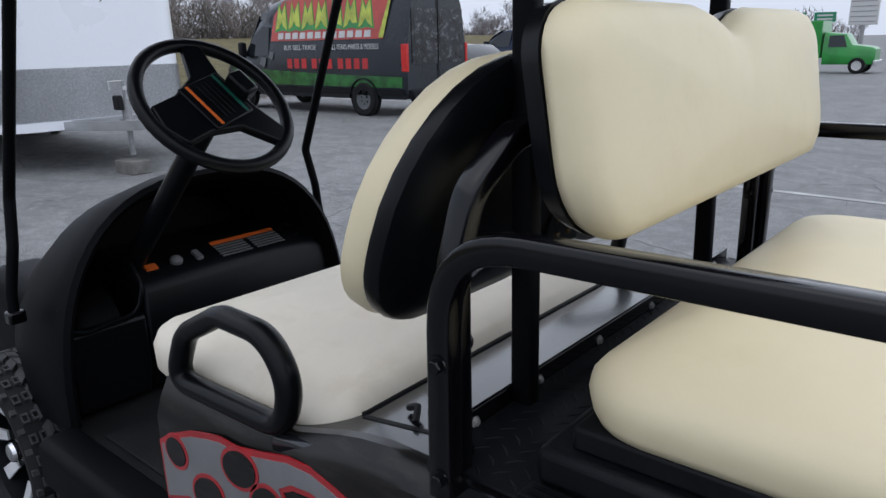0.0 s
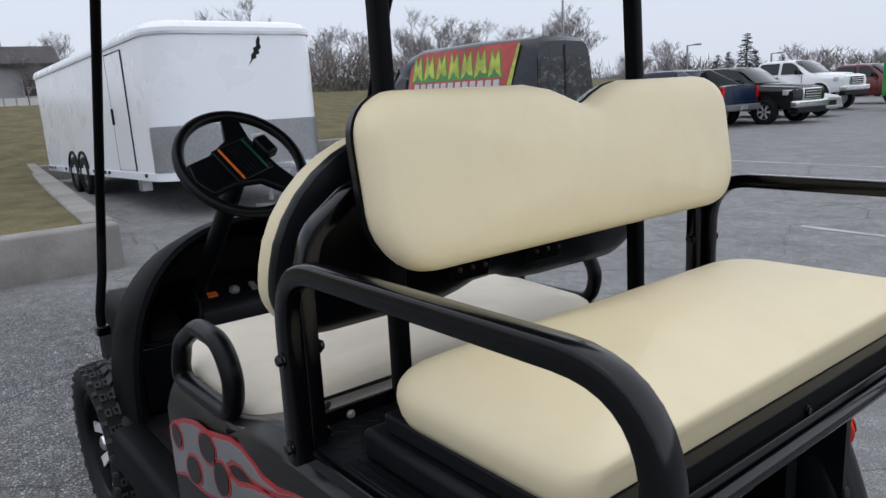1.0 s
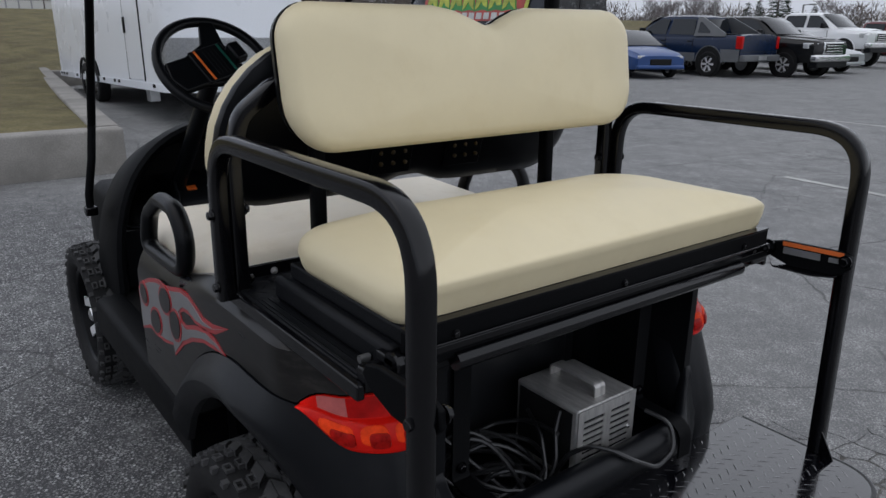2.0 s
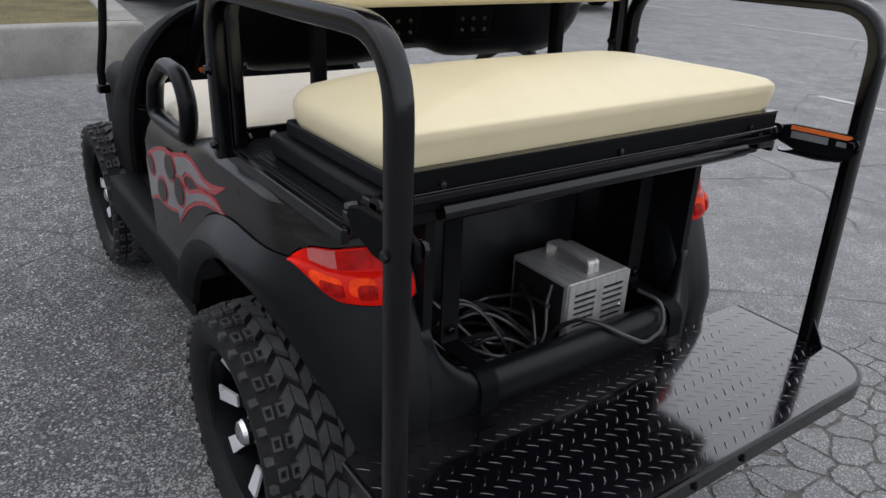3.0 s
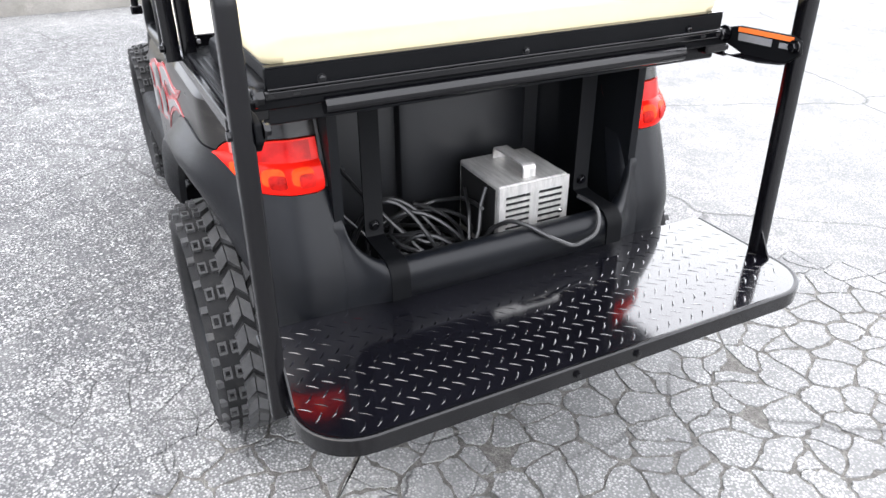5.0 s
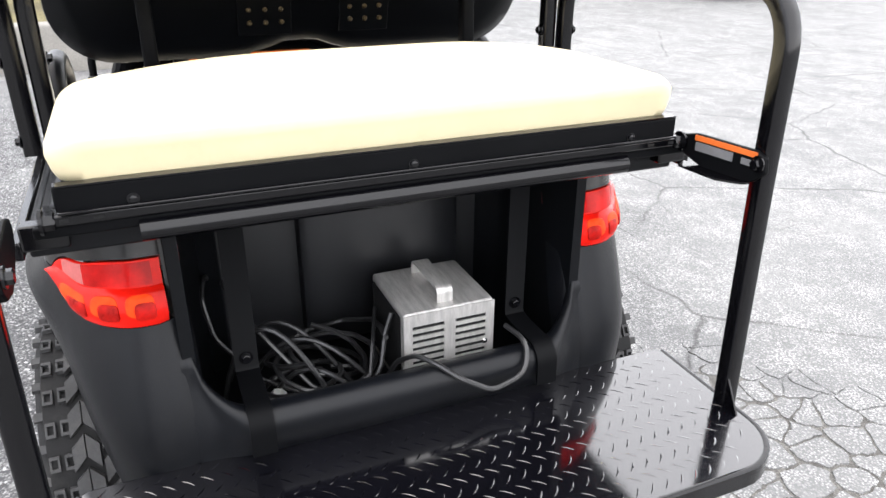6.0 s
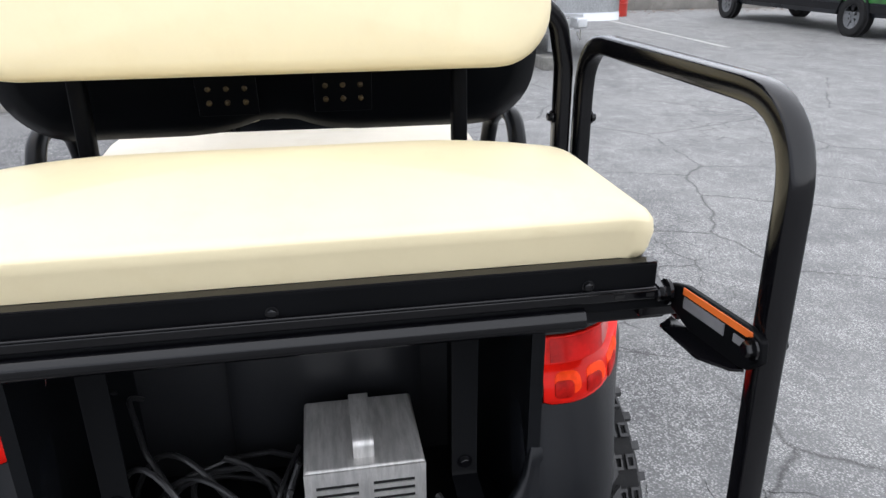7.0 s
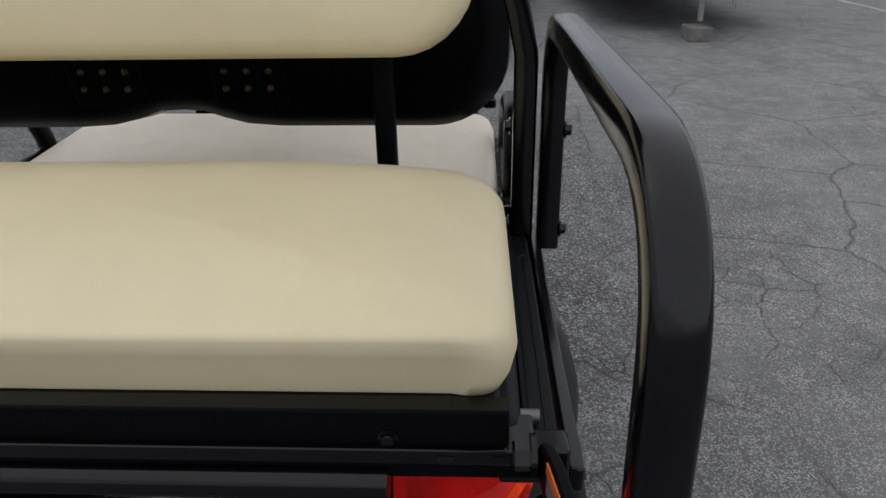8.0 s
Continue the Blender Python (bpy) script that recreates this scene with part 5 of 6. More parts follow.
part("deck_plate", prism(bmesh.new(), [(TN + 0.02, -0.5), (TN + 0.75, -0.24), (TN + 0.75, 0.24), (TN + 0.02, 0.5)], "z", 0.492, 0.5), M_ALU, trailer)
part("jack_plate", boxes(((TN + 0.7, -0.22, 0.36), (TN + 0.9, 0.22, 0.5))), M_JACK, trailer, bevel=0.01)
part("safety_chain", tube([(TN + 1.3, 0.1, 0.38), (TN + 1.15, 0.16, 0.2), (TN + 0.9, 0.2, 0.3)], 0.02, 0.1), M_STEEL, trailer)
tagged(part("jack_block", boxes(((-9.13, 3.13, 0.0), (-8.72, 3.4, 0.17))), M_BLOCK, bevel=0.012), "grey concrete block under the trailer jack", "block")
tagged(part("red_drum", lathe(bmesh.new(), [(0.26, 0.0), (0.26, 0.3), (0.275, 0.31), (0.26, 0.32), (0.26, 0.56), (0.275, 0.57), (0.26, 0.58), (0.26, 0.8), (0.0001, 0.8)], 20, Matrix.Translation((-17.2, 7.7, 0))), surface("red_drum_paint", (0.45, 0.03, 0.02), 0.4, 0, 0.5, 0.15, 3, 60, 0.05, 0.1)), "red metal drum standing by the kerb", "drum")

# ---- parked vehicles: built nose towards -x in their own space, then placed ----
def hull(stations, r=0.1):
    """A car body lofted through stations (x, half width, low, belt, top, half width of the top)."""
    bm = bmesh.new()
    rows = []
    for x, w, lo, be, tp, tw in stations:
        q = min(r, (tp - be) * 0.45 if tp > be else r)
        sec = [(-w * 0.94, lo), (-w, lo + 0.12), (-w * 1.005, (lo + be) / 2), (-w, be), (-tw, tp - q), (-tw + q * 0.4, tp - q * 0.3), (-tw * 0.75, tp), (0, tp + 0.015), (tw * 0.75, tp), (tw - q * 0.4, tp - q * 0.3), (tw, tp - q), (w, be), (w * 1.005, (lo + be) / 2), (w, lo + 0.12), (w * 0.94, lo)]
        rows.append([bm.verts.new((x, y, z)) for y, z in sec])
    for a, b in zip(rows, rows[1:]):
        n = len(a)
        for i in range(n):
            bm.faces.new((a[i], a[(i + 1) % n], b[(i + 1) % n], b[i]))
    bm.faces.new(rows[0])
    bm.faces.new(rows[-1])
    return bm


def side_plate(outline, y, t=0.012, tilt=0.0, z0=0.0):
    """A pane or panel on a vehicle's side, leaning in by tilt above z0."""
    bm = prism(bmesh.new(), outline, "y", 0, -t if y < 0 else t)
    for v in bm.verts:
        v.co.y += y + (tilt if y < 0 else -tilt) * (v.co.z - z0)
    return bm


def wheel_arch(x, r, y, s, rr=0.37):
    bm = sweep(bmesh.new(), [(x + r * math.cos(a), y, rr + r * math.sin(a)) for a in [math.pi * (i / 16) for i in range(17)]], [(-0.03, -0.012), (0.03, -0.012), (0.03, 0.012), (-0.03, 0.012)])
    return bm


M_ALLOY = surface("silver_alloy", (0.6, 0.6, 0.61), 0.35, 0.2, 0.5, 0.1, 8, 60, 0.02, 0.1)
M_HEADLAMP = surface("clear_head_lamp", (0.55, 0.56, 0.57), 0.12, 0.3, 0.5, 0.1, 8, 60, 0.02, 0.1)
M_CLAD = surface("grey_cladding", (0.12, 0.125, 0.13), 0.55, 0, 0.5, 0.1, 2, 60, 0.1, 0.1)

# delivery van with a wrapped body
van = thing("delivery_van", "dark grey high-roof van with red, green and yellow wrap graphics", "van", m=pose(-13.7, 10.95, 0))
part("body", hull([(-3.12, 0.72, 0.5, 0.85, 0.98, 0.62), (-3.05, 0.86, 0.4, 0.95, 1.08, 0.76), (-2.75, 0.96, 0.36, 1.1, 1.25, 0.85), (-2.2, 0.99, 0.36, 1.2, 1.5, 0.86), (-1.6, 1.0, 0.36, 1.25, 2.25, 0.82), (-1.2, 1.0, 0.36, 1.3, 2.5, 0.83), (-0.6, 1.0, 0.36, 1.35, 2.63, 0.84), (1.5, 1.0, 0.36, 1.35, 2.66, 0.84), (3.3, 1.0, 0.38, 1.35, 2.62, 0.83), (3.42, 0.97, 0.42, 1.35, 2.52, 0.8)], 0.22), M_VAN, van, "dark grey van body")
VL = -1.0
M_VAN_GREEN = surface("dark_green_wrap", (0.02, 0.12, 0.02), 0.35, 0, 0.5, 0.7, 3, 60, 0.02, 0.3, coat=0.3)
for s in (-1, 1):
    part("sill_stripe", side_plate([(-2.6, 0.62), (3.3, 0.62), (3.3, 0.84), (1.0, 0.88), (-2.6, 1.02)], s * 1.004, 0.008), M_VAN_GREEN, van, "green stripe along the side")
    part("rub_strip", side_plate([(-2.5, 0.45), (3.35, 0.45), (3.35, 0.58), (-2.5, 0.58)], s * 1.006, 0.02), M_PLASTIC, van)
    part("cab_window", side_plate([(-2.05, 1.28), (-1.1, 1.3), (-1.1, 1.95), (-1.35, 1.98), (-1.72, 1.75)], s * 1.003, 0.01, 0.13, 1.3), M_GLASS, van)
    part("mirror", boxes(((-2.05, s * 1.12 - 0.09, 1.25), (-1.9, s * 1.12 + 0.09, 1.62))), M_PLASTIC, van, bevel=0.04)
    for x, nm in ((-2.18, "f"), (2.15, "r")):
        road_wheel(van, x, s * 0.93, 0.36, 0.24, s, M_CLAD)
        part("wheel_housing", lathe(bmesh.new(), [(0.43, 0), (0.43, 0.012), (0.0001, 0.012)], 24, pose(x, s * 0.995, 0.4, 90 if s < 0 else -90, 0, 0)), M_RUBBER, van)
        part("wheel_arch", wheel_arch(x, 0.43, s * 1.012, s), M_PLASTIC, van)
    part("tail_light", boxes(((3.28, s * 0.97 - 0.035, 0.95), (3.44, s * 0.97 + 0.035, 1.5))), surface("red_van_lamp", (0.55, 0.02, 0.015), 0.2, 0, 0.5, 0.1, 10, 60, 0.02, 0.1), van, bevel=0.01)
M_RED_WRAP = surface("red_wrap", (0.42, 0.045, 0.03), 0.35, 0, 0.5, 0.3, 1.5, 60, 0.02, 0.1, coat=0.3)
M_YELLOW = surface("lime_yellow_wrap", (0.42, 0.47, 0.06), 0.35, 0, 0.5, 0.3, 4, 60, 0.02, 0.1)
M_DARK_WRAP = surface("dark_wrap_art", (0.015, 0.016, 0.018), 0.3, 0, 0.4, 0.9, 4, 14, 0.02, 0.3, dirt=(0.3, 0.31, 0.32))
M_RED_PRINT = surface("red_van_print", (0.5, 0.03, 0.03), 0.4, 0, 0.5, 0.1, 6, 60, 0.02, 0.1)
part("wrap_panel", side_plate([(-1.0, 1.62), (-0.9, 2.2), (-0.55, 2.52), (2.95, 2.56), (2.75, 1.62)], VL - 0.004, 0.006, 0.125, 1.35), M_RED_WRAP, van, "red and orange wrap panel")
# the name on the wrap becomes slanted lime blocks, the lines under it plain bars
for k in range(7):
    x = -0.8 + k * 0.47
    part("wrap_shape", side_plate([(x - 0.04, 1.82), (x + 0.08, 2.5), (x + 0.2, 2.28), (x + 0.34, 2.51), (x + 0.47, 1.83), (x + 0.24, 1.86)], VL - 0.009, 0.004, 0.125, 1.35), M_GREEN, van)
    part("wrap_shape", side_plate([(x, 1.86), (x + 0.1, 2.42 + 0.04 * (k % 2)), (x + 0.2, 2.2), (x + 0.32, 2.45), (x + 0.42, 1.86 + 0.05 * (k % 3)), (x + 0.28, 1.95), (x + 0.2, 2.05), (x + 0.12, 1.92)], VL - 0.012, 0.01, 0.125, 1.35), M_YELLOW, van)
for k in range(12):
    x = -0.72 + k * 0.265
    part("wrap_shape", side_plate([(x, 1.66), (x + 0.02, 1.8), (x + 0.2, 1.8), (x + 0.2, 1.66)], VL - 0.012, 0.01, 0.125, 1.35), M_PALE, van)
words("lettering", "BUY-SELL-TRADE", 0.16, M_PALE, van, pose(0.1, VL - 0.02, 1.46, 90, 0, 0), "white slogan", 0.003, 0.95)
words("lettering", "ALL-YEARS-MAKES & MODELS", 0.16, M_PALE, van, pose(1.9, VL - 0.02, 1.46, 90, 0, 0), "white slogan", 0.003, 0.72)
for k in range(10):
    x = -0.4 + k * 0.26 + (0.1 if k > 2 else 0) + (0.1 if k > 5 else 0)
    part("print_bar", side_plate([(x, 1.0), (x, 1.22), (x + 0.17, 1.22), (x + 0.17, 1.0)], VL - 0.004, 0.006), M_RED_PRINT, van)
for x, z, r in ((-1.3, 1.15, 0.1), (-0.98, 1.3, 0.08), (-1.25, 2.2, 0.1), (-1.1, 2.36, 0.06)):
    part("wrap_shape", side_plate([(x + r * math.cos(a * 0.7) * (1 + 0.5 * (a % 2)), z + r * math.sin(a * 0.7) * (1 + 0.5 * (a % 2))) for a in range(9)], VL - 0.006, 0.006, 0.1, 1.35), M_CLAD, van)
part("wrap_edge", side_plate([(2.62, 1.64), (2.9, 2.5), (2.98, 2.54), (2.76, 1.64)], VL - 0.008, 0.004, 0.125, 1.35), M_YELLOW, van, "yellow edge of the wrap panel")
part("rear_art", boxes(((3.425, -0.82, 1.1), (3.435, 0.82, 2.2))), M_DARK_WRAP, van, "dark picture wrap on the rear doors")
part("rear_window", boxes(((3.43, -0.75, 1.5), (3.44, -0.05, 2.1)), ((3.43, 0.05, 1.5), (3.44, 0.75, 2.1))), M_DARK_WRAP, van)
part("door_seam", boxes(((3.436, -0.012, 0.6), (3.446, 0.012, 2.45))), M_RUBBER, van)
part("rear_bumper", boxes(((3.36, -0.95, 0.4), (3.56, 0.95, 0.58))), M_PLASTIC, van, bevel=0.03)
part("windscreen", sweep(bmesh.new(), [(-2.15, 0, 1.5), (-1.63, 0, 2.22)], [(-0.78, -0.01), (0.78, -0.01), (0.78, 0.02), (-0.78, 0.02)]), M_GLASS, van)


def pickup(name, label, paint, at, turn, lift=0.0, cap=None):
    """A full-size crew-cab pickup: bed, cab, glass, lamps, bumpers, wheels."""
    t = thing(name, label, "pickup truck", "trucks parked in the lot", m=pose(*at, 0, 0, turn))
    z = lift
    part("lower_body", hull([(-2.92, 0.8, 0.62 + z, 0.98 + z, 1.1 + z, 0.74), (-2.84, 0.93, 0.52 + z, 1.03 + z, 1.17 + z, 0.84), (-2.6, 0.99, 0.48 + z, 1.06 + z, 1.21 + z, 0.9), (-1.4, 1.0, 0.45 + z, 1.1 + z, 1.28 + z, 0.93), (-1.0, 1.0, 0.45 + z, 1.12 + z, 1.28 + z, 0.94), (1.3, 1.0, 0.45 + z, 1.12 + z, 1.3 + z, 0.94), (2.8, 1.0, 0.5 + z, 1.14 + z, 1.34 + z, 0.95), (2.92, 0.96, 0.55 + z, 1.12 + z, 1.32 + z, 0.92)], 0.1), paint, t)
    part("bonnet_bulge", hull([(-2.72, 0.42, 1.1 + z, 1.16 + z, 1.2 + z, 0.36), (-2.5, 0.5, 1.1 + z, 1.2 + z, 1.265 + z, 0.4), (-1.45, 0.58, 1.15 + z, 1.26 + z, 1.325 + z, 0.48), (-1.3, 0.58, 1.15 + z, 1.26 + z, 1.3 + z, 0.48)], 0.05), paint, t)
    part("cab", hull([(-1.42, 0.93, 1.1 + z, 1.22 + z, 1.27 + z, 0.86), (-0.9, 0.94, 1.1 + z, 1.24 + z, 1.66 + z, 0.76), (-0.55, 0.94, 1.1 + z, 1.24 + z, 1.85 + z, 0.71), (-0.2, 0.94, 1.1 + z, 1.24 + z, 1.91 + z, 0.69), (0.8, 0.94, 1.1 + z, 1.24 + z, 1.91 + z, 0.69), (1.15, 0.93, 1.1 + z, 1.24 + z, 1.85 + z, 0.7), (1.28, 0.92, 1.1 + z, 1.24 + z, 1.4 + z, 0.82)], 0.12), paint, t)
    part("windscreen", sweep(bmesh.new(), [(-1.37, 0, 1.33 + z), (-0.92, 0, 1.69 + z), (-0.6, 0, 1.855 + z)], [(-0.72, 0.0), (0.72, 0.0), (0.66, 0.03), (-0.66, 0.03)]), M_GLASS, t)
    part("rear_screen", sweep(bmesh.new(), [(1.295, 0, 1.42 + z), (1.185, 0, 1.8 + z)], [(-0.68, -0.015), (0.68, -0.015), (0.64, 0.015), (-0.64, 0.015)]), M_GLASS, t)
    for s in (-1, 1):
        part("window", side_plate([(-1.12, 1.3 + z), (-0.08, 1.3 + z), (-0.06, 1.8 + z), (-0.46, 1.8 + z), (-0.7, 1.68 + z)], s * 0.93, 0.014, 0.33, 1.24 + z), M_GLASS, t)
        part("window", side_plate([(0.06, 1.3 + z), (1.08, 1.3 + z), (1.0, 1.78 + z), (0.92, 1.8 + z), (0.08, 1.8 + z)], s * 0.93, 0.014, 0.33, 1.24 + z), M_GLASS, t)
        for x in (-1.12, -0.01, 1.12):
            part("door_seam", side_plate([(x, 0.6 + z), (x + 0.018, 0.6 + z), (x + 0.018, 1.2 + z), (x, 1.2 + z)], s * 1.0, 0.008), M_RUBBER, t)
        for x in (-0.2, 0.9):
            part("door_handle", boxes(((x, s * 1.0 - 0.03, 1.09 + z), (x + 0.16, s * 1.0 + 0.03, 1.12 + z))), M_PLASTIC, t, bevel=0.008)
        part("mirror", boxes(((-1.02, s * 1.1 - 0.11, 1.28 + z), (-0.88, s * 1.1 + 0.11, 1.5 + z))), M_PLASTIC, t, bevel=0.035)
        part("head_light", prism(bmesh.new(), [(-2.9, s * 0.56), (-2.88, s * 0.8), (-2.66, s * 1.0), (-2.5, s * 1.005), (-2.6, s * 0.9), (-2.8, s * 0.56)], "z", 0.93 + z, 1.1 + z), M_HEADLAMP, t, bevel=0.015)
        part("tail_light", boxes(((2.74, s * 0.95 - 0.06, 0.9 + z), (2.96, s * 0.95 + 0.06, 1.28 + z))), M_LENS_DARK, t, bevel=0.025)
        for x in (-1.9, 1.8):
            road_wheel(t, x, s * 0.9, 0.4 + z * 0.35, 0.28, s, M_ALLOY)
            part("wheel_housing", lathe(bmesh.new(), [(0.5, 0), (0.5, 0.012), (0.0001, 0.012)], 24, pose(x, s * 0.995, 0.47 + z * 0.8, 90 if s < 0 else -90, 0, 0)), M_RUBBER, t)
            part("wheel_arch", wheel_arch(x, 0.5, s * 1.0, s, 0.47 + z * 0.8), cap if cap else paint, t)
        if cap:
            part("sail_panel", side_plate([(1.12, 1.27), (1.12, 1.86), (1.3, 1.86), (2.3, 1.36), (2.3, 1.27)], s * 0.93, 0.05, 0.28, 1.24), cap, t, "grey plastic sail panel")
            part("quarter_pane", side_plate([(1.24, 1.37), (1.24, 1.7), (1.32, 1.7), (1.72, 1.42), (1.7, 1.37)], s * 0.984, 0.006, 0.28, 1.24), M_GLASS, t)
            part("side_cladding", side_plate([(-1.35, 0.46), (1.25, 0.46), (1.25, 0.74), (-1.35, 0.74)], s * 1.0, 0.02), cap, t, "grey plastic side cladding")
            part("side_cladding", side_plate([(2.32, 0.5), (2.9, 0.5), (2.9, 0.88), (2.2, 0.88)], s * 1.0, 0.02), cap, t)
    part("grille", boxes(((-2.97, -0.54, 0.76 + z), (-2.86, 0.54, 1.13 + z))), M_CHROME, t, bevel=0.03)
    part("grille_opening", boxes(((-2.985, -0.47, 0.8 + z), (-2.95, 0.47, 1.09 + z))), M_RUBBER, t)
    for k in range(3):
        part("grille_bar", boxes(((-3.0, -0.46, 0.835 + z + 0.085 * k), (-2.97, 0.46, 0.87 + z + 0.085 * k))), M_CHROME, t, bevel=0.008)
    part("front_bumper", boxes(((-3.03, -0.97, 0.52 + z), (-2.74, 0.97, 0.75 + z))), M_CHROME, t, bevel=0.06)
    part("air_dam", boxes(((-2.98, -0.88, 0.34 + z), (-2.7, 0.88, 0.53 + z))), M_PLASTIC, t, bevel=0.03)
    part("rear_bumper", boxes(((2.86, -0.97, 0.52 + z), (3.08, 0.97, 0.72 + z))), cap if cap else M_CHROME, t, bevel=0.04)
    part("plate_recess", boxes(((3.07, -0.22, 0.56 + z), (3.09, 0.22, 0.68 + z))), M_ALU, t)
    part("tailgate_seam", boxes(((2.93, -0.84, 0.8 + z), (2.945, 0.84, 0.815 + z))), M_RUBBER, t)
    part("cargo_bed", boxes(((1.36, -0.8, 1.33 + z), (2.72, 0.8, 1.352 + z))), M_RUBBER, t)
    return t


M_NAVY = surface("navy_truck_paint", (0.006, 0.016, 0.045), 0.25, 0.0, 0.35, 0.1, 1, 60, 0.02, 0.05)
M_BLACKP = surface("black_truck_paint", (0.004, 0.0045, 0.0055), 0.25, 0.0, 0.35, 0.1, 1, 60, 0.02, 0.05)
M_MAROON = surface("maroon_truck_paint", (0.12, 0.02, 0.022), 0.3, 0.1, 0.5, 0.1, 1, 60, 0.02, 0.05, coat=0.25)
M_SILVERP = surface("silver_car_paint", (0.4, 0.41, 0.42), 0.3, 0.4, 0.5, 0.05, 1, 60, 0.02, 0.05, coat=0.25)
pickup("pickup_truck", "navy blue pickup with grey sail panels, parked tail out", M_NAVY, (-14.95, 21.4, 0), -3, cap=M_CLAD)
pickup("pickup_truck", "black pickup with a chrome grille, parked nose out", M_BLACKP, (-13.65, 23.55, 0), 176)
pickup("pickup_truck", "white lifted pickup parked nose out", M_WHITE, (-15.75, 32.15, 0), 174, lift=0.28)
pickup("pickup_truck", "maroon pickup parked further along the lot", M_MAROON, (-14.9, 38.0, 0), 172)


def saloon(label, paint, at, turn):
    t = thing("car", label, "car", "cars parked in the lot", m=pose(*at, 0, 0, turn))
    part("body", hull([(-2.25, 0.75, 0.35, 0.6, 0.68, 0.62), (-2.1, 0.86, 0.28, 0.65, 0.78, 0.72), (-0.9, 0.9, 0.25, 0.8, 0.95, 0.78), (0.9, 0.9, 0.25, 0.85, 1.0, 0.8), (2.1, 0.86, 0.3, 0.8, 0.98, 0.76), (2.25, 0.78, 0.4, 0.7, 0.85, 0.65)], 0.08), paint, t)
    part("cabin", hull([(-1.0, 0.8, 0.85, 0.93, 0.96, 0.7), (-0.2, 0.8, 0.85, 0.95, 1.4, 0.58), (0.7, 0.8, 0.85, 0.95, 1.42, 0.58), (1.6, 0.78, 0.85, 0.93, 1.0, 0.68)], 0.1), M_GLASS, t)
    for s in (-1, 1):
        part("head_light", boxes(((-2.24, s * 0.6 - 0.14, 0.56), (-2.1, s * 0.6 + 0.14, 0.7))), M_HEADLAMP, t, bevel=0.03)
        for x in (-1.4, 1.35):
            road_wheel(t, x, s * 0.78, 0.33, 0.22, s, M_ALLOY)
    part("grille", boxes(((-2.28, -0.35, 0.42), (-2.2, 0.35, 0.6))), M_RUBBER, t, bevel=0.02)
    part("front_bumper", boxes(((-2.3, -0.78, 0.3), (-2.14, 0.78, 0.42))), paint, t, bevel=0.04)
    return t


M_BLUEP = surface("blue_car_paint", (0.02, 0.06, 0.2), 0.3, 0.1, 0.5, 0.1, 1, 60, 0.02, 0.05, coat=0.25)
saloon("blue car parked beside the navy pickup", M_BLUEP, (-15.2, 18.75, 0), 155)
saloon("silver saloon parked between the trucks", M_SILVERP, (-13.8, 26.9, 0), 174)
saloon("silver car in the second row of the lot", M_SILVERP, (-30.5, 58.0, 0), 180)
saloon("dark car in the second row of the lot", M_BLACKP, (-29.0, 62.0, 0), 180)
saloon("blue car in the second row of the lot", M_NAVY, (-27.5, 66.5, 0), 180)
saloon("white car in the second row of the lot", M_WHITE, (-25.0, 71.0, 0), 180)
saloon("dark red car in the second row of the lot", M_MAROON, (-22.0, 74.0, 0), 180)
saloon("white car parked at the far end", M_WHITE, (-16.5, 48.0, 0), 155)

# green box truck on the road beyond
gt = thing("box_truck", "bright green utility truck with white panel lettering bars", "truck", m=pose(-7.9, 31.2, 0, 0, 0, 180) @ Matrix.Scale(0.62, 4))
part("box", boxes(((-0.9, -1.2, 0.95), (5.5, 1.2, 3.2))), M_GREEN, gt, bevel=0.03)
part("cab", hull([(-3.9, 0.8, 0.6, 1.3, 1.45, 0.75), (-3.7, 0.95, 0.55, 1.35, 1.6, 0.85), (-2.6, 1.0, 0.55, 1.45, 1.75, 0.9), (-2.2, 1.05, 0.55, 1.5, 2.4, 0.85), (-1.0, 1.05, 0.55, 1.5, 2.5, 0.88)], 0.1), M_GREEN, gt)
for s in (-1, 1):
    part("window", side_plate([(-2.35, 1.6), (-1.3, 1.6), (-1.3, 2.3), (-2.1, 2.3)], s * 1.04, 0.02, 0.15, 1.5), M_GLASS, gt)
    for x in (-3.0, 3.6):
        road_wheel(gt, x, s * 0.95, 0.48, 0.3, s, M_PALE)
    for k in range(6):
        part("print_bar", side_plate([(0.3 + 0.75 * k, 2.2), (0.3 + 0.75 * k, 2.75), (0.8 + 0.75 * k, 2.75), (0.8 + 0.75 * k, 2.2)], s * 1.2, 0.012), M_PALE, gt)
part("front_bumper", boxes(((-4.05, -1.0, 0.5), (-3.85, 1.0, 0.8))), M_CHROME, gt, bevel=0.03)

# road signs and lamp posts
M_SIGN = surface("green_road_sign", (0.01, 0.2, 0.09), 0.4, 0, 0.5, 0.1, 1, 60, 0.02, 0.05)
M_POLE = surface("grey_pole", (0.3, 0.3, 0.3), 0.5, 0.4, 0.5, 0.1, 1, 60, 0.05, 0.1)
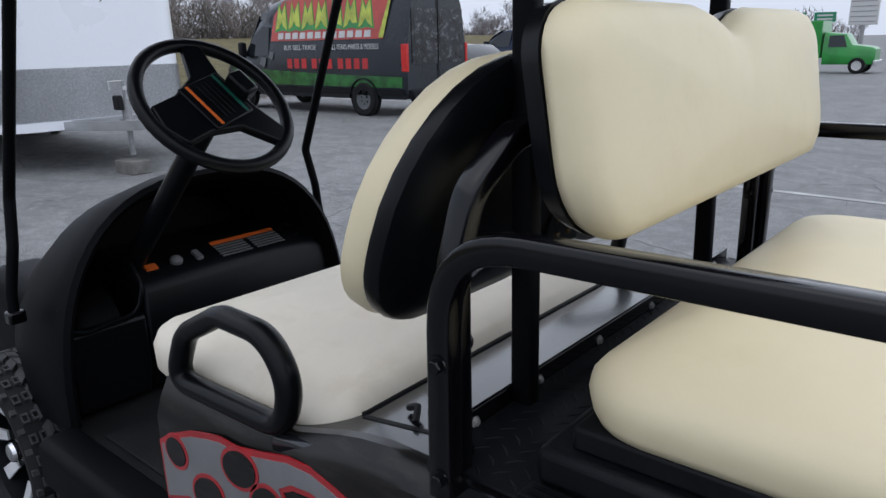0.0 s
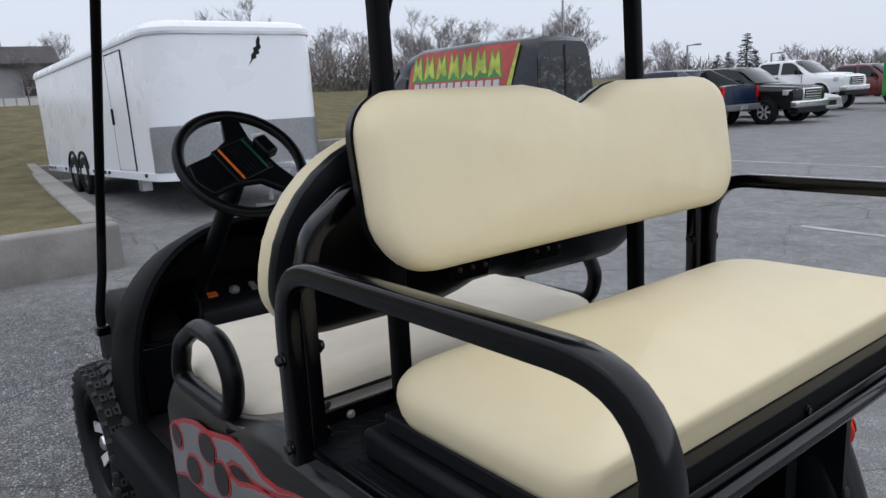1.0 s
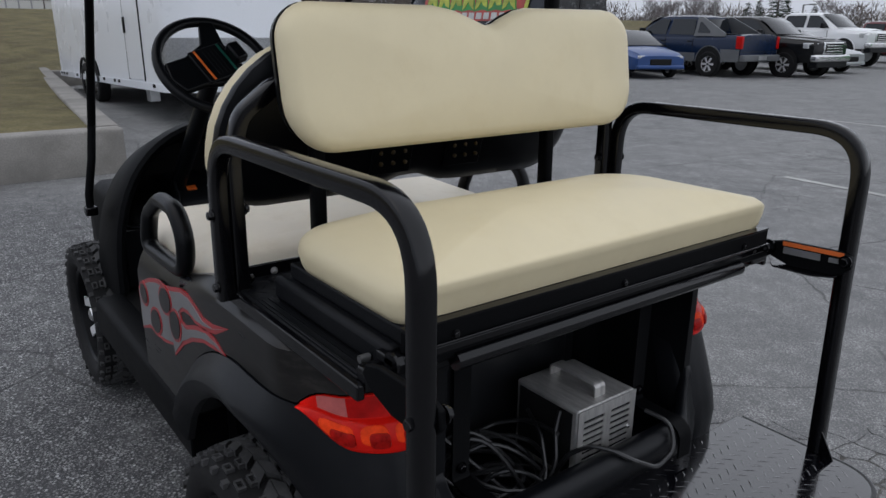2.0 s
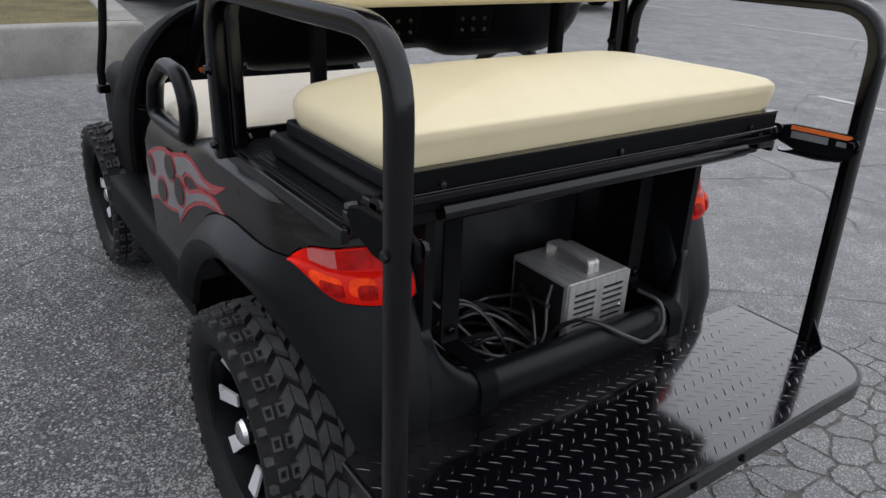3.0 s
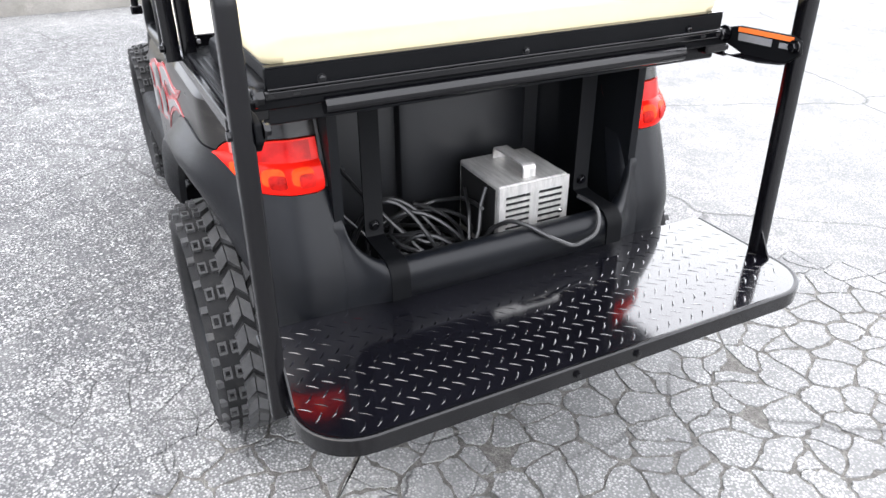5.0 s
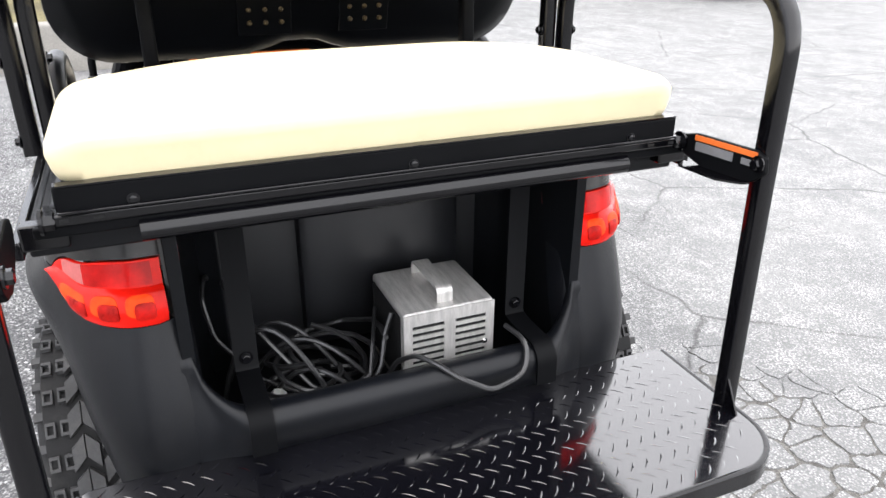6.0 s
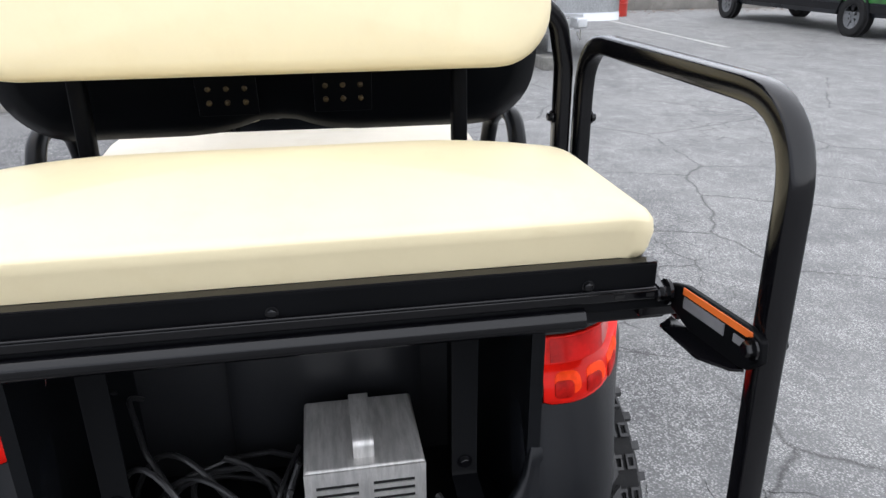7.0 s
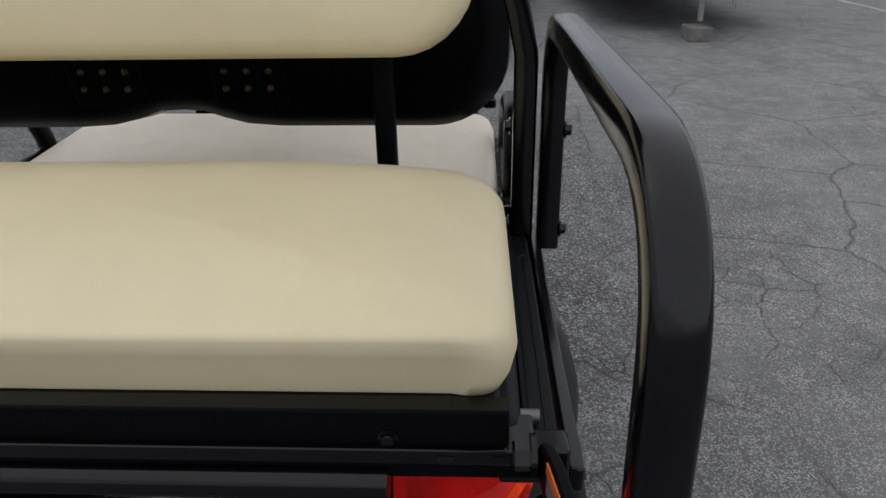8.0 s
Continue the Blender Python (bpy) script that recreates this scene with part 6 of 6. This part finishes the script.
for x, y, w in ((-20.2, 76.3, 1.3), (-18.0, 76.8, 1.9)):
    sg = thing("road_sign", "green road sign with plain white bars on a pole", "sign", "road signs")
    part("pole", tube([(x, y, 0), (x, y, 3.4)], 0.16, n=8), M_POLE, sg)
    part("panel", boxes(((x - w / 2, y - 0.1, 2.5), (x + w / 2, y - 0.04, 3.4))), M_SIGN, sg, bevel=0.02)
    for k in range(2):
        part("print_bar", boxes(((x - w * 0.35, y - 0.115, 2.7 + k * 0.34), (x + w * 0.35, y - 0.1, 2.85 + k * 0.34))), M_PALE, sg)
pb = thing("pylon_sign", "white panel sign with plain grey lines on a post", "sign")
part("pole", tube([(-11.2, 58, 0), (-11.2, 58, 3.5)], 0.3, n=8), M_POLE, pb)
part("panel", boxes(((-12.1, 57.8, 2.0), (-10.3, 58.1, 4.0))), M_PALE, pb, bevel=0.03)
for k in range(5):
    part("print_bar", boxes(((-12.0, 57.78, 2.2 + 0.34 * k), (-10.4, 57.8, 2.26 + 0.34 * k))), M_POLE, pb)
for x, y, h in ((-34.9, 53.4, 4.4), (-34.0, 65.5, 3.6), (-39.6, 43.5, 8.6)):
    lp = thing("street_lamp", "tall grey lamp post with a short arm", "street lamp", "lamp posts")
    part("pole", tube([(x, y, 0), (x, y, h)], 0.16, n=8), M_POLE, lp)
    part("arm", tube([(x, y, h - 0.05), (x + 0.6, y + 0.28, h)], 0.09, n=6), M_POLE, lp)
    part("lamp_head", boxes(((x + 0.45, y + 0.1, h - 0.07), (x + 1.0, y + 0.5, h + 0.07))), M_POLE, lp, bevel=0.03)

# ---- houses ----
M_SIDING = surface("grey_siding", (0.3, 0.3, 0.31), 0.7, 0, 0.5, 0.08, 0.6, 6, 0.2, 0.1)
M_SHINGLE = surface("dark_shingles", (0.06, 0.055, 0.055), 0.9, 0, 0.5, 0.25, 1, 8, 0.4, 0.3)
M_BRICKY = surface("brown_wall", (0.16, 0.11, 0.085), 0.8, 0, 0.5, 0.15, 1, 10, 0.3, 0.2)


def house(at, turn, w, d, eaves, ridge, wall, label):
    h = thing("house", label, "house", "houses beyond the lawn", m=pose(*at, 0, 0, turn))
    part("wall", prism(bmesh.new(), [(-d / 2, 0), (d / 2, 0), (d / 2, eaves), (0, ridge), (-d / 2, eaves)], "x", -w / 2, w / 2), wall, h)
    for s in (-1, 1):
        part("roof", prism(bmesh.new(), [(0, ridge + 0.05), (s * (d / 2 + 0.5), eaves - 0.25), (s * (d / 2 + 0.5), eaves - 0.05), (0, ridge + 0.25)], "x", -w / 2 - 0.4, w / 2 + 0.4), M_SHINGLE, h)
        for k in range(4):
            for z in ((1.0,) if eaves < 4 else (1.0, 3.6)):
                x = -w / 2 + w * (k + 0.6) / 4.2
                win = part("window", boxes(((x - 0.5, s * d / 2 - 0.06, z), (x + 0.5, s * d / 2 + 0.06, z + 1.3))), M_PALE, h, bevel=0.02)
                part("pane", boxes(((x - 0.42, s * d / 2 - 0.08, z + 0.08), (x + 0.42, s * d / 2 + 0.08, z + 0.62)), ((x - 0.42, s * d / 2 - 0.08, z + 0.68), (x + 0.42, s * d / 2 + 0.08, z + 1.22))), M_GLASS, win)
    part("chimney", boxes(((w * 0.2, -0.4, ridge - 0.8), (w * 0.2 + 0.7, 0.4, ridge + 0.9))), M_BRICKY, h)
    return h


house((-64, 5.0, 1.8), 84, 12.5, 8, 3.4, 4.6, M_SIDING, "grey two-storey house with dark shingle roof")
fence = thing("fence", "pale wooden fence in front of the house", "fence")
for k in range(24):
    part("board", boxes(((-56.05, -6 + k * 0.75, 1.9), (-56, -5.35 + k * 0.75, 2.7))), M_PALE, fence)


# ---- trees ----
def bare_tree(seed, height):
    """A leafless tree: forking limbs that end in a haze of fine twigs."""
    rnd = random.Random(seed)
    trunk, crown = bmesh.new(), bmesh.new()

    def twig(p, d, length, r):
        side = d.cross(Vector((rnd.uniform(-1, 1), rnd.uniform(-1, 1), rnd.uniform(-1, 1)))).normalized() * r
        crown.faces.new([crown.verts.new(p - side), crown.verts.new(p + side), crown.verts.new(p + d * length)])

    def limb(bm, p, d, length, r, depth):
        pts, q = [p], d.copy()
        for i in range(3):
            q = (q + Vector((rnd.uniform(-1, 1), rnd.uniform(-1, 1), rnd.uniform(-0.2, 0.7))) * 0.15).normalized()
            pts.append(pts[-1] + q * length / 3)
        sweep(bm, pts, ring_section(2 * r, n=5 if depth > 3 else 3), taper=[1, 0.86, 0.72, 0.58])
        if depth == 0:
            for k in range(9):
                side = Vector((rnd.uniform(-1, 1), rnd.uniform(-1, 1), rnd.uniform(-0.4, 0.9)))
                j = rnd.uniform(0.2, 3)
                base = pts[int(min(2, j))].lerp(pts[int(min(2, j)) + 1], j % 1)
                twig(base, (q * 0.7 + side * 0.7).normalized(), length * rnd.uniform(0.5, 1.1), height * 0.0012)
            return
        for k in range(3 if depth < 4 else 4):
            j = rnd.choice((1, 2, 3)) if k else 3
            side = Vector((rnd.uniform(-1, 1), rnd.uniform(-1, 1), rnd.uniform(-0.05, 0.8))).normalized()
            limb(crown, pts[j], (q * 0.75 + side * 0.8).normalized(), length * rnd.uniform(0.62, 0.84), r * 0.52, depth - 1)

    limb(trunk, Vector((0, 0, -0.1)), Vector((0, 0, 1)), height * 0.27, height * 0.017, 5)
    return trunk, crown


def conifer(seed, height):
    """Whorls of drooping boughs, each bearing many small needle sprays."""
    rnd = random.Random(seed)
    trunk, crown = bmesh.new(), bmesh.new()
    sweep(trunk, [(0, 0, 0), (0, 0, height * 0.97)], ring_section(height * 0.04, n=6), taper=[1, 0.15])
    z = height * 0.08
    while z < height * 0.985:
        k = 1 - z / height
        for i in range(5 + int(4 * k)):
            a = rnd.uniform(0, 6.28)
            L = height * 0.29 * (k ** 0.85 + 0.03) * rnd.uniform(0.45, 1.15)
            base = Vector((0, 0, z + rnd.uniform(-0.1, 0.1)))
            out = Vector((math.cos(a), math.sin(a), 0))
            tip = base + out * L + Vector((0, 0, L * rnd.uniform(-0.35, 0.1)))
            n = 5 + int(9 * k)
            for j in range(n):
                p = base.lerp(tip, (j + 0.6) / n)
                w = height * 0.026 * rnd.uniform(0.6, 1.4)
                u = (out + Vector((rnd.uniform(-0.9, 0.9), rnd.uniform(-0.9, 0.9), rnd.uniform(-0.9, 0.3)))) * w
                v = Vector((rnd.uniform(-1, 1), rnd.uniform(-1, 1), rnd.uniform(-1, 0.2))) * w * 0.45
                crown.faces.new([crown.verts.new(p - v * 0.5), crown.verts.new(p + u), crown.verts.new(p + v)])
        z += height * 0.021
    return trunk, crown


def tree_thing(make, seed, height, label, group, leaf):
    t = thing("tree", label, "tree", group)
    a, b = make(seed, height)
    part("trunk", a, M_BARK, t)
    part("crown", b, leaf, t)
    return t


# the pale haze of the far crowns is put into the twig colour
M_TWIG = surface("haze_grey_twigs", (0.25, 0.228, 0.225), 0.95, 0, 0.2, 0.2, 2, 20, 0, 0.2)
oaks = [tree_thing(bare_tree, k, 8.0, "leafless tree with fine grey twigs", "bare trees beyond the lot", M_TWIG) for k in range(3)]
spots = [(-63.1, 38.7, 6.9), (-48.0, 37.5, 7.6), (-59.2, 44.2, 7.3), (-51.5, 45.8, 6.8), (-60.4, 50.7, 7.3), (-48.8, 55.4, 8.2), (-57.2, 61.3, 8.6), (-48.3, 62.3, 5.6), (-53.1, 71.2, 5.2), (-44.6, 64.9, 6.2), (-46.2, 69.9, 5.9),
         (-35.6, 75.8, 5.3), (-41.0, 100.8, 4.2), (-82.5, 33.6, 12.9), (-73.1, 13.3, 7.5), (-70.4, 45.7, 6.7), (-68, 34, 5.5), (-55, 40, 6.0), (-52, 51, 6.4), (-64, 58, 7.0), (-30, 80, 4.2), (-24, 84, 4.0), (-18, 92, 4.5), (-50, 66, 5.0), (-58.5, 8.5, 4.6), (-62, 30, 6.2), (-66, 26, 5.6), (-57, 33, 6.6), (-71, 39, 7.2), (-54, 56, 7.4), (-38, 84, 4.6), (-33, 88, 4.4)]
for i, (x, y, h) in enumerate(spots):
    zz, k = (1.7 if x < -40 and y < 58 else -0.05), h / 8.0 * 1.12
    if i < 3:
        oaks[i].matrix_world = pose(x, y, zz, 0, 0, i * 70) @ Matrix.Scale(k, 4)
    else:
        twin = copy_thing(oaks[i % 3], pose(x, y, zz, 0, 0, i * 47))
        twin.scale = (k, k, k)
pines = [tree_thing(conifer, k, 6.0, "dark green conifer with ragged drooping branches", "conifers beyond the lot", M_NEEDLE) for k in (11, 12)]
for i, (x, y, h) in enumerate(((-40.7, 73.2, 5.5), (-43.2, 71.8, 3.7), (-42.4, 72.6, 3.9), (-41.3, 76.3, 4.0), (-39.9, 79.3, 3.5), (-76, 30, 5), (-80, 36, 5.5), (-46.5, 71.0, 3.9), (-47.9, 69.6, 3.3), (-38.0, 80.2, 3.2))):
    k = h / 6.0
    if i < 2:
        pines[i].matrix_world = pose(x, y, 0, 0, 0, 0) @ Matrix.Diagonal((1.7 * k, 1.7 * k, 1.1 * k, 1))
    else:
        twin = copy_thing(pines[i % 2], pose(x, y, 0, 0, 0, i * 60))
        twin.scale = (1.7 * k, 1.7 * k, 1.1 * k)
hedge = bmesh.new()
hr = random.Random(3)
for i in range(26000):
    a = hr.random()
    x, y = -76 + 50 * a ** 1.4 + hr.uniform(-3, 3), 22 + 70 * a + hr.uniform(-3, 3)
    zc = 1.3 * (1 - a) + hr.random() ** 1.5 * (4.6 - 3.4 * a) * (0.7 + 0.2 * math.sin(a * 40) + 0.16 * math.sin(a * 97 + 1))
    u, v = Vector((hr.uniform(-1, 1), hr.uniform(-1, 1), hr.uniform(0.1, 1.5))) * 0.75, Vector((hr.uniform(-1, 1), hr.uniform(-1, 1), hr.uniform(-0.4, 0.4))) * 0.09
    p = Vector((x, y, zc))
    hedge.faces.new([hedge.verts.new(p), hedge.verts.new(p + u), hedge.verts.new(p + v)])
for i in range(16000):
    a = hr.random()
    x, y = -53 + 10 * a + hr.uniform(-2, 2), 19 + 22 * a + hr.uniform(-2, 2)
    p = Vector((x, y, 2.0 + hr.random() ** 1.3 * (2.3 + 0.5 * math.sin(a * 17) + 0.3 * math.sin(a * 41 + 2))))
    u, v = Vector((hr.uniform(-1, 1), hr.uniform(-1, 1), hr.uniform(0.1, 1.5))) * 0.6, Vector((hr.uniform(-1, 1), hr.uniform(-1, 1), hr.uniform(-0.4, 0.4))) * 0.08
    hedge.faces.new([hedge.verts.new(p), hedge.verts.new(p + u), hedge.verts.new(p + v)])
# far belt of scrub behind the parked trucks
for i in range(15000):
    a = hr.random()
    x, y = -62 + 42 * a + hr.uniform(-2, 2), 66 + 28 * a + hr.uniform(-2, 2)
    p = Vector((x, y, hr.random() ** 1.4 * (2.9 + 0.7 * math.sin(a * 23) + 0.5 * math.sin(a * 61 + 2))))
    u, v = Vector((hr.uniform(-1, 1), hr.uniform(-1, 1), hr.uniform(0.1, 1.5))) * 0.7, Vector((hr.uniform(-1, 1), hr.uniform(-1, 1), hr.uniform(-0.4, 0.4))) * 0.12
    hedge.faces.new([hedge.verts.new(p), hedge.verts.new(p + u), hedge.verts.new(p + v)])
tagged(part("brush", hedge, surface("brown_brush", (0.2, 0.175, 0.155), 0.95, 0, 0.5, 0.4, 0.3, 4, 0, 0.4), smooth=False), "tangled brown winter brush along the lot", "brush", kind="stuff")

litter = bmesh.new()
lr = random.Random(21)
for i in range(900):
    p = Vector((-18.55 + abs(lr.gauss(0, 0.5)), lr.uniform(3.5, 16), lr.uniform(0.006, 0.02)))
    a, r = lr.uniform(0, 6.28), lr.uniform(0.02, 0.05)
    ring = [p + Vector((r * math.cos(a + k * 1.57) * (1, 0.5, 1, 0.5)[k], r * math.sin(a + k * 1.57) * (1, 0.5, 1, 0.5)[k], lr.uniform(0, 0.015))) for k in range(4)]
    litter.faces.new([litter.verts.new(q) for q in ring])
tagged(part("leaf_litter", litter, surface("dry_leaves", (0.16, 0.1, 0.055), 0.9, 0, 0.2, 0.4, 5, 40, 0, 0.3), smooth=False), "dry brown leaves blown against the kerb", "leaves", kind="stuff")

# ---- broken asphalt behind the cart: loose plates with open cracks between them ----
def cut_cell(site, near, reach=0.3):
    """The part of the plane that lies nearest to site: a square cut down by its neighbours."""
    poly = [Vector((site.x + a * reach, site.y + b * reach)) for a, b in ((-1, -1), (1, -1), (1, 1), (-1, 1))]
    for q in near:
        mid, nrm = (site + q) / 2, q - site
        out = []
        for i, p in enumerate(poly):
            r = poly[(i + 1) % len(poly)]
            dp, dr = (p - mid).dot(nrm), (r - mid).dot(nrm)
            if dp <= 0:
                out.append(p)
            if dp * dr < 0:
                out.append(p.lerp(r, dp / (dp - dr)))
        poly = out
        if len(poly) < 3:
            return []
    return poly


def wobble(p):
    v = Vector((p.x * 9, p.y * 9, 0.3))
    u = Vector((p.x * 31, p.y * 31, 4.0))
    return Vector((p.x + 0.03 * noise.noise(v) + 0.015 * noise.noise(u), p.y + 0.03 * noise.noise(v + Vector((7, 3, 1))) + 0.012 * noise.noise(u + Vector((3, 8, 2)))))


def broken(x, y):
    """How broken the surface is at a place, 0 to 1: worst behind the foot plate."""
    d = max(-0.05 - x, 0, x - 2.3) + max(-0.6 - y, 0, y - 1.4) * 0.8
    return 1 - d / 0.7 + 0.55 * noise.noise(Vector((x * 1.3, y * 1.3, 2.0)))


CX, CY, PITCH = 38, 34, 0.12
jit = random.Random(12)
grid = {}
for i in range(CX):
    for j in range(CY):
        grid[i, j] = [Vector((-0.9 + (i + jit.uniform(-0.42, 0.42)) * PITCH + (0.5 * PITCH if j % 2 else 0), -1.5 + (j + jit.uniform(-0.42, 0.42)) * PITCH))]
        # here and there a corner has broken off
        while jit.random() < 0.2:
            a = jit.uniform(0, 6.28)
            grid[i, j].append(grid[i, j][0] + Vector((math.cos(a), math.sin(a))) * PITCH * jit.uniform(0.35, 0.6))
plates = []
for (i, j), site in [(at, q) for at, sites in grid.items() for q in sites]:
    if not (1 < i < CX - 2 and 1 < j < CY - 2):
        continue
    b = broken(site.x, site.y)
    if b < 0.25:
        continue
    near = [q for a in range(-2, 3) for c in range(-2, 3) for q in grid.get((i + a, j + c), ()) if q is not site]
    cell = cut_cell(site, near)
    if len(cell) < 3:
        continue
    area = sum(p.x * q.y - q.x * p.y for p, q in zip(cell, cell[1:] + cell[:1])) / 2
    if area < 0.017 * sum((q - p).length for p, q in zip(cell, cell[1:] + cell[:1])):
        # slivers have crumbled away
        continue
    line = []
    for p, q in zip(cell, cell[1:] + cell[:1]):
        n = max(1, int((q - p).length / 0.011))
        line += [wobble(p.lerp(q, k / n)) for k in range(n)]
    for k in range(2):
        # worn corners
        line = [(line[i - 1] + line[i] * 2 + line[(i + 1) % len(line)]) / 4 for i in range(len(line))]
    gap = 0.0004 + 0.0021 * min(1.0, max(0.0, b)) ** 1.5 * jit.uniform(0.2, 1.5)
    rough = [Vector((p.x * 45 + i * 7.3, p.y * 45 + j * 3.1, 0.7)) for p in line]
    line = [p + (site - p).normalized() * (max(0.0, 0.016 * noise.noise(r) - 0.001) + max(0.0, 0.008 * noise.noise(r * 3.1))) * min(1.0, b + 0.2) for p, r in zip(line, rough)]
    plates.append((site, [Vector(p) for p in inset([tuple(p) for p in line], gap)], 0.0035 + jit.uniform(0, 0.002)))
dirt_area = bmesh.new()
corner = {}


def dirt_corner(i, j):
    if (i, j) not in corner:
        corner[i, j] = dirt_area.verts.new((-0.8 + 0.05 * i, -1.35 + 0.05 * j, 0.0012))
    return corner[i, j]


for i in range(80):
    for j in range(72):
        if min(broken(-0.8 + 0.05 * (i + a), -1.35 + 0.05 * (j + c)) for a in (-0.5, 1.5) for c in (-0.5, 1.5)) > 0.42:
            dirt_area.faces.new([dirt_corner(i, j), dirt_corner(i + 1, j), dirt_corner(i + 1, j + 1), dirt_corner(i, j + 1)])
M_DIRT = surface("crack_dirt", (0.15, 0.144, 0.134), 0.95, 0, 0.2, 0.45, 22, 150, 0.9, 0.8, dirt=(0.05, 0.048, 0.044), spread=0.006)
tagged(part("crack_dirt", dirt_area, M_DIRT, smooth=False), "dark grit in the cracks of the broken asphalt", "dirt", kind="stuff")
broken_root = tagged(new("pavement"), "grey asphalt broken into plates by alligator cracks", "pavement", kind="structure")
plates.sort(key=lambda q: (q[0].x - 0.75) ** 2 + (q[0].y - 0.1) ** 2)
rest = bmesh.new()


def plate_mesh(bm, line, h):
    top = [bm.verts.new((p.x, p.y, h)) for p in inset([tuple(q) for q in line], 0.0015) for p in (Vector(p),)]
    low = [bm.verts.new((p.x, p.y, 0.0)) for p in line]
    bm.faces.new(top)
    n = len(line)
    for i in range(n):
        bm.faces.new((low[i], low[(i + 1) % n], top[(i + 1) % n], top[i]))
    return bm


for k, (site, line, h) in enumerate(plates):
    if k < 300:
        part("asphalt_piece", plate_mesh(bmesh.new(), line, h), M_ASPHALT, broken_root, smooth=False)
    else:
        plate_mesh(rest, line, h)
tagged(part("asphalt_pieces", rest, M_ASPHALT, broken_root, smooth=False), kind="stuff")
